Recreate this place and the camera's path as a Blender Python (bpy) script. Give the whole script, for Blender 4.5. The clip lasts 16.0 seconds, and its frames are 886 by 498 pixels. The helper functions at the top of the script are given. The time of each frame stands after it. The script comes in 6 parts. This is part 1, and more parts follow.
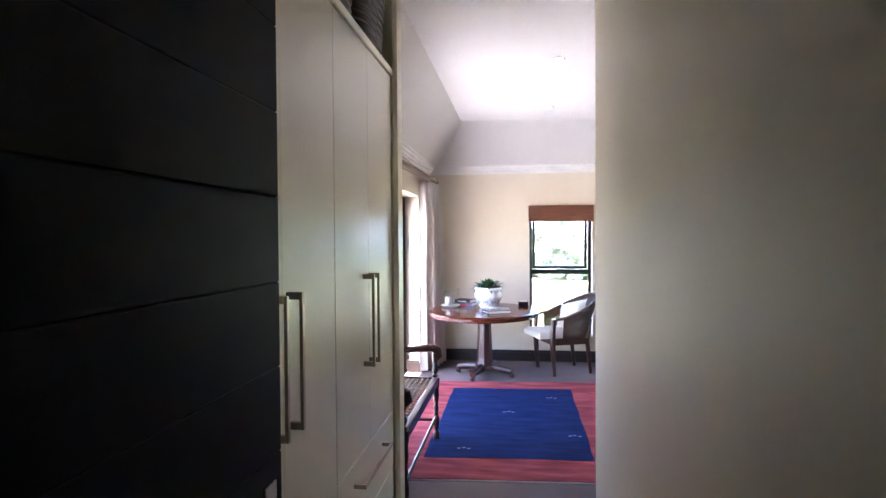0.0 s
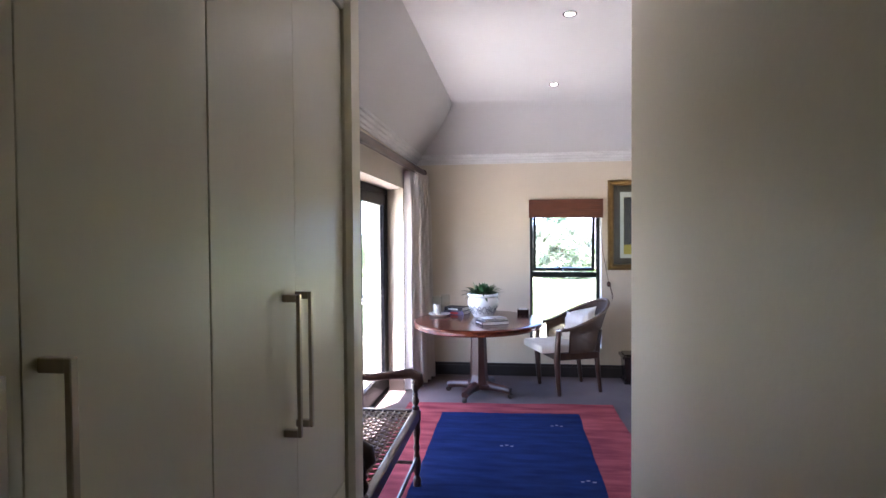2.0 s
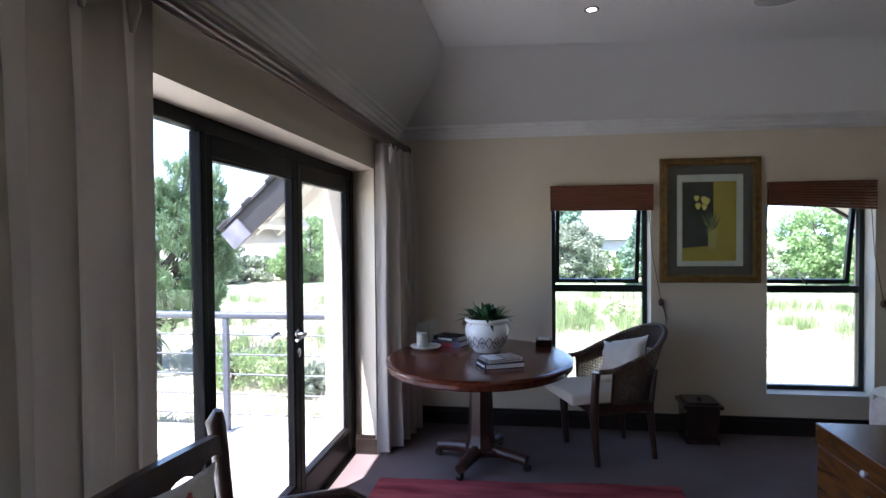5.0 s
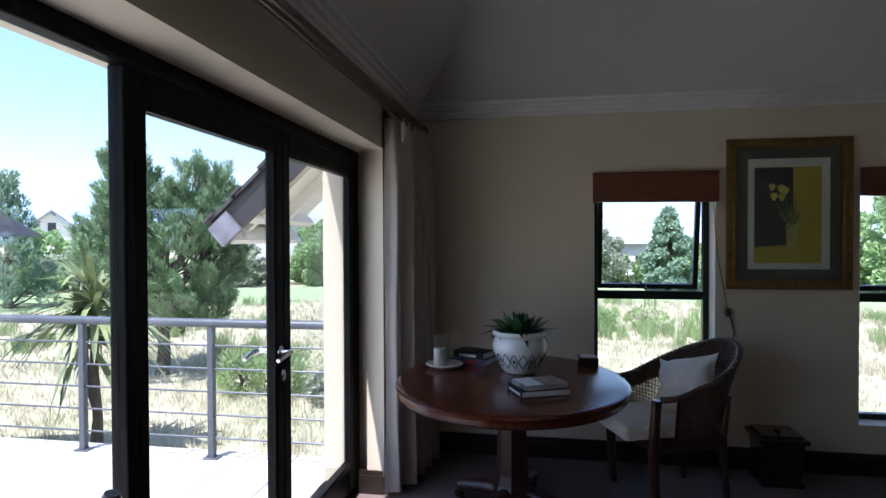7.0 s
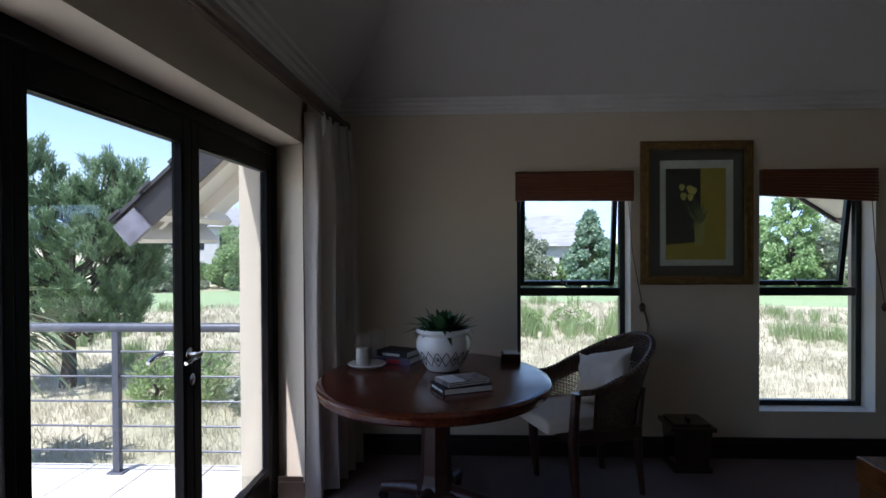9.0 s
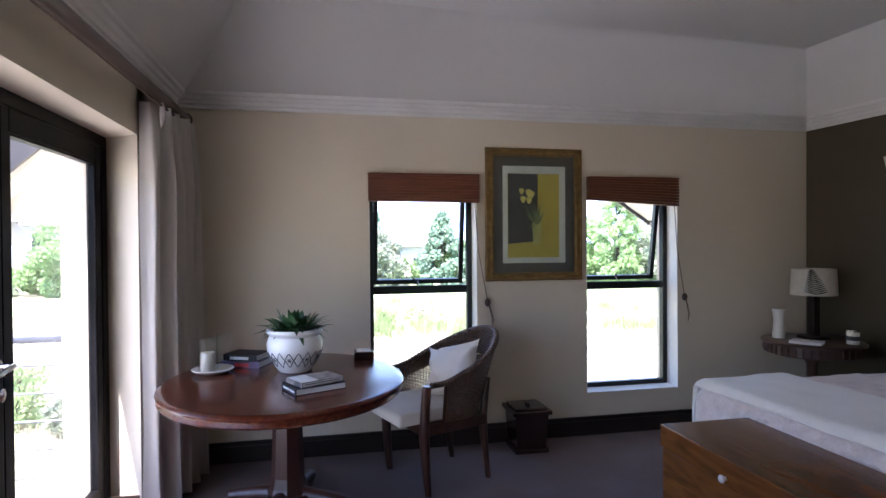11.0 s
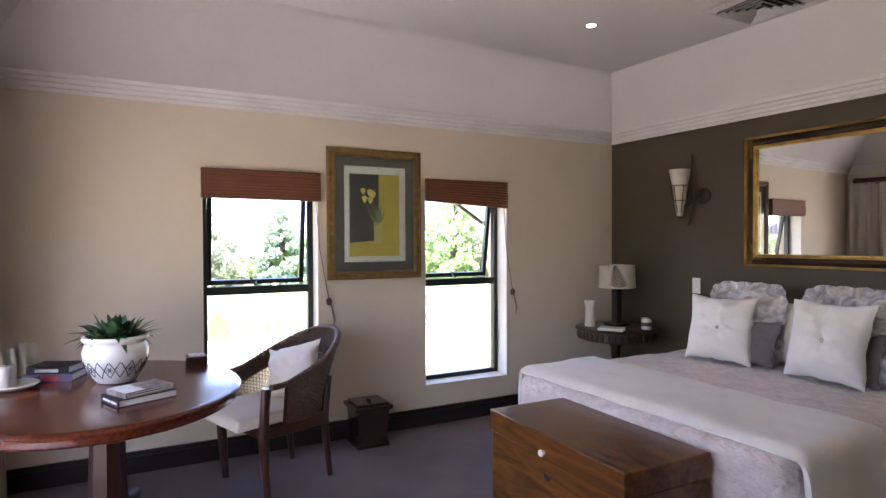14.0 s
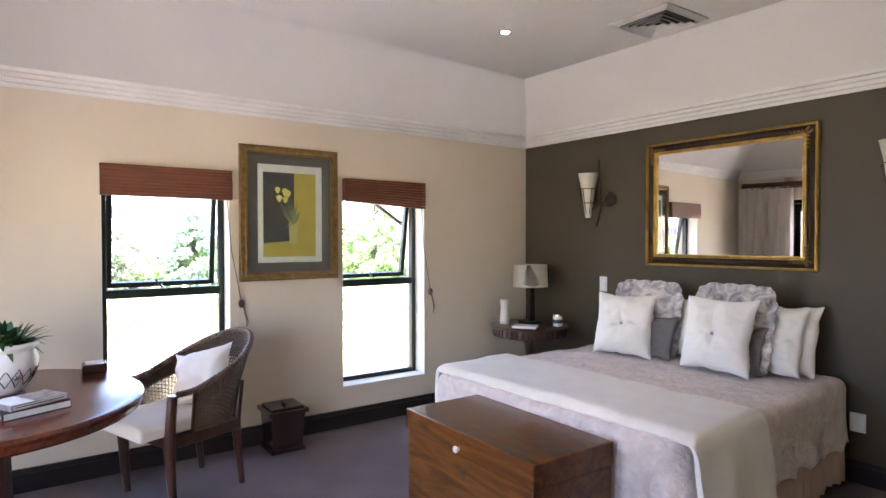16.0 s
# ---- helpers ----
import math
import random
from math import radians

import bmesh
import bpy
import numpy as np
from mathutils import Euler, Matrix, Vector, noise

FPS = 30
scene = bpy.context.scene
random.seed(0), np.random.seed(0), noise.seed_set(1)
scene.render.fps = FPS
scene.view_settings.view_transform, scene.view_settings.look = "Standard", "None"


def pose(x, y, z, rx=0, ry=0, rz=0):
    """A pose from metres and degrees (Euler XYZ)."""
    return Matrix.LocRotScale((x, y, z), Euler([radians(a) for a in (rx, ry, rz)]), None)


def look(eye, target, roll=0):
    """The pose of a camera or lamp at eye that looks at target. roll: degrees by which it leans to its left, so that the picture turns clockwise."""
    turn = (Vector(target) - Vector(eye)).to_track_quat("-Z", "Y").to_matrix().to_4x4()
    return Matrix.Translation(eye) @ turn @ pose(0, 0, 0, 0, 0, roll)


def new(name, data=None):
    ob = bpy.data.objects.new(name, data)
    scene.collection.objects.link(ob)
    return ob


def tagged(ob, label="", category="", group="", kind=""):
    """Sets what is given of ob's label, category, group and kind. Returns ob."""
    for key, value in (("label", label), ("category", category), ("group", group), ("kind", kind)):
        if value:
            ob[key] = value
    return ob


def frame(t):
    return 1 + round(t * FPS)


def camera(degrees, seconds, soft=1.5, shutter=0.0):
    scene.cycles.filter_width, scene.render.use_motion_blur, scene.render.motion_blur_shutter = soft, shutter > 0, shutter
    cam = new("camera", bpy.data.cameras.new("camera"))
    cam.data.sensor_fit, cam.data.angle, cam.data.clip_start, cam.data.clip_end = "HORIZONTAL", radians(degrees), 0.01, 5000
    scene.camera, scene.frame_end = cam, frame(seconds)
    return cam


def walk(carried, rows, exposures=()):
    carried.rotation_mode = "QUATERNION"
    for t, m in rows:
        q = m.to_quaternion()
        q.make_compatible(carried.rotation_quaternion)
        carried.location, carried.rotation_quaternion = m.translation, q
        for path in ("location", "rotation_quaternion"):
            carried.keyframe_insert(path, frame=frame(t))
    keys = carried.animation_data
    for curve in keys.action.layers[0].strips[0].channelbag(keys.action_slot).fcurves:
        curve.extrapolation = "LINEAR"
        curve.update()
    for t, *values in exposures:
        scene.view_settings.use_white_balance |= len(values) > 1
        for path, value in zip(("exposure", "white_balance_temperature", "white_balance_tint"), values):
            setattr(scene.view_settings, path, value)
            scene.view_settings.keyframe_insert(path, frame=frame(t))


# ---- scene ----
cam = camera(74.7, 16.0)
PATH = [
    (0, (0.363, 0.023, 1.498), (0.101, 2.006, 1.459), -0.4),
    (0.5, (0.35, 0.219, 1.504), (0.089, 2.201, 1.462), -0.4),
    (1, (0.349, 0.395, 1.497), (0.093, 2.378, 1.454), -0.4),
    (1.5, (0.355, 0.595, 1.517), (0.101, 2.578, 1.472), -0.4),
    (2, (0.341, 0.865, 1.505), (0.089, 2.849, 1.458), -0.4),
    (2.5, (0.31, 1.163, 1.512), (0.058, 3.146, 1.462), -0.4),
    (3, (0.324, 1.455, 1.507), (0.072, 3.438, 1.456), -0.5),
    (3.5, (0.335, 1.725, 1.504), (0.083, 3.708, 1.455), -0.5),
    (4, (0.326, 2.023, 1.515), (0.073, 4.006, 1.464), -0.5),
    (6.5, (0.166, 3.041, 1.453), (-0.166, 5.013, 1.422), -0.3),
    (7, (0.136, 3.195, 1.443), (-0.197, 5.166, 1.413), -0.2),
    (7.5, (0.131, 3.274, 1.43), (-0.197, 5.247, 1.404), -0.3),
    (8, (0.147, 3.296, 1.425), (-0.154, 5.273, 1.4), -0.3),
    (8.5, (0.157, 3.266, 1.417), (-0.062, 5.254, 1.394), -0.3),
    (9, (0.165, 3.235, 1.414), (0.074, 5.233, 1.392), -0.3),
    (9.5, (0.173, 3.2, 1.411), (0.231, 5.199, 1.39), -0.3),
    (12, (0.168, 3.172, 1.404), (0.749, 5.085, 1.379), -0.3),
    (12.5, (0.164, 3.164, 1.407), (0.831, 5.049, 1.381), -0.2),
    (13, (0.163, 3.156, 1.408), (0.914, 5.01, 1.381), -0.2),
    (13.5, (0.158, 3.129, 1.412), (0.99, 4.947, 1.382), -0.2),
    (14, (0.152, 3.112, 1.413), (1.065, 4.891, 1.381), -0.2),
    (14.5, (0.15, 3.095, 1.416), (1.135, 4.835, 1.383), -0.1),
    (15, (0.15, 3.092, 1.416), (1.198, 4.795, 1.383), -0.1),
    (15.5, (0.157, 3.085, 1.419), (1.256, 4.755, 1.384), -0.1),
    (16, (0.16, 3.084, 1.416), (1.307, 4.722, 1.383), -0.1),
]
walk(cam, [(t, look(eye, target, roll)) for t, eye, target, roll in PATH],
     exposures=[(0.0, 4.72, 5750, 30), (1.0, 4.32, 5750, 30), (2.0, 4.0, 5800, 31), (3.0, 3.58, 5750, 30), (4.0, 2.98, 5680, 30), (5.0, 2.25, 5650, 24), (6.5, 1.48, 5650, 20), (7.0, 1.3, 5650, 20), (8.0, 0.93, 5640, 21), (9.5, 1.02, 5680, 23), (10.3, 1.6, 5750, 26), (11.5, 3.3, 5900, 34), (12.0, 3.32, 6200, 38), (12.6, 3.5, 6300, 36), (14.0, 3.52, 6420, 35), (15.0, 3.6, 6450, 33), (16.0, 4.06, 6420, 31)])

# ---- sky, sun and lamps ----
SUN_EL, SUN_AZ = 66.0, 208.0   # azimuth clockwise from +y
sky_world = bpy.data.worlds.new("sky")
scene.world = sky_world
sky_world.use_nodes = True
_wn, _wl = sky_world.node_tree.nodes, sky_world.node_tree.links
_sky = _wn.new("ShaderNodeTexSky")
_sky.sky_type = "NISHITA"
_sky.sun_disc = False
_sky.sun_elevation = radians(SUN_EL)
_sky.sun_rotation = radians(SUN_AZ)
_sky.air_density, _sky.dust_density, _sky.ozone_density = 1.0, 1.3, 1.0
_wl.new(_sky.outputs[0], _wn["Background"].inputs[0])
_wn["Background"].inputs[1].default_value = 0.15
_sd = bpy.data.lights.new("sun", "SUN")
_sd.energy, _sd.angle, _sd.color = 5.0, radians(0.53), (1.0, 0.95, 0.86)
_sun = new("sun", _sd)
_d = Vector((math.sin(radians(SUN_AZ)) * math.cos(radians(SUN_EL)), math.cos(radians(SUN_AZ)) * math.cos(radians(SUN_EL)), math.sin(radians(SUN_EL))))
_sun.matrix_world = look(_d * 50, (0, 0, 0))


# ---- materials ----
def nd(nt, kind, **kw):
    n = nt.nodes.new(kind)
    for k, v in kw.items():
        n.inputs[k.replace("_", " ")].default_value = v
    return n


def mat(name, c1, c2=None, scale=8.0, stretch=(1, 1, 1), rough=0.6, metal=0.0, bump=0.0, bscale=80.0, bstretch=None, fine=0.06,
        detail=4.0, sheen=0.0, coat=0.0, dist=0.0, vary=0.0, rough2=None, spec=0.5, trans=0.0):
    m = bpy.data.materials.new(name)
    m.use_nodes = True
    nt = m.node_tree
    b = nt.nodes["Principled BSDF"]
    b.inputs["Roughness"].default_value = rough
    b.inputs["Metallic"].default_value = metal
    b.inputs["Sheen Weight"].default_value = sheen
    b.inputs["Coat Weight"].default_value = coat
    b.inputs["Coat Roughness"].default_value = 0.12
    b.inputs["Specular IOR Level"].default_value = spec
    c2 = c2 or tuple(v * 0.86 for v in c1)
    tc = nt.nodes.new("ShaderNodeTexCoord")
    mp = nt.nodes.new("ShaderNodeMapping")
    mp.inputs["Scale"].default_value = stretch
    nt.links.new(tc.outputs["Object"], mp.inputs[0])
    n1 = nd(nt, "ShaderNodeTexNoise", Scale=scale, Detail=detail, Distortion=dist)
    nt.links.new(mp.outputs[0], n1.inputs["Vector"])
    ramp = nt.nodes.new("ShaderNodeValToRGB")
    ramp.color_ramp.elements[0].position, ramp.color_ramp.elements[1].position = 0.32, 0.68
    ramp.color_ramp.elements[0].color, ramp.color_ramp.elements[1].color = (*c2, 1), (*c1, 1)
    nt.links.new(n1.outputs["Fac"], ramp.inputs[0])
    col = ramp.outputs[0]
    n2 = nd(nt, "ShaderNodeTexNoise", Scale=bscale, Detail=3.0)
    mp2 = nt.nodes.new("ShaderNodeMapping")
    mp2.inputs["Scale"].default_value = bstretch or stretch
    nt.links.new(tc.outputs["Object"], mp2.inputs[0])
    nt.links.new(mp2.outputs[0], n2.inputs["Vector"])
    hs = nt.nodes.new("ShaderNodeHueSaturation")
    mr = nt.nodes.new("ShaderNodeMapRange")
    mr.inputs["To Min"].default_value, mr.inputs["To Max"].default_value = 1 - fine, 1 + fine
    nt.links.new(n2.outputs["Fac"], mr.inputs[0])
    val = mr.outputs[0]
    if vary:
        oi = nt.nodes.new("ShaderNodeObjectInfo")
        gi = nt.nodes.new("ShaderNodeNewGeometry")
        ad = nt.nodes.new("ShaderNodeMath")
        ad.operation = "ADD"
        nt.links.new(oi.outputs["Random"], ad.inputs[0])
        nt.links.new(gi.outputs["Random Per Island"], ad.inputs[1])
        mv = nt.nodes.new("ShaderNodeMapRange")
        mv.inputs["From Max"].default_value = 2.0
        mv.inputs["To Min"].default_value, mv.inputs["To Max"].default_value = 1 - vary, 1 + vary
        nt.links.new(ad.outputs[0], mv.inputs[0])
        mu = nt.nodes.new("ShaderNodeMath")
        mu.operation = "MULTIPLY"
        nt.links.new(val, mu.inputs[0])
        nt.links.new(mv.outputs[0], mu.inputs[1])
        val = mu.outputs[0]
    nt.links.new(val, hs.inputs["Value"])
    nt.links.new(col, hs.inputs["Color"])
    nt.links.new(hs.outputs[0], b.inputs["Base Color"])
    if rough2 is not None:
        r2 = nt.nodes.new("ShaderNodeMapRange")
        r2.inputs["To Min"].default_value, r2.inputs["To Max"].default_value = rough, rough2
        nt.links.new(n1.outputs["Fac"], r2.inputs[0])
        nt.links.new(r2.outputs[0], b.inputs["Roughness"])
    if bump:
        bp = nt.nodes.new("ShaderNodeBump")
        bp.inputs["Strength"].default_value = 1.0
        bp.inputs["Distance"].default_value = bump
        nt.links.new(n2.outputs["Fac"], bp.inputs["Height"])
        nt.links.new(bp.outputs[0], b.inputs["Normal"])
    if trans:
        tr = nt.nodes.new("ShaderNodeBsdfTranslucent")
        nt.links.new(hs.outputs[0], tr.inputs[0])
        mx = nt.nodes.new("ShaderNodeMixShader")
        mx.inputs[0].default_value = trans
        nt.links.new(b.outputs[0], mx.inputs[1])
        nt.links.new(tr.outputs[0], mx.inputs[2])
        nt.links.new(mx.outputs[0], nt.nodes["Material Output"].inputs[0])
    return m


def glass_mat(name, tint=(0.96, 0.99, 0.98), edge=0.9, face=0.04):
    m = bpy.data.materials.new(name)
    m.use_nodes = True
    nt = m.node_tree
    nt.nodes.remove(nt.nodes["Principled BSDF"])
    t = nt.nodes.new("ShaderNodeBsdfTransparent")
    t.inputs[0].default_value = (*tint, 1)
    g = nt.nodes.new("ShaderNodeBsdfGlossy")
    g.inputs["Roughness"].default_value = 0.01
    f = nt.nodes.new("ShaderNodeLayerWeight")
    pw = nt.nodes.new("ShaderNodeMath")
    pw.operation = "POWER"
    pw.inputs[1].default_value = 5.0
    nt.links.new(f.outputs["Facing"], pw.inputs[0])
    mr = nt.nodes.new("ShaderNodeMapRange")
    mr.inputs["To Min"].default_value, mr.inputs["To Max"].default_value = face, edge
    nt.links.new(pw.outputs[0], mr.inputs[0])
    mx = nt.nodes.new("ShaderNodeMixShader")
    nt.links.new(mr.outputs[0], mx.inputs[0])
    nt.links.new(t.outputs[0], mx.inputs[1])
    nt.links.new(g.outputs[0], mx.inputs[2])
    nt.links.new(mx.outputs[0], nt.nodes["Material Output"].inputs[0])
    return m


def emit_mat(name, col, strength):
    m = bpy.data.materials.new(name)
    m.use_nodes = True
    b = m.node_tree.nodes["Principled BSDF"]
    b.inputs["Base Color"].default_value = (*col, 1)
    b.inputs["Emission Color"].default_value = (*col, 1)
    b.inputs["Emission Strength"].default_value = strength
    return m


CREAM = mat("cream_plaster", (0.61, 0.533, 0.412), (0.57, 0.496, 0.383), scale=1.3, rough=0.62, bump=0.0006, bscale=140, fine=0.02)
PASSAGE = mat("passage_plaster", (0.76, 0.685, 0.50), (0.71, 0.64, 0.46), scale=1.1, rough=0.42, bump=0.0008, bscale=60, fine=0.02, rough2=0.55)
OLIVE = mat("olive_paint", (0.060, 0.0455, 0.0235), (0.052, 0.0395, 0.0205), scale=1.5, rough=0.6, bump=0.0006, bscale=140, fine=0.03)
WHITE_CEIL = mat("ceiling_white", (0.61, 0.59, 0.56), (0.58, 0.56, 0.53), scale=1.0, rough=0.8, bump=0.0004, bscale=120, fine=0.015)
WHITE_TRIM = mat("white_trim", (0.69, 0.675, 0.645), scale=3, rough=0.5, fine=0.02)
REVEAL = mat("reveal_white", (0.76, 0.73, 0.66), scale=2, rough=0.6, bump=0.0006, bscale=120, fine=0.02)
SKIRT = mat("skirting_dark", (0.022, 0.015, 0.012), (0.014, 0.010, 0.008), scale=6, stretch=(1, 1, 8), rough=0.38, fine=0.1)
CARPET = mat("carpet_taupe", (0.180, 0.142, 0.134), (0.140, 0.110, 0.104), scale=2.2, rough=0.95, bump=0.004, bscale=420, fine=0.22, spec=0.1)
CUPBOARD = mat("cupboard_paint", (0.75, 0.682, 0.505), (0.71, 0.645, 0.475), scale=1.2, stretch=(1, 1, 0.4), rough=0.30, rough2=0.38, bump=0.0003, bscale=50, fine=0.02)
HANDLE = mat("brushed_nickel", (0.52, 0.44, 0.33), scale=60, stretch=(1, 1, 0.1), rough=0.32, metal=1.0, fine=0.08)
CHROME = mat("satin_steel", (0.72, 0.71, 0.69), scale=40, rough=0.22, metal=1.0, fine=0.05)
BLACKDOOR = mat("black_painted_boards", (0.0032, 0.0030, 0.0031), (0.0026, 0.0024, 0.0025), scale=5, stretch=(6, 1, 6), rough=0.55, bump=0.0002, bscale=60, fine=0.10, spec=0.10)
DARKFRAME = mat("dark_door_frame", (0.0045, 0.0042, 0.0052), (0.0032, 0.0030, 0.0036), scale=7, stretch=(5, 5, 0.6), rough=0.4, bump=0.0004, bscale=80, fine=0.1, spec=0.10)
ALUFRAME = mat("dark_green_window_frame", (0.008, 0.015, 0.011), (0.006, 0.011, 0.008), scale=9, rough=0.35, fine=0.08)
GLASS = glass_mat("window_glass")
CLEAR = glass_mat("clear_glass", (0.95, 0.96, 0.96), 0.12, 0.015)
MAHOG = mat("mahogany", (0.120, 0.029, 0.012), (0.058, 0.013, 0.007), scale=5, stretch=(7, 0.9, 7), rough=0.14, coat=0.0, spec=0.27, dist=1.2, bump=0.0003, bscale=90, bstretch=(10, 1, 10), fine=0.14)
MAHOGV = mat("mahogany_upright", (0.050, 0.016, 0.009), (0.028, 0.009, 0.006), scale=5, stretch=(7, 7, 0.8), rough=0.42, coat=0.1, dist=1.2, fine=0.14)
CHESTWOOD = mat("chest_camphor_wood", (0.165, 0.060, 0.0135), (0.082, 0.028, 0.008), scale=3.0, stretch=(5, 0.8, 5), rough=0.24, coat=0.1, spec=0.4, dist=1.6, bump=0.0004, bscale=60, bstretch=(9, 1, 9), fine=0.16)
DARKWOOD = mat("dark_stained_wood", (0.055, 0.022, 0.013), (0.030, 0.012, 0.008), scale=6, stretch=(5, 5, 1), rough=0.32, coat=0.3, dist=1.0, fine=0.15)
DARKBIN = mat("dark_bin_wood", (0.030, 0.013, 0.010), (0.016, 0.008, 0.007), scale=6, stretch=(5, 5, 1), rough=0.25, coat=0.5, fine=0.12)
WICKER = mat("wicker", (0.105, 0.060, 0.036), (0.055, 0.031, 0.020), scale=30, rough=0.36, bump=0.001, bscale=200, fine=0.25, vary=0.25)
CANE = mat("cane_strip", (0.32, 0.24, 0.15), (0.23, 0.16, 0.09), scale=30, rough=0.5, fine=0.2, vary=0.15)
FABRIC = mat("off_white_cushion", (0.74, 0.71, 0.67), (0.68, 0.65, 0.61), scale=6, rough=0.9, bump=0.0012, bscale=380, fine=0.06, sheen=0.2)
CURTAIN = mat("curtain_linen", (0.68, 0.625, 0.56), (0.61, 0.555, 0.495), scale=5, stretch=(1, 1, 0.3), rough=0.9, bump=0.0008, bscale=500, fine=0.07, sheen=0.2, trans=0.22)
RODWOOD = mat("curtain_rod_wood", (0.085, 0.036, 0.020), (0.050, 0.021, 0.012), scale=8, stretch=(4, 0.6, 4), rough=0.3, coat=0.3, fine=0.15)
BLIND = mat("bamboo_blind", (0.165, 0.052, 0.022), (0.095, 0.028, 0.013), scale=14, stretch=(0.4, 3, 9), rough=0.5, bump=0.0006, bscale=150, bstretch=(0.3, 3, 6), fine=0.2, vary=0.08)
RUGRED = mat("rug_red_wool", (0.35, 0.080, 0.082), (0.17, 0.030, 0.036), scale=4, stretch=(0.7, 3.2, 1), rough=0.95, bump=0.0015, bscale=330, bstretch=(1, 1, 1), fine=0.2, detail=8, spec=0.05)
RUGBLUE = mat("rug_blue_wool", (0.0105, 0.022, 0.080), (0.0055, 0.011, 0.044), scale=5, stretch=(0.7, 3.2, 1), rough=0.95, bump=0.0015, bscale=330, bstretch=(1, 1, 1), fine=0.25, detail=8, spec=0.05)
RUGPALE = mat("rug_pale_wool", (0.22, 0.19, 0.20), scale=40, rough=0.95, fine=0.2)
POT = mat("white_glazed_pot", (0.76, 0.75, 0.73), (0.70, 0.69, 0.67), scale=7, rough=0.28, coat=0.3, fine=0.03)
POTLINE = mat("pot_dark_pattern", (0.045, 0.045, 0.06), scale=30, rough=0.5)
LEAF = mat("house_plant_leaf", (0.045, 0.125, 0.040), (0.022, 0.070, 0.022), scale=18, rough=0.4, fine=0.15, vary=0.3, trans=0.2)
SOIL = mat("potting_soil", (0.03, 0.022, 0.016), scale=60, rough=0.95, bump=0.004, bscale=120)
PAPER = mat("paper_white", (0.74, 0.73, 0.70), scale=20, stretch=(1, 1, 30), rough=0.8, fine=0.08)
BOOKDARK = mat("book_cover_dark", (0.014, 0.012, 0.016), (0.026, 0.020, 0.022), scale=12, rough=0.55, spec=0.25)
BOOKBLUE = mat("book_cover_blue", (0.055, 0.050, 0.140), (0.10, 0.06, 0.10), scale=9, rough=0.4)
BOOKPHOTO = mat("book_cover_photo", (0.46, 0.40, 0.35), (0.04, 0.035, 0.04), scale=18, rough=0.3, detail=6)
BOOKRED = mat("book_red", (0.45, 0.03, 0.025), scale=12, rough=0.45)
WAX = mat("candle_wax", (0.46, 0.41, 0.34), scale=9, rough=0.45, fine=0.03)
CERAMIC = mat("white_ceramic", (0.68, 0.635, 0.55), scale=8, rough=0.35, fine=0.03)
GOLD = mat("gilded_frame", (0.66, 0.47, 0.15), (0.42, 0.28, 0.08), scale=14, rough=0.34, metal=0.85, bump=0.001, bscale=90, fine=0.2)
GOLDWOOD = mat("gold_brown_frame", (0.26, 0.155, 0.045), (0.15, 0.085, 0.026), scale=10, stretch=(3, 3, 3), rough=0.4, metal=0.35, bump=0.0006, bscale=80, fine=0.2)
FRAMEDARK = mat("mirror_frame_dark", (0.030, 0.014, 0.010), (0.016, 0.008, 0.006), scale=12, rough=0.3, coat=0.4, fine=0.15)
MIRROR = mat("mirror_silver", (0.90, 0.91, 0.90), (0.90, 0.91, 0.90), rough=0.0, metal=1.0, fine=0.0)
MATGREY = mat("mount_board_grey", (0.088, 0.076, 0.070), scale=20, rough=0.9, fine=0.04)
MATWHITE = mat("mount_board_white", (0.66, 0.64, 0.58), scale=20, rough=0.9, fine=0.03)
ARTDARK = mat("print_charcoal", (0.030, 0.030, 0.034), (0.045, 0.044, 0.046), scale=25, rough=0.8, fine=0.1)
ARTYEL = mat("print_ochre", (0.47, 0.36, 0.050), (0.40, 0.29, 0.035), scale=9, rough=0.8, fine=0.08)
ARTTULIP = mat("print_tulip_yellow", (0.74, 0.62, 0.17), (0.62, 0.50, 0.10), scale=40, rough=0.8, fine=0.1)
ARTGREEN = mat("print_stem_green", (0.20, 0.24, 0.10), (0.12, 0.16, 0.07), scale=40, rough=0.8, fine=0.1)
ARTVASE = mat("print_pale_vase", (0.46, 0.42, 0.16), (0.42, 0.36, 0.10), scale=30, rough=0.8, fine=0.1)
PORCELAIN = mat("porcelain", (0.75, 0.70, 0.66), scale=30, rough=0.25)
IRON = mat("wrought_iron", (0.040, 0.026, 0.018), (0.025, 0.016, 0.012), scale=25, rough=0.45, metal=0.6, bump=0.0006, bscale=120, fine=0.2)
ALAB = mat("frosted_glass_shade", (0.74, 0.70, 0.60), (0.68, 0.63, 0.52), scale=14, rough=0.45, fine=0.04, trans=0.3)
SHADE = mat("lampshade_linen", (0.62, 0.57, 0.47), (0.56, 0.51, 0.41), scale=30, rough=0.9, bump=0.0006, bscale=400, fine=0.05, trans=0.3)
FERN = mat("fern_print", (0.045, 0.038, 0.030), scale=60, rough=0.9)
SWITCH = mat("switch_white", (0.74, 0.74, 0.73), scale=30, rough=0.35, fine=0.02)
# QUILT's darker second tone also paints in shade of the embossed relief.
QUILT = mat("quilted_bedspread", (0.76, 0.655, 0.61), (0.63, 0.525, 0.48), scale=14, rough=0.85, bump=0.020, bscale=26, fine=0.05, sheen=0.25)
THROW = mat("cream_fleece_throw", (0.82, 0.77, 0.70), (0.77, 0.715, 0.64), scale=8, rough=0.95, bump=0.003, bscale=220, fine=0.06, sheen=0.5)
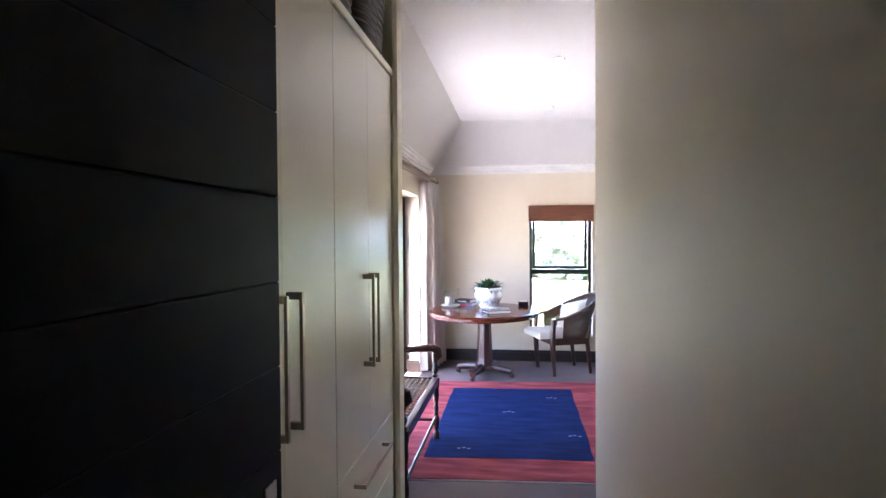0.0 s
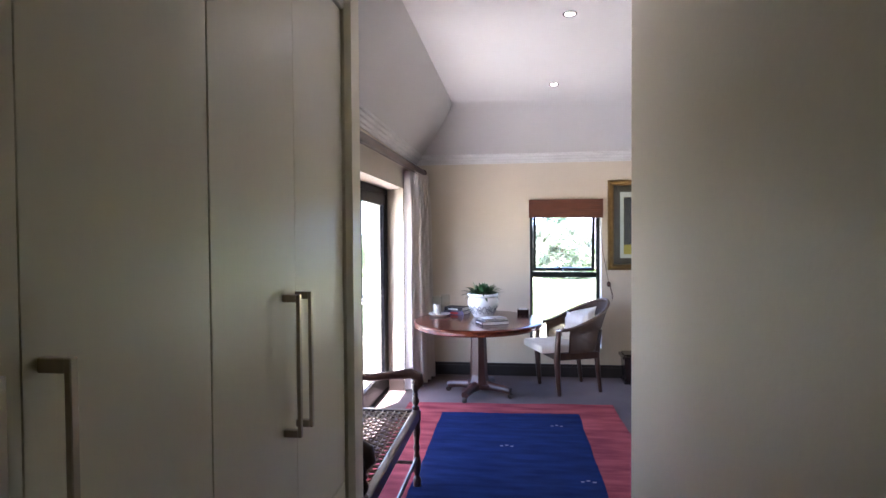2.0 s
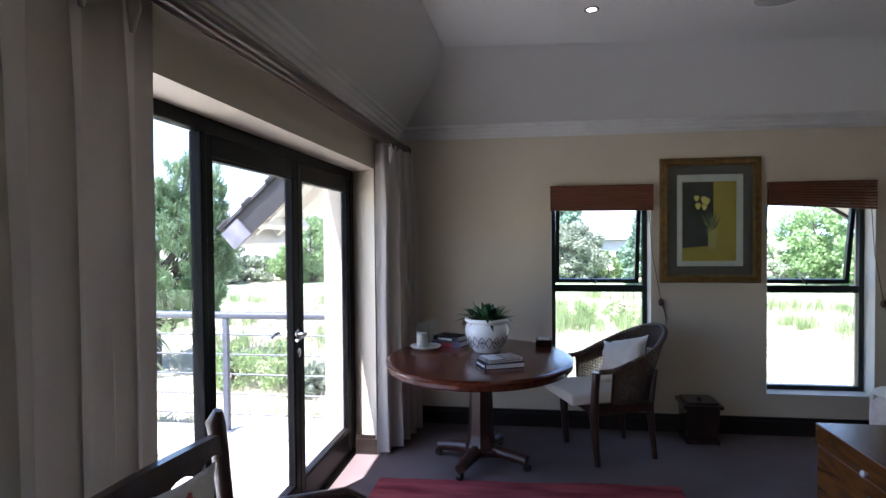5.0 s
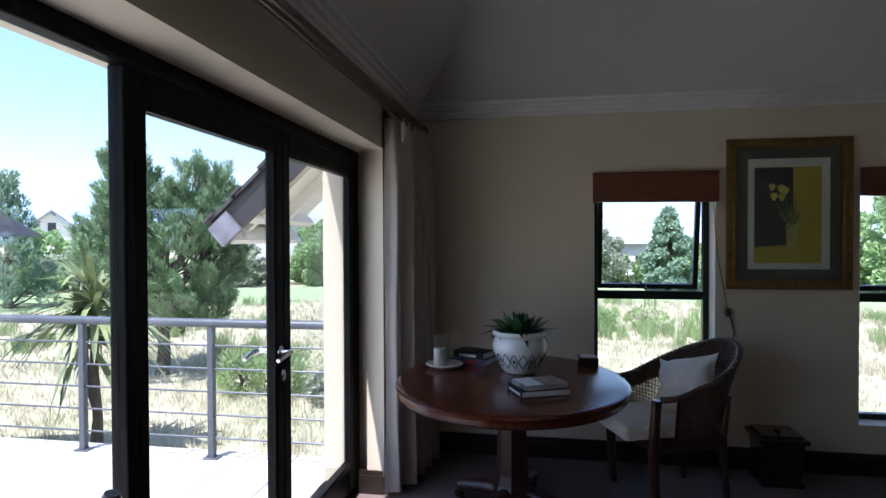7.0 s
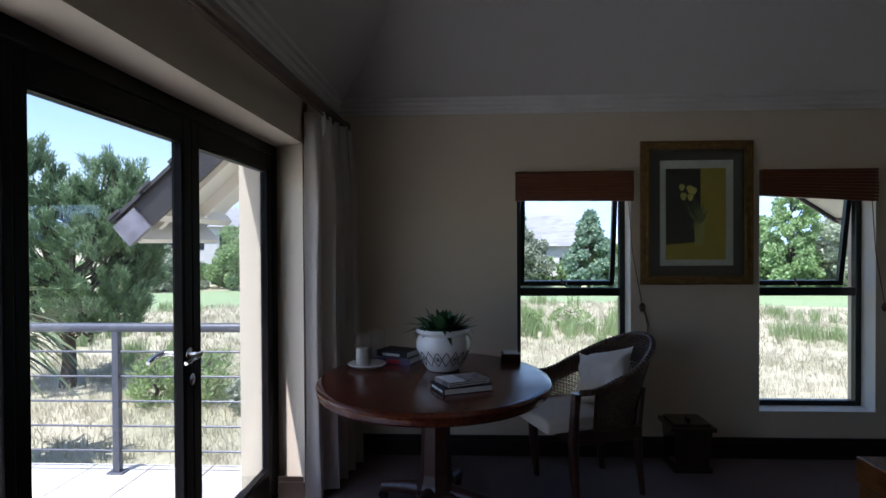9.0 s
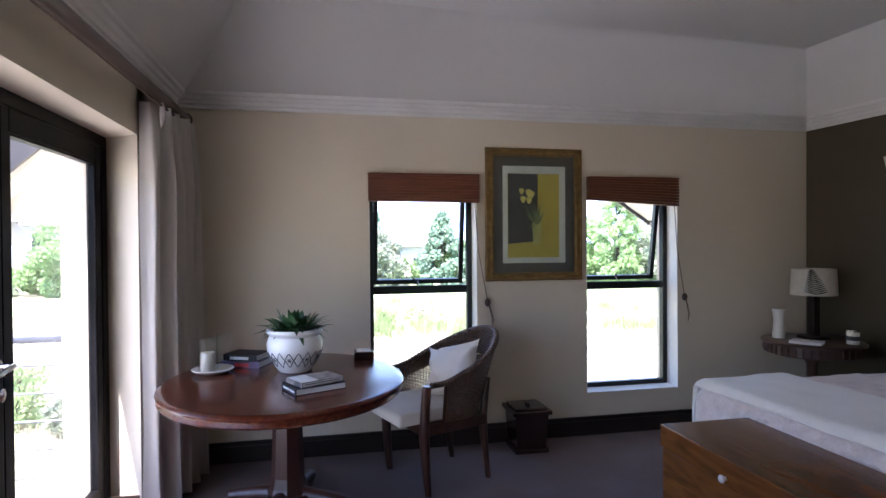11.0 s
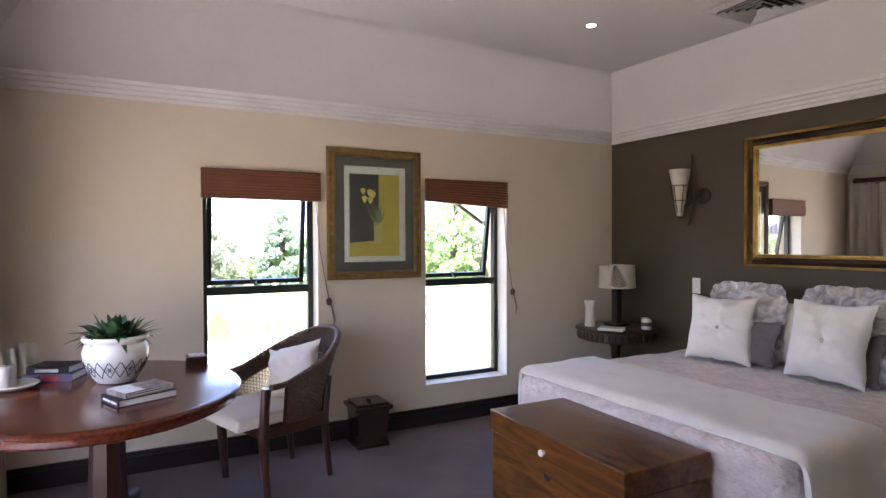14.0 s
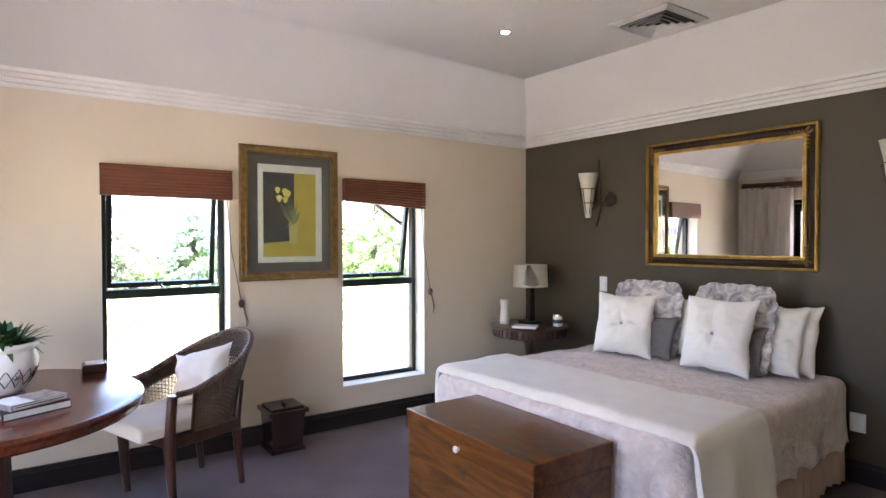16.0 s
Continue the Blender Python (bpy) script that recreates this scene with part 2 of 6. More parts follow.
VALANCE = mat("pink_valance", (0.60, 0.42, 0.34), (0.54, 0.37, 0.295), scale=4, rough=0.9, bump=0.0008, bscale=300, fine=0.04, sheen=0.2)
PILLOW = mat("white_pillow_cotton", (0.80, 0.77, 0.72), (0.75, 0.72, 0.67), scale=5, rough=0.9, bump=0.0014, bscale=240, fine=0.04, sheen=0.25)
PILLOWPAT = mat("grey_toile_pillow", (0.66, 0.63, 0.61), (0.20, 0.185, 0.19), scale=7, rough=0.9, detail=5, dist=3.0, bump=0.001, bscale=240, fine=0.06)
PILLOWGREY = mat("grey_linen_pillow", (0.165, 0.150, 0.143), scale=20, rough=0.9, bump=0.001, bscale=300, fine=0.08)
ROSE = mat("cushion_rose_print", (0.50, 0.055, 0.070), (0.62, 0.26, 0.24), scale=22, rough=0.9, detail=7, fine=0.1)
LEAFPRINT = mat("cushion_leaf_print", (0.145, 0.120, 0.085), (0.30, 0.26, 0.20), scale=30, rough=0.9)
BASKET = mat("dark_woven_basket", (0.070, 0.032, 0.018), (0.030, 0.014, 0.010), scale=22, stretch=(1, 1, 3), rough=0.5, bump=0.003, bscale=120, fine=0.3, vary=0.3)
VENTGREY = mat("vent_grey", (0.50, 0.485, 0.46), scale=12, rough=0.5, fine=0.04)
BLACK = mat("matt_black", (0.010, 0.010, 0.010), scale=10, rough=0.8)
SPEAKERC = mat("speaker_grille", (0.40, 0.385, 0.36), scale=10, rough=0.7, bump=0.0008, bscale=600, fine=0.08)
BULB = emit_mat("downlight_bulb", (1.0, 0.93, 0.80), 14.0)
DECK = mat("pale_deck_tile", (0.50, 0.475, 0.44), (0.45, 0.43, 0.395), scale=4, rough=0.7, bump=0.001, bscale=90, fine=0.06, vary=0.08)
RAIL = mat("charcoal_steel_rail", (0.085, 0.090, 0.110), (0.065, 0.070, 0.088), scale=20, rough=0.42, metal=0.2, fine=0.08)
EXTWHITE = mat("white_render", (0.72, 0.70, 0.66), (0.66, 0.64, 0.60), scale=0.8, rough=0.85, bump=0.002, bscale=40, fine=0.04)
ROOFDARK = mat("dark_slate_tile", (0.050, 0.047, 0.050), (0.032, 0.030, 0.033), scale=5, rough=0.6, bump=0.002, bscale=50, fine=0.15, vary=0.25)
BARGE = mat("dark_barge_board", (0.030, 0.026, 0.028), (0.020, 0.018, 0.019), scale=4, rough=0.45, fine=0.12)
FLASH = mat("lead_flashing", (0.24, 0.23, 0.27), (0.14, 0.135, 0.16), scale=9, rough=0.45, metal=0.3, fine=0.15)
SOFFIT = mat("cream_soffit", (0.80, 0.76, 0.68), (0.75, 0.71, 0.63), scale=2, rough=0.7, fine=0.04)
GROUND = mat("dry_veld_ground", (0.41, 0.365, 0.26), (0.29, 0.28, 0.17), scale=0.35, rough=0.95, bump=0.03, bscale=6, fine=0.3, detail=8)
FAIRWAY = mat("mown_fairway", (0.25, 0.32, 0.165), (0.21, 0.28, 0.14), scale=0.2, rough=0.95, bump=0.01, bscale=20, fine=0.12)
DRYGRASS = mat("dry_grass_blade", (0.52, 0.468, 0.35), (0.39, 0.36, 0.24), scale=0.5, rough=0.8, fine=0.2, vary=0.28, trans=0.25)
REED = mat("green_reed_blade", (0.32, 0.42, 0.17), (0.22, 0.30, 0.12), scale=0.7, rough=0.7, fine=0.2, vary=0.4, trans=0.25)
PINE = mat("pine_needles", (0.195, 0.28, 0.145), (0.11, 0.172, 0.085), scale=1.2, rough=0.6, fine=0.2, vary=0.5, trans=0.3)
# The next three leaf tones are lifted: glare and haze put into the colour.
TREELEAF = mat("tree_leaf_green", (0.33, 0.45, 0.21), (0.23, 0.33, 0.145), scale=0.9, rough=0.6, fine=0.2, vary=0.32, trans=0.4)
GREYLEAF = mat("grey_green_leaf", (0.41, 0.45, 0.335), (0.30, 0.34, 0.24), scale=0.9, rough=0.7, fine=0.2, vary=0.32, trans=0.4)
FIRLEAF = mat("blue_green_conifer", (0.28, 0.39, 0.27), (0.19, 0.285, 0.195), scale=1.0, rough=0.7, fine=0.2, vary=0.4, trans=0.35)
DRACA = mat("strap_leaf", (0.25, 0.29, 0.135), (0.11, 0.145, 0.06), scale=2, rough=0.5, fine=0.15, vary=0.5, trans=0.2)
BARK = mat("bark", (0.105, 0.080, 0.060), (0.055, 0.042, 0.032), scale=9, stretch=(2, 2, 0.5), rough=0.9, bump=0.01, bscale=30, fine=0.25)
# The blue of distance haze is painted into this base colour.
MOUNT = mat("haze_tinted_mountain", (0.31, 0.42, 0.54), (0.26, 0.36, 0.48), scale=0.008, rough=1.0, fine=0.05, bscale=0.05, detail=7, spec=0.0)
FARROOF = mat("grey_far_roof", (0.30, 0.30, 0.30), (0.19, 0.19, 0.195), scale=1.2, stretch=(1, 1, 4), rough=0.8, fine=0.2)
FARWIN = mat("far_window_dark", (0.035, 0.042, 0.05), scale=2, rough=0.12)


# ---- building tools ----
def bx(bm, x0, x1, y0, y1, z0, z1, m=None):
    vs = [bm.verts.new((x, y, z)) for z in (z0, z1) for y in (y0, y1) for x in (x0, x1)]
    if m:
        for v in vs:
            v.co = m @ v.co
    for f in ((0, 2, 3, 1), (4, 5, 7, 6), (0, 1, 5, 4), (2, 6, 7, 3), (0, 4, 6, 2), (1, 3, 7, 5)):
        bm.faces.new([vs[i] for i in f])
    return vs


def box(x0, x1, y0, y1, z0, z1, bevel=0.0, seg=2, m=None):
    bm = bmesh.new()
    bx(bm, x0, x1, y0, y1, z0, z1, m)
    if bevel:
        bmesh.ops.bevel(bm, geom=bm.edges[:], offset=bevel, segments=seg, affect="EDGES", profile=0.6)
    return bm


def prism(pts, z0, z1, bevel=0.0):
    """An upright prism over a plan outline."""
    bm = bmesh.new()
    lo = [bm.verts.new((x, y, z0)) for x, y in pts]
    hi = [bm.verts.new((x, y, z1)) for x, y in pts]
    bm.faces.new(lo[::-1])
    bm.faces.new(hi)
    n = len(pts)
    for i in range(n):
        bm.faces.new((lo[i], lo[(i + 1) % n], hi[(i + 1) % n], hi[i]))
    bmesh.ops.recalc_face_normals(bm, faces=bm.faces[:])
    if bevel:
        bmesh.ops.bevel(bm, geom=bm.edges[:], offset=bevel, segments=2, affect="EDGES", profile=0.6)
    return bm


def tube(bm, pts, r, seg=8, cap=True):
    """A round bar along a path; r is one radius or one for each point."""
    pts = [Vector(p) for p in pts]
    rr = r if isinstance(r, (list, tuple)) else [r] * len(pts)
    rings, up = [], None
    for i, p in enumerate(pts):
        d = (pts[min(i + 1, len(pts) - 1)] - pts[max(i - 1, 0)]).normalized()
        if up is None:
            up = d.orthogonal().normalized()
        up = (up - d * up.dot(d)).normalized()
        side = d.cross(up)
        rings.append([bm.verts.new(p + (up * math.cos(a) + side * math.sin(a)) * rr[i]) for a in (2 * math.pi * k / seg for k in range(seg))])
    for a, b in zip(rings, rings[1:]):
        for k in range(seg):
            bm.faces.new((a[k], a[(k + 1) % seg], b[(k + 1) % seg], b[k]))
    if cap:
        bm.faces.new(rings[0][::-1])
        bm.faces.new(rings[-1])
    return bm


def lathe(bm, prof, seg=32, at=(0, 0, 0), sx=1.0, sy=1.0):
    rings = []
    for r, z in prof:
        if r < 1e-5:
            rings.append([bm.verts.new((at[0], at[1], at[2] + z))])
        else:
            rings.append([bm.verts.new((at[0] + sx * r * math.cos(2 * math.pi * k / seg), at[1] + sy * r * math.sin(2 * math.pi * k / seg), at[2] + z)) for k in range(seg)])
    for a, b in zip(rings, rings[1:]):
        for k in range(seg):
            k2 = (k + 1) % seg
            if len(a) == 1 and len(b) == 1:
                continue
            if len(a) == 1:
                bm.faces.new((a[0], b[k2], b[k]))
            elif len(b) == 1:
                bm.faces.new((a[k], a[k2], b[0]))
            else:
                bm.faces.new((a[k], a[k2], b[k2], b[k]))
    bmesh.ops.recalc_face_normals(bm, faces=bm.faces[:])
    return bm


def finish(name, bm, material, smooth=False):
    me = bpy.data.meshes.new(name)
    bm.to_mesh(me)
    bm.free()
    me.materials.append(material)
    if smooth:
        for p in me.polygons:
            p.use_smooth = True
        me.set_sharp_from_angle(angle=radians(42))
    return new(name, me)


def solid(name, bm, material, label="", category="", kind="", group="", smooth=False):
    return tagged(finish(name, bm, material, smooth), label, category, group, kind)


def thing(name, loc, label, category, rz=0.0, group="", kind=""):
    e = new(name)
    e.empty_display_size = 0.1
    e.matrix_basis = pose(*loc, 0, 0, rz)
    return tagged(e, label, category, group, kind)


def part(name, bm, material, parent, label="", smooth=False, world=True):
    """One mesh under a thing or a part; world: the mesh is in world metres, else in the thing's own."""
    o = finish(name, bm, material, smooth)
    o.parent = parent
    if world:
        m = Matrix.Identity(4)
        p = parent
        while p:
            m = p.matrix_basis @ m if p.parent is None else p.matrix_parent_inverse @ p.matrix_basis @ m
            p = p.parent
        o.matrix_parent_inverse = m.inverted()
    return tagged(o, label)


def cushion(w, h, t, nx=18, ny=18, pinch=0.0, wob=0.01, seed=0, corner=0.10):
    """A soft cushion lying in x and y, centred at 0."""
    bm = bmesh.new()
    rows = {}
    for s in (1, -1):
        for i in range(nx + 1):
            for j in range(ny + 1):
                u, v = 2 * i / nx - 1, 2 * j / ny - 1
                edge = i in (0, nx) or j in (0, ny)
                if s == -1 and edge:
                    rows[s, i, j] = rows[1, i, j]
                    continue
                k = (max(0.0, 1 - abs(u) ** 2.4) * max(0.0, 1 - abs(v) ** 2.4)) ** 0.62
                bow = 1 - corner * (1 - abs(u) ** 2) * (abs(v) ** 3) * 0.6
                bow2 = 1 - corner * (1 - abs(v) ** 2) * (abs(u) ** 3) * 0.6
                n = noise.noise(Vector((u * 2.1 + seed * 7.3, v * 2.1, s * 3.0 + seed))) + 0.35 * noise.noise(Vector((u * 5.5 + seed * 3.1, v * 5.5, s * 2.0)))
                n += 0.22 * abs(noise.noise(Vector((u * 3.0 + v * 4.0 + seed, v * 9.0 - u * 2.0, seed * 1.7)))) - 0.08
                z = s * (t / 2) * k * (1 + 0.25 * n)
                if pinch and s == 1:
                    d = math.hypot(u, v)
                    z -= pinch * math.exp(-(d / 0.16) ** 2) + 0.25 * pinch * math.exp(-(min(abs(u), abs(v)) / 0.07) ** 2) * math.exp(-(d / 0.65) ** 2)
                    z += 0.16 * t * k * math.cos(9 * math.atan2(v, u) + seed) * math.exp(-((d - 0.34) / 0.22) ** 2) * 0.16
                rows[s, i, j] = bm.verts.new((u * w / 2 * bow2 + wob * n, v * h / 2 * bow + wob * n, z))
    for s in (1, -1):
        for i in range(nx):
            for j in range(ny):
                q = [rows[s, i, j], rows[s, i + 1, j], rows[s, i + 1, j + 1], rows[s, i, j + 1]]
                try:
                    bm.faces.new(q if s == 1 else q[::-1])
                except ValueError:
                    pass
    return bm


def thicken(bm, t):
    """Gives a sheet a back, t behind it, and closes its rim."""
    bm.normal_update()
    old_v, old_f = bm.verts[:], bm.faces[:]
    rim = [e for e in bm.edges if len(e.link_faces) == 1]
    back = {v: bm.verts.new(v.co - v.normal * t) for v in old_v}
    for f in old_f:
        bm.faces.new([back[v] for v in reversed(f.verts)])
    for e in rim:
        a, b = e.verts
        bm.faces.new((a, b, back[b], back[a]))
    bmesh.ops.recalc_face_normals(bm, faces=bm.faces[:])
    return bm


def turn(bm, m):
    bmesh.ops.transform(bm, matrix=m, verts=bm.verts[:])
    return bm


# ---- the plan, in metres ----
N, W, E = 7.10, -0.74, 3.92          # inner faces of the bedroom walls
SW_Y, SE_Y = 3.01, 2.90              # its south wall, west and east of the passage
PL, PR = -0.240, 0.724                # the passage's sides
CORN0, CORN1, FLAT = 2.263, 2.358, 2.80
DOORX = -0.945                       # plane of the glazed doors
WO = -1.14                           # outer face of the west wall

# the east wall stands 2.9 degrees off square, turned about its north end
SKEW = Matrix.Translation((E, N, 0)) @ pose(0, 0, 0, 0, 0, 2.9) @ Matrix.Translation((-E, -N, 0))
EK = math.tan(radians(2.9))

# ---- structure ----
solid("floor", box(-0.95, 4.6, -2.2, 7.14, -0.15, 0.0), CARPET, "taupe short-pile carpet on the bedroom floor", "carpet", "structure")


def wall_with_openings(name, x0, x1, y0, y1, z1, openings, material, label):
    """A wall along x, from y0 to y1 thick, with openings (xa, xb, za, zb)."""
    bm = bmesh.new()
    cuts = [x0]
    for xa, xb, za, zb in openings:
        bx(bm, cuts[-1], xa, y0, y1, -0.15, z1)
        bx(bm, xa, xb, y0, y1, -0.15, za)
        bx(bm, xa, xb, y0, y1, zb, z1)
        cuts.append(xb)
    bx(bm, cuts[-1], x1, y0, y1, -0.15, z1)
    return solid(name, bm, material, label, "wall", "structure")


WINDOWS = ((0.475, 1.225), (2.045, 2.785))
SILL, WHEAD = 0.30, 1.80
wall_with_openings("wall_north", WO, 4.6, N, N + 0.28, 3.0, [(a, b, SILL, WHEAD) for a, b in WINDOWS], CREAM, "cream plastered wall with two tall windows")
solid("wall_east", turn(box(E, E + 0.28, 2.6, N, -0.15, 3.0), SKEW), OLIVE, "dark olive painted wall behind the bed", "wall", "structure")
# the west wall: a splayed doorway from DS to DN
DS, DN_IN, DN_OUT, HEAD = 3.42, 6.36, 6.475, 1.958
_bm = prism([(W, DN_IN), (W, N), (WO, N), (WO, DN_OUT), (DOORX + 0.025, DN_OUT)], -0.15, 3.0)
solid("wall_west", _bm, CREAM, "cream plastered wall beside the glazed doors", "wall", "structure")
solid("wall_west_south", prism([(W, SW_Y - 0.2), (W, DS), (WO, DS), (WO, SW_Y - 0.2)], -0.15, 3.0), CREAM, "cream plastered wall beside the glazed doors", "wall", "structure")
solid("wall_west_lintel", box(WO, W, DS, DN_OUT, HEAD, 3.0), CREAM, "cream plastered lintel over the glazed doors", "wall", "structure")
# passage: right-hand wall with a soft corner, which turns into the bedroom's south wall
R = 0.02
_arc = [(PR + R - R * math.cos(a), SE_Y - R + R * math.sin(a)) for a in (math.pi / 2 * k / 6 for k in range(7))]
solid("wall_south", prism([(PR, -2.2), *_arc, (4.6, SE_Y), (4.6, SE_Y - 0.2), (PR + 0.18, SE_Y - 0.2), (PR + 0.18, -2.2)], -0.15, 3.0), PASSAGE, "smooth cream plastered passage wall with a rounded corner", "wall", "structure")
solid("wall_south_west", prism([(PL - 0.02, 2.865), (PL, 2.885), (PL, SW_Y - 0.02), (PL - 0.02, SW_Y), (W, SW_Y), (W, 2.865)], -0.15, 3.0), CUPBOARD, "cream painted pier at the end of the cupboards", "wall", "structure")
solid("wall_passage_west", box(-0.95, -0.89, -2.2, 3.0, -0.15, 3.0), CREAM, "cream wall behind the cupboards", "wall", "structure")
# wall with the doorway that the walk starts from
_bm = bmesh.new()
bx(_bm, -0.89, -0.10, -0.22, -0.10, -0.15, 3.0)
bx(_bm, -0.10, PR, -0.22, -0.10, 2.12, 3.0)
solid("wall_doorway", _bm, CREAM, "cream wall round the passage doorway", "wall", "structure")
# Added out of view, only to close the space behind the start.
solid("wall_back", box(-0.95, PR + 0.18, -2.3, -2.2, -0.15, 3.0), CREAM, "unseen plain wall added to close the space behind the doorway", "wall", "structure")
_bm = bmesh.new()
bx(_bm, -0.10, -0.06, -0.23, -0.09, 0.0, 2.12)
bx(_bm, PR - 0.012, PR - 0.002, -0.23, -0.09, 0.0, 2.12)
bx(_bm, -0.06, PR - 0.012, -0.23, -0.09, 2.08, 2.12)
solid("door_frame", _bm, BLACKDOOR, "black painted wooden door frame", "door frame", "structure")
# ceilings: sloping sides; the north one rolls softly into the flat
WRUN, ERUN = 0.46, 0.30
LOW = CORN1 - 0.01


def side_run(z, low, run):
    return low + (run - low) * (z - LOW) / (FLAT - LOW)


bm = bmesh.new()
for up in (0.0, 0.05):
    rows = [(0.08, LOW), (0.26, 2.585), (0.31, 2.642), (0.36, 2.693), (0.41, 2.735), (0.46, 2.766), (0.52, 2.788), (0.60, FLAT)]
    wn = [bm.verts.new((W + side_run(z, 0.08, WRUN), N - r, z + up)) for r, z in rows]
    en = [bm.verts.new((E - side_run(z, 0.08, ERUN) + EK * 0.2, N - side_run(z, 0.08, ERUN), z + up)) for r, z in rows]
    ws, wl = bm.verts.new((W + WRUN, SW_Y, FLAT + up)), bm.verts.new((W + 0.08, SW_Y, LOW + up))
    es, el = bm.verts.new((E - ERUN + EK * 4.2, SE_Y, FLAT + up)), bm.verts.new((E - 0.08 + EK * 4.2, SE_Y, LOW + up))
    for i in range(len(rows) - 1):
        bm.faces.new((wn[i], wn[i + 1], en[i + 1], en[i])).smooth = True
    bm.faces.new([wl, *wn, ws])
    bm.faces.new([el, *en, es])
    bm.faces.new((wn[-1], ws, es, en[-1]))
bmesh.ops.recalc_face_normals(bm, faces=bm.faces[:])
solid("ceiling", bm, WHITE_CEIL, "white tray ceiling with sloping sides", "ceiling", "structure")
solid("ceiling_passage", box(-0.95, PR + 0.18, -2.3, SE_Y - 0.001, FLAT, FLAT + 0.05), WHITE_CEIL, "white passage ceiling", "ceiling", "structure")
# Unseen flat slab, added to keep sky light out above the ceilings.
solid("roof_cover", box(WO, 4.6, -2.3, N + 0.28, 3.0, 3.05), WHITE_CEIL, "unseen flat cover added above the ceilings to shut out the sky", "roof", "structure")


def cornice(name, a, b, inward, m=None):
    """A stepped cornice from a to b along a wall, mitred at both ends; inward is the way into the room."""
    prof = [(0.0, 0.0), (0.014, 0.0), (0.018, 0.020), (0.034, 0.024), (0.040, 0.046), (0.058, 0.050), (0.064, 0.070), (0.084, 0.074), (0.088, 0.096), (0.0, 0.096)]
    a, b, n = Vector((*a, 0)), Vector((*b, 0)), Vector((*inward, 0))
    d = (b - a).normalized()
    bm = bmesh.new()
    r0 = [bm.verts.new(a + d * u + n * u + Vector((0, 0, CORN0 + v))) for u, v in prof]
    r1 = [bm.verts.new(b - d * u + n * u + Vector((0, 0, CORN0 + v))) for u, v in prof]
    for i in range(len(prof)):
        j = (i + 1) % len(prof)
        bm.faces.new((r0[i], r1[i], r1[j], r0[j]))
    bmesh.ops.recalc_face_normals(bm, faces=bm.faces[:])
    if m:
        turn(bm, m)
    solid(name, bm, WHITE_TRIM, "white stepped plaster cornice", "cornice", "structure")


cornice("trim_cornice_north", (W, N), (E, N), (0, -1))
cornice("trim_cornice_east", (E, N), (E, SE_Y - 0.1), (-1, 0), SKEW)
cornice("trim_cornice_west", (W, SW_Y), (W, N), (1, 0))


def skirting(name, x0, x1, y0, y1, m=None):
    bm = bmesh.new()
    bx(bm, x0, x1, y0, y1, 0.0, 0.105)
    ins = 0.006
    bx(bm, x0 + (ins if x1 - x0 < 0.1 else 0), x1 - (ins if x1 - x0 < 0.1 else 0), y0 + (ins if y1 - y0 < 0.1 else 0), y1, 0.105, 0.132)
    if m:
        turn(bm, m)
    solid(name, bm, SKIRT, "dark stained wooden skirting board", "skirting", "structure")


skirting("baseboard_north", W, E - 0.022, N - 0.022, N)
skirting("baseboard_east", E - 0.022, E, SE_Y, N - 0.03, SKEW)
skirting("baseboard_west", W, W + 0.022, DN_IN + 0.02, N - 0.022)
skirting("baseboard_reveal", DOORX + 0.055, W, DN_IN - 0.0, DN_IN + 0.018)
solid("door_threshold", box(WO, DOORX + 0.05, DS, DN_OUT, -0.02, 0.012, 0.004), DARKFRAME, "dark wooden threshold under the glazed doors", "threshold", "structure")


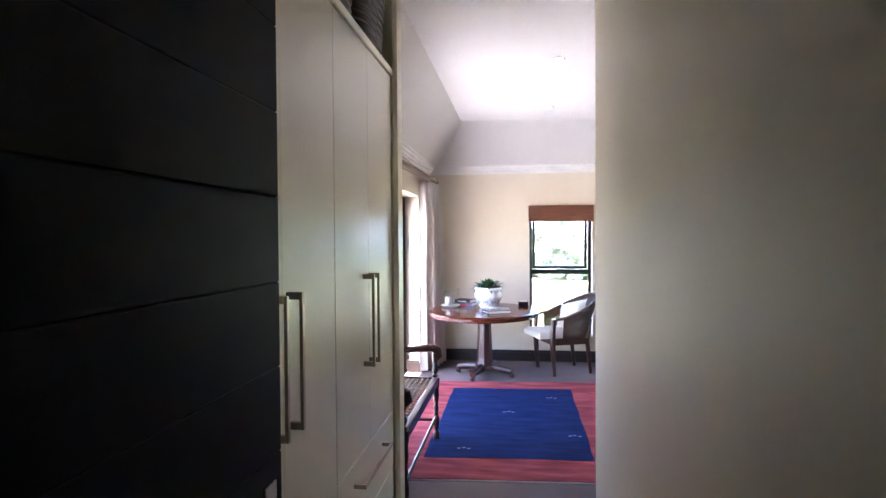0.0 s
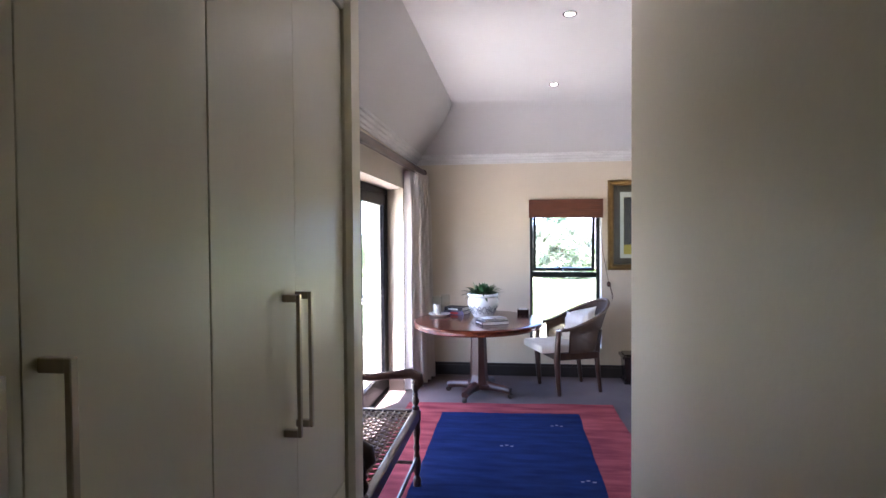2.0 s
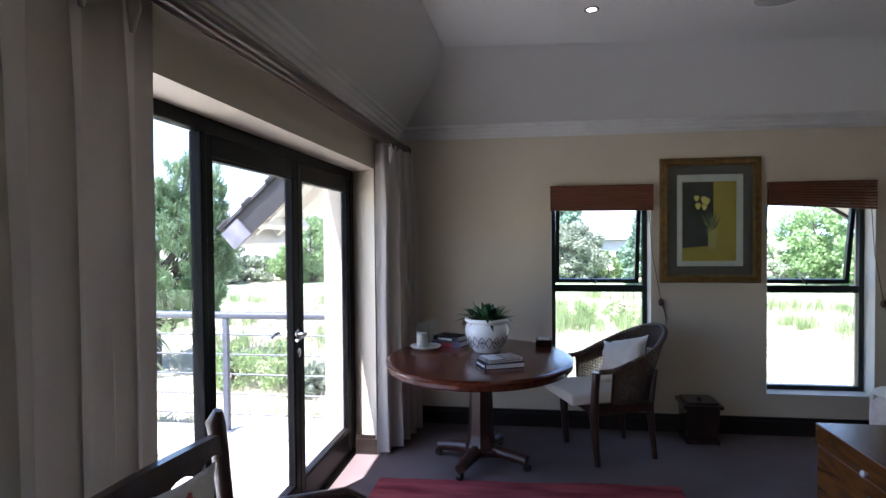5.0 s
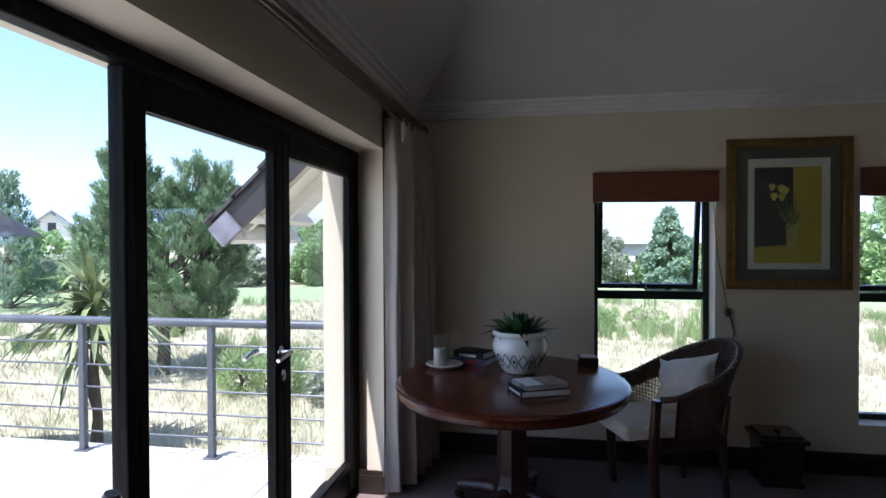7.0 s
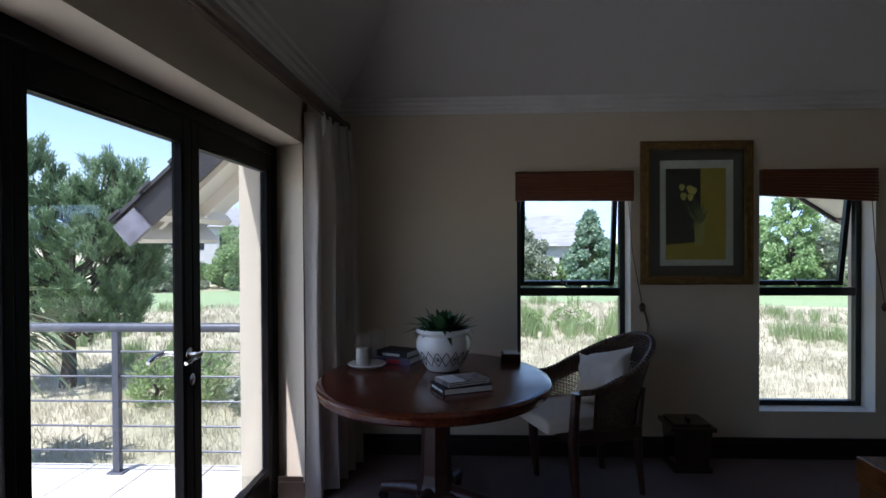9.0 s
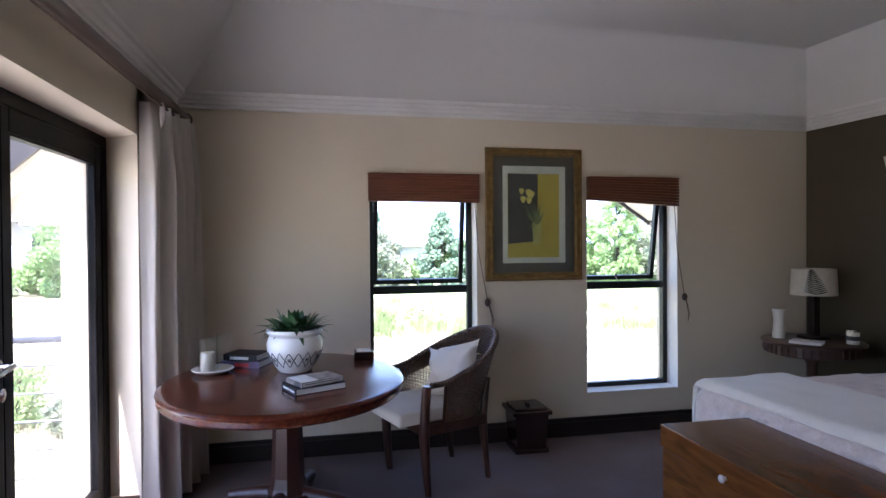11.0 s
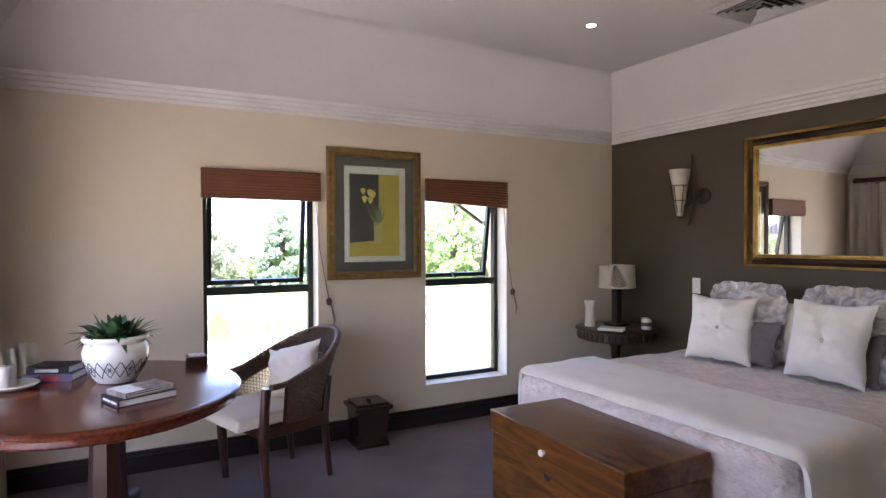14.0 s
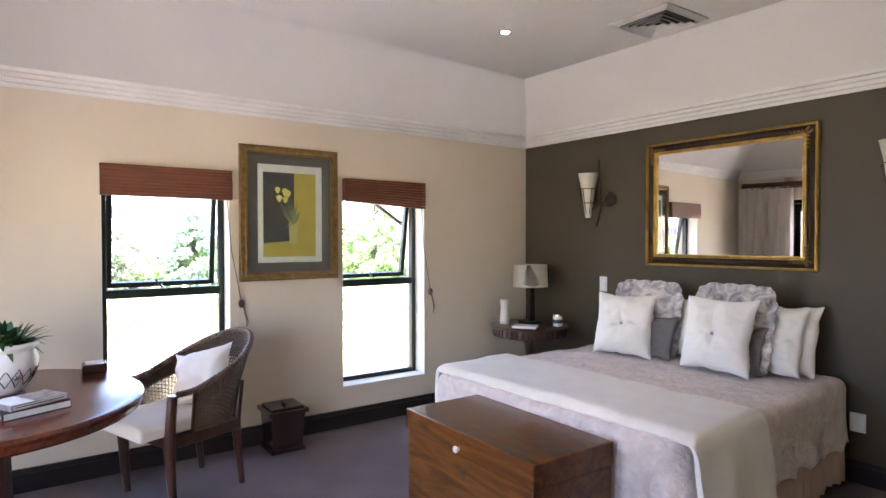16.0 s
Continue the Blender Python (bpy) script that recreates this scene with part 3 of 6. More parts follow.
# ---- windows in the north wall ----
def window(name, xa, xb, tilt, label):
    w = thing(name, (xa, N + 0.15, SILL), label, "window", kind="structure")
    y0, y1 = N + 0.135, N + 0.185
    fw = 0.04
    bm = bmesh.new()
    bx(bm, xa, xa + fw, y0, y1, SILL, WHEAD)
    bx(bm, xb - fw, xb, y0, y1, SILL, WHEAD)
    bx(bm, xa + fw, xb - fw, y0, y1, SILL, SILL + fw)
    bx(bm, xa + fw, xb - fw, y0, y1, WHEAD - fw, WHEAD)
    bx(bm, xa + fw, xb - fw, y0, y1, 1.045, 1.10)
    bmesh.ops.bevel(bm, geom=bm.edges[:], offset=0.003, segments=1, affect="EDGES")
    part("window_frame", bm, ALUFRAME, w)
    part("pane", box(xa + fw, xb - fw, y0 + 0.022, y0 + 0.028, SILL + fw, 1.045), GLASS, w)
    # top-hung sash, pushed outwards at its foot
    m = Matrix.Translation((0, y1 - 0.01, WHEAD - fw)) @ pose(0, 0, 0, tilt, 0, 0)
    h = WHEAD - fw - 1.10
    x0, x1, s = xa + fw + 0.004, xb - fw - 0.004, 0.032
    bm = bmesh.new()
    bx(bm, x0, x0 + s, -0.015, 0.02, -h, 0, m)
    bx(bm, x1 - s, x1, -0.015, 0.02, -h, 0, m)
    bx(bm, x0 + s, x1 - s, -0.015, 0.02, -h, -h + s, m)
    bx(bm, x0 + s, x1 - s, -0.015, 0.02, -s, 0, m)
    sash = part("sash", bm, ALUFRAME, w, "top-hung sash pushed open")
    pane = part("pane", box(x0 + s, x1 - s, 0.0, 0.005, -h + s, -s, m=m), GLASS, sash)
    pane.visible_shadow = False
    st = m @ Vector(((x0 + x1) / 2, 0, -h + 0.02))
    part("stay", tube(bmesh.new(), [((x0 + x1) / 2 - 0.06, y0 + 0.02, 1.16), ((x0 + x1) / 2 - 0.02, y0 + 0.03, 1.108), st], 0.006, 6), ALUFRAME, w)
    # white sill and reveal lining
    bm = bmesh.new()
    bx(bm, xa, xb, N - 0.004, y0, SILL, SILL + 0.006)
    part("window_sill", bm, REVEAL, w, "white painted plaster sill")
    bm = bmesh.new()
    bx(bm, xa, xa + 0.004, N - 0.001, y0, SILL + 0.006, WHEAD)
    bx(bm, xb - 0.004, xb, N - 0.001, y0, SILL + 0.006, WHEAD)
    part("reveal", bm, REVEAL, w, "white painted window reveal")
    return w


window("window_1", *WINDOWS[0], 9.0, "dark framed window with its upper sash pushed open, beside the wicker chair")
window("window_2", *WINDOWS[1], 9.0, "dark framed window with its upper sash pushed open, near the bed")


def blind(xa, xb, z0, z1, droop, label):
    b = thing("bamboo_blind", ((xa + xb) / 2, N - 0.03, z0), label, "blind", group="window blinds")
    k = 9
    for i in range(k):
        za, zb = z0 + (z1 - z0) * i / k, z0 + (z1 - z0) * (i + 1) / k
        bulge = 0.012 * math.sin(math.pi * (i + 0.5) / k) if i < 6 else 0.0
        bm = box(xa, xb, N - 0.045 - bulge * 0.5, N - 0.004, za, zb - 0.0002, 0.0010, 1)
        for v in bm.verts:
            f = (v.co.x - xa) / (xb - xa)
            v.co.z -= droop * max(0.0, f) * (1 - i / k)
        part("slat", bm, BLIND, b)
    part("head_rail", box(xa - 0.002, xb + 0.002, N - 0.05, N - 0.004, z1, z1 + 0.012, 0.003, 1), BLIND, b)
    # cord with its toggle
    cx = xb + 0.06
    part("cord", tube(bmesh.new(), [(xb - 0.03, N - 0.03, z0 - 0.01), (xb - 0.005, N - 0.025, 1.35), (cx, N - 0.018, 1.00), (cx + 0.02, N - 0.018, 0.93), (cx + 0.035, N - 0.018, 0.86), (cx + 0.03, N - 0.018, 0.80), (cx + 0.045, N - 0.018, 0.86), (cx + 0.01, N - 0.018, 0.99)], 0.0028, 5), RODWOOD, b)
    part("toggle", lathe(bmesh.new(), [(0, -0.03), (0.012, -0.026), (0.02, -0.01), (0.021, 0.008), (0.012, 0.024), (0, 0.03)], 14, (cx, N - 0.022, 0.985)), RODWOOD, b, "turned wooden toggle", True)


blind(0.47, 1.232, 1.685, 1.862, 0.006, "red-brown bamboo blind rolled up at the window head")
blind(2.045, 2.768, 1.705, 1.862, 0.040, "red-brown bamboo blind rolled up askew at the window head")


# ---- glazed doors to the balcony ----
GD = thing("door_1", (DOORX, 5.5, 0.0), "dark stained glazed double doors with a fixed side light, closed", "glazed door", kind="structure")
fx0, fx1 = DOORX - 0.025, DOORX + 0.025


def fr(name, y0, y1, z0, z1, xa=fx0, xb=fx1, parent=None, label=""):
    return part(name, box(xa, xb, y0, y1, z0, z1, 0.006, 2), DARKFRAME, parent or GD, label)


fr("head", DS, DN_OUT, 1.902, HEAD)
fr("jamb", 6.40, DN_OUT, 0.012, 1.902)
fr("mullion", 4.535, 4.573, 0.012, 1.902)
fr("jamb", DS, DS + 0.07, 0.012, 1.902)
fr("sill_rail", DS + 0.07, 4.535, 0.012, 0.10)
side_pane = part("pane", box(DOORX - 0.004, DOORX + 0.004, DS + 0.07, 4.535, 0.10, 1.902), GLASS, GD)
for ya, yb, ga, gb in ((4.575, 5.468, 4.615, 5.405), (5.472, 6.398, 5.53, 6.335)):
    leaf = part("door_leaf", box(fx0 + 0.006, fx1 - 0.004, ya, ga, 0.02, 1.90, 0.004, 1), DARKFRAME, GD)
    fr("stile", gb, yb, 0.02, 1.90, fx0 + 0.006, fx1 - 0.004, leaf)
    fr("bottom_rail", ga, gb, 0.02, 0.18, fx0 + 0.006, fx1 - 0.004, leaf)
    fr("top_rail", ga, gb, 1.812, 1.90, fx0 + 0.006, fx1 - 0.004, leaf)
    bm = bmesh.new()
    for a, b, c, d in ((ga, ga + 0.012, 0.192, 1.800), (gb - 0.012, gb, 0.192, 1.800), (ga, gb, 0.18, 0.192), (ga, gb, 1.800, 1.812)):
        bx(bm, DOORX - 0.018, DOORX + 0.018, a, b, c, d)
    part("glazing_bead", bm, DARKFRAME, leaf)
    p = part("pane", box(DOORX - 0.004, DOORX + 0.004, ga + 0.012, gb - 0.012, 0.192, 1.800), GLASS, leaf)
    p.visible_shadow = False
side_pane.visible_shadow = False
for s in (1, -1):
    x = DOORX + s * 0.021
    part("lever_handle", tube(bmesh.new(), [(x, 5.43, 0.99), (x + s * 0.05, 5.43, 0.99), (x + s * 0.056, 5.40, 0.99), (x + s * 0.054, 5.34, 0.982), (x + s * 0.05, 5.31, 0.975)], [0.011, 0.011, 0.011, 0.010, 0.008], 10), CHROME, GD, "satin steel lever handle", True)
    part("rosette", turn(lathe(bmesh.new(), [(0, 0), (0.024, 0), (0.024, 0.006), (0.018, 0.010), (0, 0.010)], 18), pose(x, 5.43, 0.99, 0, s * 90, 0)), CHROME, GD, "", True)
    part("keyhole_plate", turn(lathe(bmesh.new(), [(0, 0), (0.024, 0), (0.024, 0.006), (0.018, 0.009), (0, 0.009)], 18), pose(x, 5.45, 0.885, 0, s * 90, 0)), CHROME, GD, "", True)

# ---- curtains and their rod ----
rod = thing("curtain_rod", (W, 5.0, 2.15), "dark turned wooden curtain rod on the wall above the doors", "curtain rod")
part("pole", tube(bmesh.new(), [(W + 0.10, 3.12, 2.125), (W + 0.10, 6.94, 2.165)], 0.031, 16), RODWOOD, rod, "", True)
for yy, s in ((6.94, 1), (3.12, -1)):
    part("finial", turn(lathe(bmesh.new(), [(0, 0), (0.036, 0), (0.039, 0.012), (0.032, 0.020), (0.038, 0.032), (0.030, 0.044), (0, 0.048)], 18), pose(W + 0.10, yy, 2.125 if s < 0 else 2.165, -90 * s, 0, 0)), RODWOOD, rod, "", True)
for yy in (3.30, 6.70):
    part("bracket", box(W, W + 0.09, yy - 0.012, yy + 0.012, 2.115, 2.150, 0.004, 1), RODWOOD, rod)
part("rail_track", tube(bmesh.new(), [(W + 0.112, 3.15, 2.078), (W + 0.112, 6.90, 2.118)], 0.006, 6), RODWOOD, rod, "thin curtain track")


def curtain(y0, y1, x, folds, seed, label, drift=0.0, depth=1.0):
    c = thing("curtain", (x, (y0 + y1) / 2, 0.02), label, "curtain", group="curtains")
    bm = bmesh.new()
    rnd = random.Random(seed)
    nu, nv = folds * 22, 20
    ph = [rnd.uniform(-0.5, 0.5) for _ in range(folds + 2)]
    grid = []
    for j in range(nv + 1):
        v = j / nv
        z = 0.02 + v * 2.105
        row = []
        for i in range(nu + 1):
            u = i / nu
            k = u * folds
            a = 2 * math.pi * k + ph[int(k)] * (1 - v) + 0.5 * noise.noise(Vector((k * 0.7, v * 1.5, seed)))
            amp = (0.050 + 0.022 * noise.noise(Vector((k * 0.9, v * 0.8, seed + 5)))) * (0.55 + 0.45 * min(1, (1 - v) * 6))
            pinch = 0.5 * math.sin(2 * a) * 0.014 + 0.008 * noise.noise(Vector((k * 3.0, v * 3.0, seed)))
            yy = y0 + (y1 - y0) * u + 0.012 * math.sin(a * 2 + 1) + 0.01 * (1 - v) * noise.noise(Vector((k, v * 2, seed)))
            row.append(bm.verts.new((x + drift * u * (1.2 - 0.4 * v) + depth * amp * math.sin(a) * min(1.0, 0.2 + u * 9) + pinch - max(0.0, 1 - u * 9) * (x - W - 0.014), yy, z)))
        grid.append(row)
    for a, b in zip(grid, grid[1:]):
        for i in range(nu):
            bm.faces.new((a[i], a[i + 1], b[i + 1], b[i]))
    thicken(bm, 0.003)
    part("drape", bm, CURTAIN, c, "", True)
    for k in range(folds):
        yy = y0 + (y1 - y0) * (k + 0.35) / folds
        bm = bmesh.new()
        tube(bm, [(x + 0.026, yy, 2.00), (x + 0.032, yy, 2.06), (x + 0.026, yy, 2.13)], [0.006, 0.018, 0.009], 8)
        part("pleat", bm, CURTAIN, c, "", True)


curtain(6.335, 7.00, W + 0.085, 5, 3, "oatmeal linen curtain drawn back beside the table", 0.085)
curtain(3.10, 3.922, W + 0.045, 5, 8, "oatmeal linen curtain drawn back behind the settee", 0.0, 0.6)

# ---- the black boarded door, standing open ----
bd = thing("door_2", (-0.045, -0.06, 0.0), "black painted boarded door standing open in the passage", "door", kind="structure")
for k in range(15):
    z0 = -0.02 + k * 0.1445
    part("board", box(-0.082, -0.045, 0.0 - 0.06, 0.97, max(0.01, z0), min(z0 + 0.1435, 2.06), 0.0018, 1), BLACKDOOR, bd)
part("core", box(-0.078, -0.049, -0.058, 0.966, 0.012, 2.058), BLACK, bd)
part("escutcheon", box(-0.045, -0.038, 0.895, 0.935, 0.93, 1.10, 0.003, 2), CHROME, bd, "satin steel door plate")
part("lever_handle", tube(bmesh.new(), [(-0.038, 0.915, 1.06), (0.004, 0.915, 1.06), (0.012, 0.90, 1.06), (0.012, 0.80, 1.06)], [0.009, 0.009, 0.009, 0.008], 10), CHROME, bd, "satin steel lever handle", True)

# ---- built-in cupboards ----
CX = -0.27


def cupboard(y0, y1, drawers, label, grip, half):
    c = thing("cupboard", (-0.55, (y0 + y1) / 2, 0), label, "cupboard", group="built-in cupboards")
    part("body", box(-0.86, CX - 0.022, y0, y1, 0.0, 2.30), CUPBOARD, c)
    part("top_rail", box(CX - 0.022, CX + 0.012, y0, y1, 2.30, 2.335, 0.004, 1), CUPBOARD, c)
    part("plinth", box(CX - 0.06, CX - 0.025, y0, y1, 0.0, 0.08), CUPBOARD, c)
    ym = (y0 + y1) / 2
    zb = 0.635 if drawers else 0.085
    for a, b, hy in ((y0 + 0.0015, ym - 0.0003, grip - half), (ym + 0.0003, y1 - 0.0015, grip + half)):
        d = part("door", box(CX - 0.02, CX, a, b, zb, 2.297, 0.0012, 1), CUPBOARD, c)
        h = bmesh.new()
        bx(h, CX + 0.038, CX + 0.048, hy - 0.007, hy + 0.007, 0.975, 1.352)
        bx(h, CX, CX + 0.038, hy - 0.007, hy + 0.007, 0.975, 0.995)
        bx(h, CX, CX + 0.038, hy - 0.007, hy + 0.007, 1.332, 1.352)
        bmesh.ops.bevel(h, geom=h.edges[:], offset=0.0015, segments=1, affect="EDGES")
        part("handle", h, HANDLE, d, "square brushed nickel bar handle")
    if drawers:
        for za, zb2 in ((0.085, 0.355), (0.358, 0.632)):
            d = part("drawer", box(CX - 0.02, CX, y0 + 0.0015, y1 - 0.0015, za, zb2, 0.002, 1), CUPBOARD, c)
            hz = zb2 - 0.085
            h = bmesh.new()
            yc = ym - 0.01
            bx(h, CX + 0.038, CX + 0.048, yc - 0.24, yc + 0.24, hz - 0.008, hz + 0.008)
            bx(h, CX, CX + 0.038, yc - 0.24, yc - 0.22, hz - 0.008, hz + 0.008)
            bx(h, CX, CX + 0.038, yc + 0.22, yc + 0.24, hz - 0.008, hz + 0.008)
            part("handle", h, HANDLE, d, "square brushed nickel bar handle")


cupboard(1.962, 2.862, True, "cream painted built-in cupboard with two doors over drawers", 2.368, 0.043)
cupboard(1.060, 1.960, False, "cream painted built-in cupboard with two tall doors", 1.487, 0.053)
cupboard(0.158, 1.058, False, "cream painted built-in cupboard with two tall doors", 0.59, 0.053)


def basket(x, y, z, w, d, h, label, lean=0.0):
    b = thing("storage_basket", (x, y, z), label, "basket", group="baskets on the cupboards")
    k = 9
    for i in range(k):
        zz = z + h * (i + 0.5) / k
        s = 1 + 0.10 * i / k
        bm = bmesh.new()
        pts = []
        for t in range(49):
            a = 2 * math.pi * t / 48
            cx, cy = math.cos(a), math.sin(a)
            q = (abs(cx) ** 4 + abs(cy) ** 4) ** 0.25
            wv = 1 + 0.012 * math.sin(a * 24 + i * math.pi)
            pts.append((x + w / 2 * s * wv * cx / q, y + d / 2 * s * wv * cy / q, zz))
        tube(bm, pts, h / k * 0.62, 6, False)
        part("weave_band", bm, BASKET, b, "", True)
    part("lining", box(x - w / 2 * 0.9, x + w / 2 * 0.9, y - d / 2 * 0.9, y + d / 2 * 0.9, z, z + h * 0.92, 0.02, 2), BASKET, b)


basket(-0.50, 2.62, 2.336, 0.40, 0.44, 0.30, "dark woven basket on top of the cupboards")
basket(-0.50, 2.08, 2.336, 0.40, 0.50, 0.33, "dark woven basket on top of the cupboards")

# ---- rug ----
rug = thing("rug", (0.27, 4.8, 0.0), "hand-woven red wool rug with a dark blue field", "rug")


def wavy_sheet(x0, x1, y0, y1, z0, z1, amp, seed, n=70, skew=0.0):
    bm = bmesh.new()
    pts = []
    for a, b in (((x0, y0), (x1, y0)), ((x1, y0), (x1, y1)), ((x1, y1), (x0, y1)), ((x0, y1), (x0, y0))):
        for i in range(n):
            t = i / n
            x, y = a[0] + (b[0] - a[0]) * t, a[1] + (b[1] - a[1]) * t
            o1 = amp * noise.noise(Vector((x * 2.2, y * 2.2, seed))) + amp * 0.3 * noise.noise(Vector((x * 14, y * 14, seed)))
            f = min(1, 6 * t, 6 * (1 - t))
            if a[1] == b[1]:
                y += o1 * f
            else:
                x += o1 * f
            y += skew * (x - x0)
            pts.append((x, y))
    lo = [bm.verts.new((x, y, z0)) for x, y in pts]
    hi = [bm.verts.new((x, y, z1)) for x, y in pts]
    bm.faces.new(hi)
    for i in range(len(pts)):
        j = (i + 1) % len(pts)
        bm.faces.new((lo[i], lo[j], hi[j], hi[i]))
    bmesh.ops.recalc_face_normals(bm, faces=bm.faces[:])
    return bm


part("red_border", wavy_sheet(-0.62, 1.17, 3.53, 5.97, 0.0005, 0.010, 0.02, 2, skew=0.05), RUGRED, rug, "red wool border")
part("blue_field", wavy_sheet(-0.29, 0.85, 3.88, 5.70, 0.0102, 0.0125, 0.02, 5, skew=0.05), RUGBLUE, rug, "dark blue wool field")
part("fringe", wavy_sheet(-0.62, 1.17, 3.505, 3.53, 0.0005, 0.006, 0.008, 2, skew=0.05), RUGPALE, rug, "pale woven end")
for mx_, my_ in ((-0.08, 4.06), (0.72, 4.40), (0.60, 5.42), (0.22, 4.95)):
    for k in range(3):
        part("motif", box(mx_ + 0.035 * k, mx_ + 0.035 * k + 0.022, my_ + 0.018 * (k % 2), my_ + 0.018 * (k % 2) + 0.016, 0.0126, 0.0135), RUGPALE, rug, "small pale woven motif")

# ---- settee with a cane seat ----
st = thing("settee", (-0.45, 3.74, 0.0), "dark wooden settee with a woven cane seat, standing by the doors", "settee")
SX0, SX1, SY0, SY1, SZ = -0.615, -0.235, 3.04, 4.27, 0.465
YB = SY1 - 0.12            # the back is a little shorter than the seat


def baluster(bm, x, y, z0, z1, r):
    prof = [(0.9, 0), (1.0, 0.04), (1.0, 0.12), (0.55, 0.16), (0.95, 0.24), (1.05, 0.34), (0.6, 0.46), (0.9, 0.52), (0.6, 0.58), (1.0, 0.72), (0.85, 0.84), (1.1, 0.88), (1.1, 1.0)]
    lathe(bm, [(0, 0)] + [(r * a, (z1 - z0) * b) for a, b in prof] + [(0, z1 - z0)], 14, (x, y, z0))
    return bm


for x, y in ((SX1 - 0.02, SY1 - 0.02), (SX1 - 0.02, SY0 + 0.02)):
    part("leg", baluster(bmesh.new(), x, y, 0.0, SZ, 0.024), DARKWOOD, st, "turned leg", True)
    part("arm_post", baluster(bmesh.new(), x - 0.005, y, SZ, 0.65, 0.022), DARKWOOD, st, "turned arm support", True)
for y, ya in ((YB, SY1 - 0.02), (SY0 + 0.02, SY0 + 0.02)):
    bm = tube(bmesh.new(), [(SX0, y, 0.0), (SX0, y, SZ), (SX0 - 0.015, y, 0.68), (SX0 - 0.035, y, 0.88), (SX0 - 0.046, y, 0.94), (SX0 - 0.036, y, 0.975)], [0.02, 0.022, 0.024, 0.027, 0.030, 0.014], 10)
    part("back_post", bm, DARKWOOD, st, "", True)
    bm = tube(bmesh.new(), [(SX0 - 0.02, y, 0.69), (SX0 + 0.10, y * 0.7 + ya * 0.3, 0.672), (SX0 + 0.22, y * 0.3 + ya * 0.7, 0.68), (SX1 - 0.05, ya, 0.685), (SX1 - 0.005, ya, 0.665), (SX1 + 0.002, ya, 0.625), (SX1 - 0.012, ya, 0.60)], [0.020, 0.022, 0.024, 0.030, 0.030, 0.026, 0.014], 10)
    part("armrest", bm, DARKWOOD, st, "scrolled armrest", True)
part("front_rail", box(SX1 - 0.045, SX1, SY0, SY1, SZ - 0.055, SZ + 0.005, 0.010, 2), DARKWOOD, st)
part("back_rail", box(SX0 - 0.02, SX0 + 0.03, SY0, SY1, SZ - 0.05, SZ + 0.005, 0.008, 2), DARKWOOD, st)
for y in (SY0, SY1 - 0.045):
    part("side_rail", box(SX0, SX1 - 0.03, y, y + 0.045, SZ - 0.05, SZ + 0.004, 0.008, 2), DARKWOOD, st)
bm = bmesh.new()
n = 48
top = []
for i in range(n + 1):
    y = SY0 + 0.02 + (YB - SY0 - 0.02) * i / n
    s = 0.012 * abs(math.sin(math.pi * i * 7 / n))
    top.append((y, 0.905 + 0.03 * math.sin(math.pi * i / n) , 0.835 + s * 2.2))
for x, k in ((SX0 - 0.050, 0), (SX0 - 0.022, 1)):
    for y, a, b in top:
        bm.verts.new((x, y, a))
        bm.verts.new((x + 0.008, y, b))
bm.verts.ensure_lookup_table()
q = 2 * (n + 1)
for i in range(n):
    a, b, c, d = 2 * i, 2 * i + 1, 2 * i + 3, 2 * i + 2
    bm.faces.new([bm.verts[j] for j in (a, b, c, d)])
    bm.faces.new([bm.verts[j + q] for j in (d, c, b, a)])
    bm.faces.new([bm.verts[j] for j in (a, d, d + q, a + q)])
    bm.faces.new([bm.verts[j] for j in (b, b + q, c + q, c)])
part("crest_rail", bm, DARKWOOD, st, "carved crest rail with a scalloped edge")
part("lower_back_rail", box(SX0 - 0.024, SX0 + 0.004, SY0 + 0.03, YB - 0.01, 0.57, 0.615, 0.006, 2), DARKWOOD, st)
for k in range(12):
    y = SY0 + 0.10 + (YB - SY0 - 0.18) * k / 11
    bm = tube(bmesh.new(), [(SX0 - 0.010, y, 0.61), (SX0 - 0.016, y, 0.67), (SX0 - 0.022, y, 0.72), (SX0 - 0.028, y, 0.78), (SX0 - 0.032, y, 0.82)], [0.010, 0.016, 0.009, 0.017, 0.010], 8)
    part("back_slat", bm, DARKWOOD, st, "", True)
part("stretcher", tube(bmesh.new(), [(SX1 - 0.02, SY0 + 0.02, 0.18), (SX1 - 0.02, SY1 - 0.02, 0.18)], 0.011, 8), DARKWOOD, st, "", True)
for y in (SY0 + 0.02, SY1 - 0.02):
    part("stretcher", tube(bmesh.new(), [(SX0, y, 0.15), (SX1 - 0.02, y, 0.15)], 0.011, 8), DARKWOOD, st, "", True)
nx_, ny_ = 9, 42
for i in range(nx_ + 1):
    x = SX0 + 0.02 + (SX1 - SX0 - 0.06) * i / nx_
    pts = [(x, SY0 + 0.03 + (SY1 - SY0 - 0.06) * j / (2 * ny_), SZ - 0.006 + 0.003 * (1 if (j // 2 + i) % 2 else -1)) for j in range(2 * ny_ + 1)]
    part("cane_strand", tube(bmesh.new(), pts, 0.0045, 5), CANE, st)
for j in range(ny_ + 1):
    y = SY0 + 0.03 + (SY1 - SY0 - 0.06) * j / ny_
    pts = [(SX0 + 0.01 + (SX1 - SX0 - 0.05) * i / (2 * nx_), y, SZ - 0.006 - 0.003 * (1 if (i // 2 + j) % 2 else -1)) for i in range(2 * nx_ + 1)]
    part("cane_strand", tube(bmesh.new(), pts, 0.0045, 5), CANE, st)
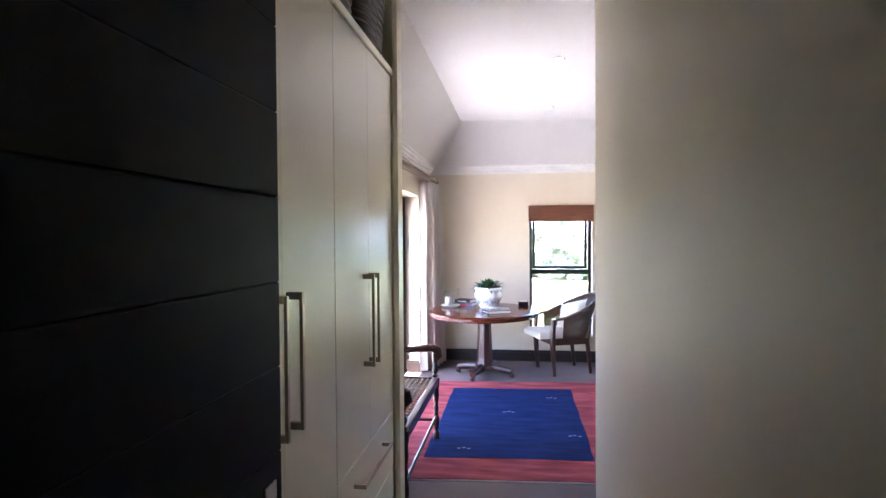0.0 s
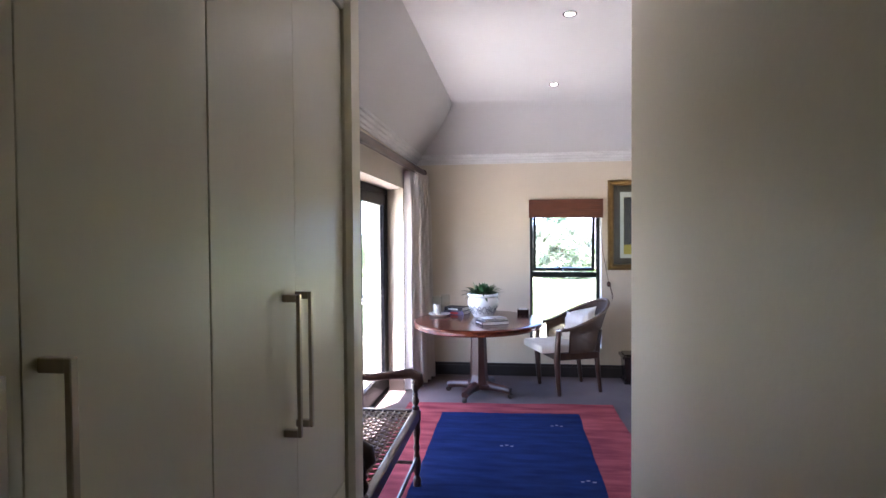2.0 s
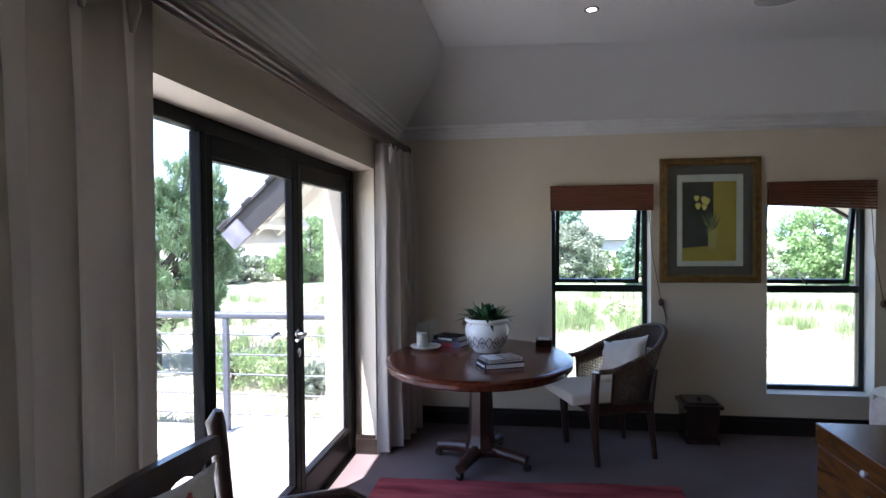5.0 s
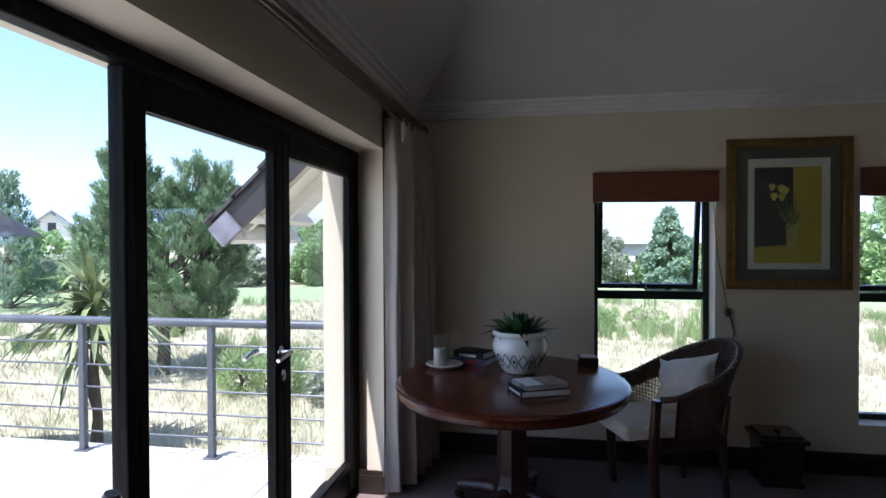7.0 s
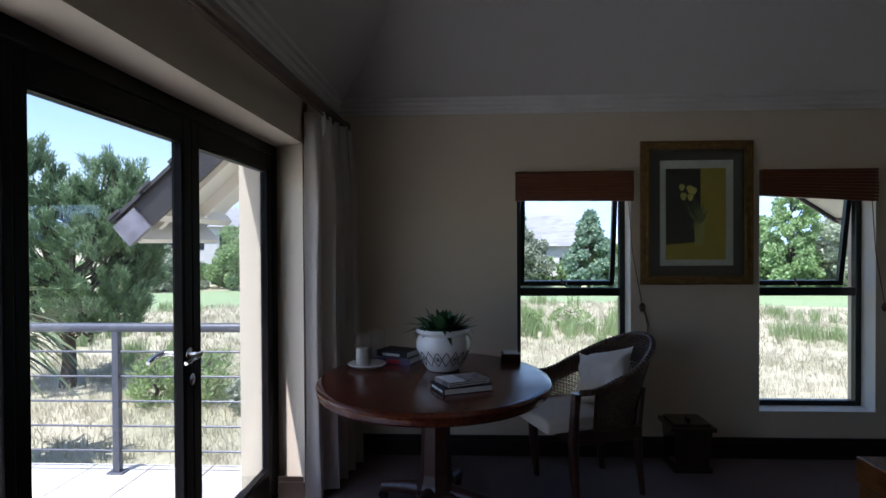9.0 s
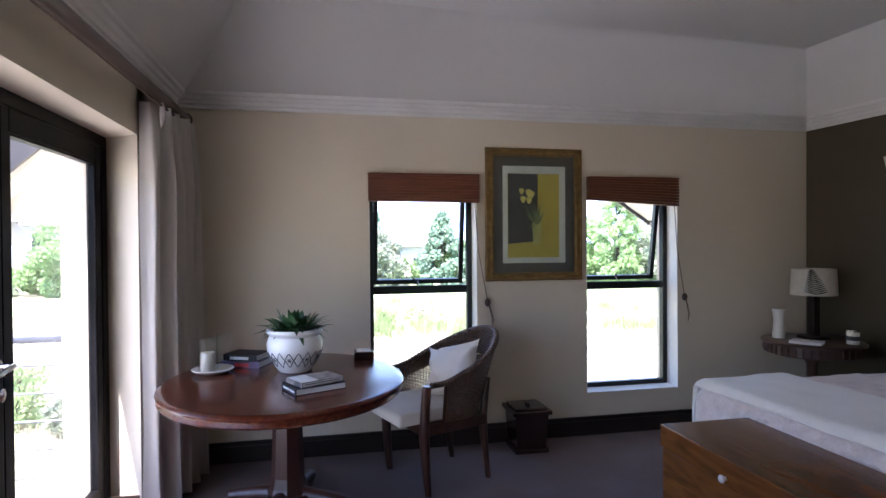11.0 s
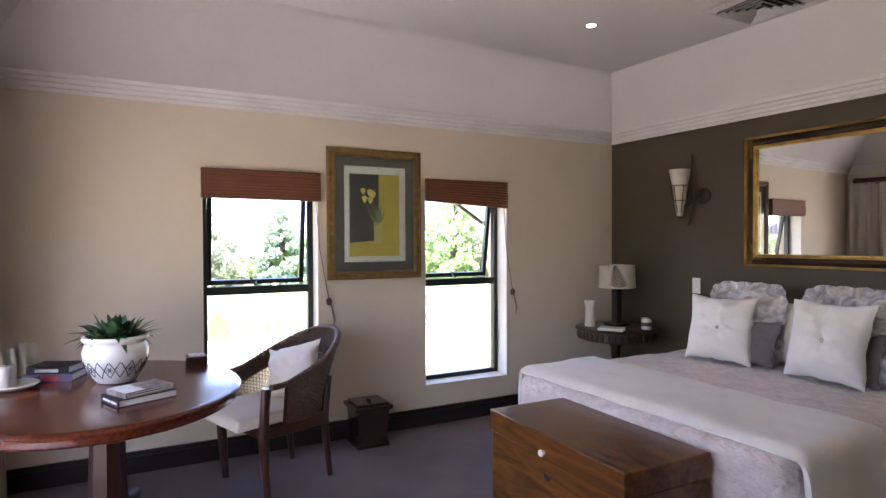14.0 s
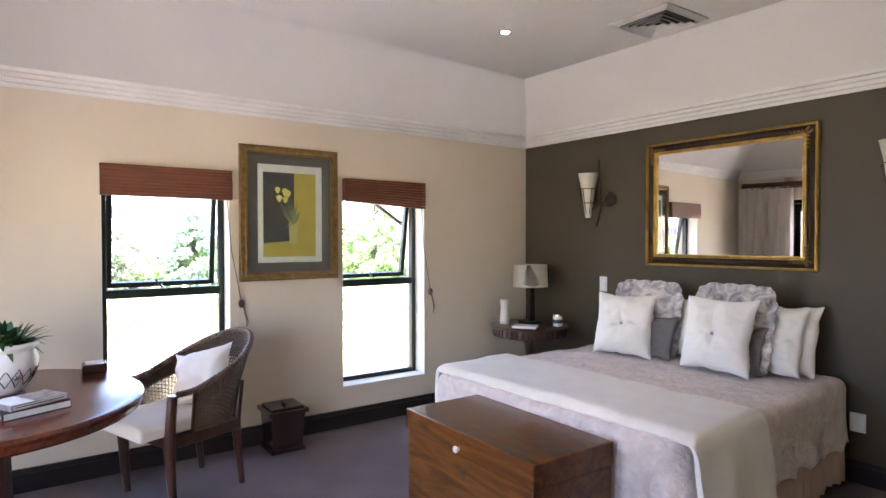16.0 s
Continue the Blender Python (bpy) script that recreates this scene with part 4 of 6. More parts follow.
# the cushion on it
def laid_print(bm, inside, lift):
    """The part of a cover's face that a printed shape covers, a hair above it."""
    out, made = bmesh.new(), {}
    bm.normal_update()
    for f in bm.faces:
        c = f.calc_center_median()
        if f.normal.z > 0.1 and inside(c.x, c.y):
            for v in f.verts:
                if v not in made:
                    made[v] = out.verts.new(v.co + v.normal * lift)
            out.faces.new([made[v] for v in f.verts])
    return out


def rose_shape(x, y):
    dx, dy = x - 0.065, y - 0.065
    a = math.atan2(dy, dx)
    return math.hypot(dx, dy) < 0.072 * (1 + 0.20 * math.sin(5 * a + 0.6) + 0.13 * math.sin(11 * a)) and math.sin(dx * 150 + 3 * math.sin(dy * 90)) < 0.93


def leaf_shape(x, y):
    for x0_, y0_, x1_, y1_, w_ in ((-0.14, 0.06, -0.03, 0.10, 0.016), (-0.16, -0.02, -0.05, 0.04, 0.018), (-0.15, -0.12, -0.06, -0.01, 0.014), (-0.02, -0.14, 0.00, -0.03, 0.010), (-0.10, -0.15, -0.02, -0.10, 0.013)):
        dx, dy = x1_ - x0_, y1_ - y0_
        ln = math.hypot(dx, dy)
        t = ((x - x0_) * dx + (y - y0_) * dy) / ln ** 2
        off = abs((x - x0_) * dy - (y - y0_) * dx) / ln
        if 0 < t < 1 and off < w_ * math.sin(math.pi * t):
            return True
    return False


def bar_shape(x, y):
    return 0.0 < x < 0.11 and (-0.108 < y < -0.096 or -0.128 < y < -0.120)


e1_ = Vector((0.24, 0.97, 0.0)).normalized()
up_ = Vector((0, 0, 1))
cm = Matrix((e1_, up_, e1_.cross(up_))).transposed().to_4x4() @ pose(0, 0, 0, -11, 0, 0) @ pose(0, 0, 0, 0, 0, -7)
cm = Matrix.Translation(Vector((-0.53, 3.92, 0.915)) - cm @ Vector((0.205, 0.205, 0))) @ cm
fc = thing("scatter_cushion", (-0.50, 3.74, SZ), "white square cushion printed with a red rose, on the settee", "cushion")
cv = cushion(0.41, 0.41, 0.13, 64, 64, 0, 0.006, 4, 0.30)
part("rose_print", turn(laid_print(cv, rose_shape, 0.0012), cm), ROSE, fc, "printed red rose")
part("leaf_print", turn(laid_print(cv, leaf_shape, 0.0012), cm), LEAFPRINT, fc, "printed brown leaves")
part("printed_bars", turn(laid_print(cv, bar_shape, 0.0012), cm), LEAFPRINT, fc, "faint bars of printed writing")
part("cover", turn(cv, cm), FABRIC, fc, "", True)

# ---- pedestal table ----
TX, TY, TZ = -0.018, 6.20, 0.73
RX, RY = 0.59, 0.68
tb = thing("pedestal_table", (TX, TY, 0), "oval mahogany pedestal table on casters", "table")
part("tabletop", lathe(bmesh.new(), [(0, 0.0), (0.94, 0.0), (0.985, -0.002), (1.0, -0.010), (0.995, -0.020), (0.985, -0.024), (0.985, -0.034), (0.992, -0.044), (0.98, -0.054), (0.95, -0.058), (0, -0.058)], 72, (TX, TY, TZ), RX, RY), MAHOG, tb, "polished oval top with a moulded edge", True)
BYO = TY + 0.10
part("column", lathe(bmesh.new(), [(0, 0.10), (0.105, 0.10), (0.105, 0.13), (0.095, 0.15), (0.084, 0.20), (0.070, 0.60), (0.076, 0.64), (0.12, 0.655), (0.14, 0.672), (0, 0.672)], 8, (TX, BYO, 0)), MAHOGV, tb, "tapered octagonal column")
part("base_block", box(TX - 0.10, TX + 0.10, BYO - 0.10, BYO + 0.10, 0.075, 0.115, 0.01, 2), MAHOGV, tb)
for a in (-110, -20, 70, 160):
    c, s = math.cos(radians(a)), math.sin(radians(a))
    bm = tube(bmesh.new(), [(TX + c * 0.06, BYO + s * 0.06, 0.10), (TX + c * 0.17, BYO + s * 0.17, 0.092), (TX + c * 0.26, BYO + s * 0.26, 0.082), (TX + c * 0.315, BYO + s * 0.315, 0.072)], [0.050, 0.040, 0.036, 0.034], 10)
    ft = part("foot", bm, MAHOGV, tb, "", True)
    part("caster", turn(lathe(bmesh.new(), [(0, -0.016), (0.022, -0.016), (0.026, -0.008), (0.026, 0.008), (0.022, 0.016), (0, 0.016)], 16), Matrix.Translation((TX + c * 0.318, BYO + s * 0.318, 0.027)) @ pose(0, 0, 0, 0, 0, a) @ pose(0, 0, 0, 90, 0, 0)), IRON, ft, "", True)

# potted plant
pl = thing("potted_plant", (0.02, 6.36, TZ), "green leafy plant in a white patterned ceramic pot on the table", "potted plant")
PP = (0.02, 6.36, TZ)
part("pot", lathe(bmesh.new(), [(r * 1.08, z * 1.18) for r, z in ((0, 0), (0.070, 0), (0.078, 0.006), (0.105, 0.045), (0.126, 0.090), (0.131, 0.125), (0.122, 0.150), (0.116, 0.160), (0.124, 0.168), (0.133, 0.178), (0.130, 0.190), (0.116, 0.190), (0.110, 0.178), (0.108, 0.150), (0, 0.150))], 44, PP), POT, pl, "white glazed pot", True)
part("soil", lathe(bmesh.new(), [(0, 0.198), (0.06, 0.196), (0.114, 0.186)], 20, PP), SOIL, pl)


def pot_r(z):
    zs = ((0.0, 0.078), (0.053, 0.1134), (0.106, 0.1361), (0.1475, 0.1415), (0.177, 0.1318))
    for (a, ra), (b, rb) in zip(zs, zs[1:]):
        if a <= z <= b:
            return ra + (rb - ra) * (z - a) / (b - a)
    return 0.12


for ph_ in (0.0, math.pi):
    bm = bmesh.new()
    pts = []
    for k in range(121):
        a = 2 * math.pi * k / 120
        tri = abs(((a * 9 + ph_) / math.pi) % 2 - 1)
        z = 0.034 + 0.082 * tri
        r = pot_r(z) + 0.0015
        pts.append((PP[0] + r * math.cos(a), PP[1] + r * math.sin(a), PP[2] + z))
    part("zigzag_line", tube(bm, pts, 0.0022, 4, False), POTLINE, pl, "dark painted lattice line")
for k in range(9):
    a = 2 * math.pi * (k + 0.5) / 9
    bm = bmesh.new()
    for q in range(3):
        b = q * math.pi / 3
        pts = []
        for s in (-0.014, 0, 0.014):
            z = 0.075 + s * math.sin(b)
            r = pot_r(z) + 0.0012
            aa = a + s * math.cos(b) / r
            pts.append((PP[0] + r * math.cos(aa), PP[1] + r * math.sin(aa), PP[2] + z))
        tube(bm, pts, 0.0022, 4)
    part("star_mark", bm, POTLINE, pl, "dark painted star")


def leaf_blade(bm, base, az, el, length, width, droop, n=6):
    prev = None
    for i in range(n + 1):
        t = i / n
        r = length * t
        x = base[0] + math.cos(az) * (r * math.cos(el))
        y = base[1] + math.sin(az) * (r * math.cos(el))
        z = base[2] + r * math.sin(el) - droop * t * t * length
        w = width * math.sin(math.pi * min(1, 0.12 + 0.88 * t)) ** 0.8 * 0.5 if t < 1 else 0.0005
        sx, sy = -math.sin(az) * w, math.cos(az) * w
        row = [bm.verts.new((x - sx, y - sy, z + w * 0.25)), bm.verts.new((x, y, z)), bm.verts.new((x + sx, y + sy, z + w * 0.25))]
        if prev:
            bm.faces.new((prev[0], prev[1], row[1], row[0]))
            bm.faces.new((prev[1], prev[2], row[2], row[1]))
        prev = row


rnd = random.Random(11)
for k in range(120):
    bm = bmesh.new()
    az = rnd.uniform(0, 2 * math.pi)
    r = rnd.uniform(0, 0.07)
    leaf_blade(bm, (PP[0] + r * math.cos(az), PP[1] + r * math.sin(az), PP[2] + 0.195), az + rnd.uniform(-0.5, 0.5), radians(rnd.uniform(25, 86)), rnd.uniform(0.12, 0.205), rnd.uniform(0.024, 0.037), rnd.uniform(0.15, 0.8))
    part("leaf", bm, LEAF, pl, "", True)


pl.scale = (1.03, 1.03, 1.0)


def book(x, y, z, w, d, h, rz, cover, label, pages=PAPER):
    m = pose(x, y, z, 0, 0, rz)
    b = thing("book", (x, y, z), label, "book", group="books")
    part("page_block", box(-w / 2 + 0.004, w / 2 - 0.003, -d / 2 + 0.004, d / 2 - 0.004, 0.003, h - 0.003, m=m), pages, b)
    bm = bmesh.new()
    bx(bm, -w / 2, w / 2, -d / 2, d / 2, 0.0, 0.003, m)
    bx(bm, -w / 2, w / 2, -d / 2, d / 2, h - 0.003, h, m)
    bx(bm, -w / 2, -w / 2 + 0.004, -d / 2, d / 2, 0.003, h - 0.003, m)
    part("cover", bm, cover, b)
    return b, m


b0, m0 = book(0.125, 5.94, TZ, 0.245, 0.170, 0.030, 24, BOOKDARK, "thick hardback book with a dark cover, lying flat on the table")
for ya, yb in ((-0.07, -0.02), (-0.01, 0.06)):
    part("spine_title", box(-0.1245, -0.1228, ya, yb, 0.011, 0.020, m=m0), PAPER, b0, "pale bar of lettering on the spine")
b1, m1 = book(0.130, 5.95, TZ + 0.030, 0.215, 0.150, 0.022, 30, BOOKPHOTO, "picture-covered paperback lying on a larger book")
part("cover_band", box(-0.105, -0.02, -0.073, 0.073, 0.0222, 0.0232, m=m1), PAPER, b1, "pale half of the cover")
part("page_line", box(-0.09, 0.09, -0.0755, -0.0735, 0.010, 0.0125, m=m1), BOOKDARK, b1, "dark line between the pages")
book(-0.25, 6.56, TZ, 0.155, 0.22, 0.035, 70, BOOKBLUE, "dark blue hardback book lying flat on the table")
b2, m2 = book(-0.25, 6.57, TZ + 0.035, 0.145, 0.20, 0.035, 66, BOOKDARK, "dark hardback book on top of a blue one")
part("spine_panel", box(-0.080, -0.0776, -0.05, 0.03, 0.006, 0.026, m=pose(-0.25, 6.56, TZ, 0, 0, 70)), BOOKRED, bpy.data.objects["book.002"], "red panel on the spine")
part("spine_title", box(-0.087, -0.085, -0.06, 0.05, 0.01, 0.025, m=m2), PAPER, b2, "pale bar on the spine")

# hurricane candle on its dish
cd = thing("candle_holder", (-0.40, 6.40, TZ), "pillar candles and glass cylinders on a pale round dish", "candle holder")
part("dish", lathe(bmesh.new(), [(0, 0.0), (0.06, 0.0), (0.088, 0.010), (0.106, 0.022), (0.102, 0.026), (0.08, 0.016), (0, 0.012)], 36, (-0.40, 6.40, TZ)), CERAMIC, cd, "pale ceramic dish", True)
part("candle", lathe(bmesh.new(), [(0, 0.012), (0.036, 0.012), (0.036, 0.105), (0.031, 0.112), (0, 0.107)], 24, (-0.42, 6.38, TZ)), WAX, cd, "white pillar candle", True)
part("wick", tube(bmesh.new(), [(-0.42, 6.38, TZ + 0.106), (-0.418, 6.38, TZ + 0.123)], 0.0015, 5), BLACK, cd)
for gx, gy, gr, gh in ((-0.42, 6.38, 0.050, 0.185), (-0.345, 6.44, 0.044, 0.20)):
    g_ = part("glass_cylinder", lathe(bmesh.new(), [(gr, 0.014), (gr, gh), (gr - 0.003, gh), (gr - 0.003, 0.016)], 32, (gx, gy, TZ)), CLEAR, cd, "clear glass cylinder", True)
    g_.visible_shadow = False
bc = thing("trinket_box", (0.40, 6.60, TZ), "small dark wooden box with white cards on the table", "box")
part("box_body", box(0.345, 0.455, 6.55, 6.65, TZ, TZ + 0.045, 0.003, 1, m=None), DARKBIN, bc)
part("cards", box(0.36, 0.44, 6.565, 6.635, TZ + 0.045, TZ + 0.052), PAPER, bc, "white cards")

# ---- wicker armchair ----
WC = thing("wicker_armchair", (0.825, 6.62, 0.0), "brown wicker tub armchair with a white seat cushion", "armchair", rz=20.5)
# local frame: -x is the front
for x, y in ((-0.20, -0.235), (-0.20, 0.235)):
    part("leg", tube(bmesh.new(), [(x + 0.012, y, 0.0), (x - 0.002, y, 0.15), (x - 0.012, y, 0.34), (x - 0.008, y * 1.03, 0.48), (x, y * 1.06, 0.615)], [0.020, 0.024, 0.030, 0.026, 0.026], 10), DARKWOOD, WC, "square dark wooden front leg", True, False)
for x, y in ((0.22, -0.20), (0.22, 0.20)):
    part("leg", tube(bmesh.new(), [(x + 0.03, y, 0.0), (x + 0.005, y, 0.2), (x - 0.01, y, 0.36), (x + 0.03, y, 0.60)], [0.018, 0.022, 0.026, 0.016], 10), DARKWOOD, WC, "", True, False)
for y in (-0.225, 0.225):
    part("seat_rail", box(-0.20, 0.22, y - 0.014, y + 0.014, 0.33, 0.395, 0.005, 1), DARKWOOD, WC, "", False, False)
for x in (-0.205, 0.215):
    part("seat_rail", box(x - 0.014, x + 0.014, -0.225, 0.225, 0.33, 0.395, 0.005, 1), DARKWOOD, WC, "", False, False)
part("seat_board", box(-0.20, 0.21, -0.22, 0.22, 0.385, 0.40), DARKWOOD, WC, "", False, False)


def shell(u, v):
    """The tub's side and back: u runs from one arm's front (-1) round to the other (1), v from seat to rim."""
    a = u * radians(128)
    rim = 0.620 + 0.235 * (0.5 + 0.5 * math.cos(min(1, abs(u) / 0.92) * math.pi)) ** 0.85
    z = 0.40 + (rim - 0.40) * v
    fl = 1 + 0.10 * v
    x = 0.02 + 0.235 * math.cos(a) * fl + (0.13 * v * max(0, math.cos(a)))
    if abs(u) > 0.70:
        x = 0.02 + 0.235 * math.cos(radians(128 * 0.70)) * fl - (abs(u) - 0.70) / 0.30 * 0.21
        y = math.copysign(0.25 * math.sin(radians(128 * 0.70)) * fl, u)
    else:
        y = 0.25 * math.sin(a) * (fl + 0.10 * v * max(0.0, 1 - (u / 0.70) ** 4))
    return Vector((x, y, z))


def soft_pad(x0, x1, hy, z0, z1):
    """A boxed seat pad with puffed faces and soft edges."""
    bm = box(x0, x1, -hy, hy, z0, z1, 0.026, 4)
    bmesh.ops.subdivide_edges(bm, edges=[e for e in bm.edges if e.calc_length() > 0.1], cuts=9, use_grid_fill=True)
    for v in bm.verts:
        u, w = (2 * v.co.x - x0 - x1) / (x1 - x0), v.co.y / hy
        k = max(0, 1 - u ** 4) * max(0, 1 - w ** 4)
        v.co.z += (0.014 * k + 0.006 * noise.noise(v.co * 9)) * (1 if v.co.z > (z0 + z1) / 2 else 0)
        v.co.x += 0.006 * noise.noise(v.co * 7 + Vector((5, 0, 0)))
        v.co.y += 0.006 * noise.noise(v.co * 7)
    return bm


NU = 58
for i in range(NU + 1):
    u = 0.86 * (-1 + 2 * i / NU)
    part("wicker_stake", tube(bmesh.new(), [shell(u, v / 5) for v in range(6)], 0.0042, 5), WICKER, WC, "", False, False)
levels = [0.0, 0.02, 0.04, 0.06] + [0.06 + 0.60 * k / 15 for k in range(1, 16)] + [0.66 + 0.34 * k / 16 for k in range(1, 17)]
for j, v in enumerate(levels):
    pts = []
    for i in range(2 * NU + 1):
        u = 0.86 * (-1 + i / NU)
        p0 = shell(u, v)
        nrm = Vector((math.cos(u * 2.2), math.sin(u * 2.2), 0))
        pts.append(p0 + nrm * (0.004 * (1 if (i // 2 + j) % 2 else -1) if i % 2 == 0 else 0))
    part("wicker_strand", tube(bmesh.new(), pts, 0.0047 if 3 < j < 19 else 0.0056, 5), WICKER, WC, "", False, False)
rim = [shell(-1 + 2 * i / 260, 1.0) for i in range(261)]
part("wrapped_rim", tube(bmesh.new(), rim, [0.0185 if i % 4 < 2 else 0.0155 for i in range(261)], 8), WICKER, WC, "thick rim wrapped in wicker", False, False)
for sy in (-1, 1):
    p0, p1 = shell(sy * 0.86, 0.0), shell(sy * 0.86, 1.0)
    part("side_upright", tube(bmesh.new(), [p0, (p0 + p1) / 2, p1], 0.011, 6), DARKWOOD, WC, "", True, False)
part("seat_cushion", soft_pad(-0.365, 0.13, 0.232, 0.400, 0.470), FABRIC, WC, "white cotton seat pad", True, False)
sc = thing("scatter_cushion", (0.93, 6.66, 0.50), "small white cushion leaning in the wicker chair", "cushion")
part("cover", turn(cushion(0.36, 0.36, 0.17, 30, 30, seed=9, pinch=0.0, wob=0.014, corner=0.30), pose(0.825, 6.62, 0, 0, 0, 20.5) @ Matrix.Translation((0.115, -0.015, 0.625)) @ pose(0, 0, 0, 0, 0, 22) @ pose(0, 0, 0, 0, -58, 0) @ pose(0, 0, 0, 0, 0, 16)), FABRIC, sc, "", True)

# ---- waste bin ----
wb = thing("waste_bin", (1.52, 6.93, 0.0), "dark wooden waste bin with a flat lid against the wall", "waste bin")
bm = bmesh.new()
lo = [bm.verts.new(p) for p in ((1.42, 6.83, 0.03), (1.62, 6.83, 0.03), (1.62, 7.03, 0.03), (1.42, 7.03, 0.03))]
hi = [bm.verts.new(p) for p in ((1.405, 6.815, 0.255), (1.635, 6.815, 0.255), (1.635, 7.045, 0.255), (1.405, 7.045, 0.255))]
bm.faces.new(lo[::-1])
bm.faces.new(hi)
for i in range(4):
    bm.faces.new((lo[i], lo[(i + 1) % 4], hi[(i + 1) % 4], hi[i]))
part("bin_body", bm, DARKBIN, wb)
part("plinth", box(1.405, 1.635, 6.815, 7.045, 0.0, 0.032, 0.006, 2), DARKBIN, wb)
part("rim", box(1.385, 1.655, 6.795, 7.065, 0.255, 0.285, 0.008, 2), DARKBIN, wb)
part("lid", box(1.41, 1.63, 6.82, 7.04, 0.285, 0.300, 0.006, 2), DARKBIN, wb)
part("lid_grip", box(1.513, 1.527, 6.885, 6.945, 0.298, 0.318, 0.004, 2), DARKBIN, wb, "small upright grip")

# ---- picture ----
pc = thing("framed_picture", (1.641, N, 1.60), "tulip print in a gold-brown frame on the wall", "picture")
px0, px1, pz0, pz1 = 1.283, 2.002, 1.131, 2.067


def rect_frame(x0, x1, z0, z1, w, y0, y1, steps=((0, 0.3), (0.10, 0.9), (0.20, 0.95), (0.26, 0.45), (0.62, 0.60), (0.72, 1.0), (0.86, 1.0), (0.92, 0.5), (1.0, 0.45))):
    """A moulded, mitred frame in the plane of a wall along x; y0 is the wall side, y1 the front."""
    bm = bmesh.new()
    prof = [(0, y0)] + [(w * a, y0 + (y1 - y0) * (0.4 + 0.6 * b)) for a, b in steps] + [(w, y0)]
    cs = [((x0, z0), (1, 1)), ((x1, z0), (-1, 1)), ((x1, z1), (-1, -1)), ((x0, z1), (1, -1))]
    rings = [[bm.verts.new((c[0] + d[0] * u, y, c[1] + d[1] * u)) for u, y in prof] for c, d in cs]
    for a in range(4):
        r0, r1 = rings[a], rings[(a + 1) % 4]
        for i in range(len(prof) - 1):
            bm.faces.new((r0[i], r1[i], r1[i + 1], r0[i + 1]))
    bmesh.ops.recalc_face_normals(bm, faces=bm.faces[:])
    return bm


part("frame", rect_frame(px0, px1, pz0, pz1, 0.058, N, N - 0.035), GOLDWOOD, pc, "gold-brown moulded frame")
part("mount", box(px0 + 0.05, px1 - 0.05, N - 0.012, N - 0.004, pz0 + 0.05, pz1 - 0.05), MATGREY, pc, "dark grey mount")
part("inner_mount", box(1.409, 1.876, N - 0.015, N - 0.0122, 1.256, 1.941), MATWHITE, pc, "off-white inner mount")
part("print", box(1.444, 1.828, N - 0.0165, N - 0.0152, 1.295, 1.888), ARTYEL, pc, "ochre yellow print")
bm = bmesh.new()
yy = N - 0.0168
bm.faces.new([bm.verts.new(p) for p in ((1.446, yy, 1.392), (1.636, yy, 1.408), (1.636, yy, 1.55), (1.667, yy, 1.56), (1.667, yy, 1.886), (1.446, yy, 1.886))])
part("dark_panel", bm, ARTDARK, pc, "charcoal panel of the print")
bm = bmesh.new()
bm.faces.new([bm.verts.new(p) for p in ((1.632, yy - 0.0004, 1.385), (1.686, yy - 0.0004, 1.385), (1.694, yy - 0.0004, 1.54), (1.626, yy - 0.0004, 1.54))])
part("painted_vase", bm, ARTVASE, pc)
for tx, tz, s in ((1.547, 1.764, 0.018), (1.600, 1.752, 0.022), (1.622, 1.742, 0.020), (1.558, 1.706, 0.020), (1.602, 1.700, 0.019)):
    bm = bmesh.new()
    bm.faces.new([bm.verts.new((tx + s * math.cos(a) * (1 + 0.25 * math.sin(3 * a)), yy - 0.0012 - s * 0.01, tz + 1.25 * s * math.sin(a))) for a in (2 * math.pi * k / 14 for k in range(14))])
    part("painted_tulip", bm, ARTTULIP, pc)
rnd = random.Random(5)
for k in range(11):
    bm = bmesh.new()
    x1_, z1_ = ((1.552, 1.70), (1.600, 1.69), (1.618, 1.73), (1.560, 1.68), (1.575, 1.62), (1.590, 1.50), (1.720, 1.63), (1.690, 1.68), (1.650, 1.67), (1.705, 1.58), (1.665, 1.64))[k]
    a = Vector((1.655, 0, 1.525))
    b = Vector((x1_, 0, z1_))
    d = (b - a).normalized()
    s = Vector((-d.z, 0, d.x)) * (0.0035 if k < 4 else 0.010)
    mid = (a + b) / 2
    bm.faces.new([bm.verts.new((p.x, yy - 0.0008 - k * 0.00002, p.z)) for p in (a, mid + s, b, mid - s)])
    part("painted_leaf", bm, ARTGREEN, pc)
g_ = part("picture_glass", box(px0 + 0.05, px1 - 0.05, N - 0.0225, N - 0.0205, pz0 + 0.05, pz1 - 0.05), GLASS, pc)
g_.visible_shadow = False

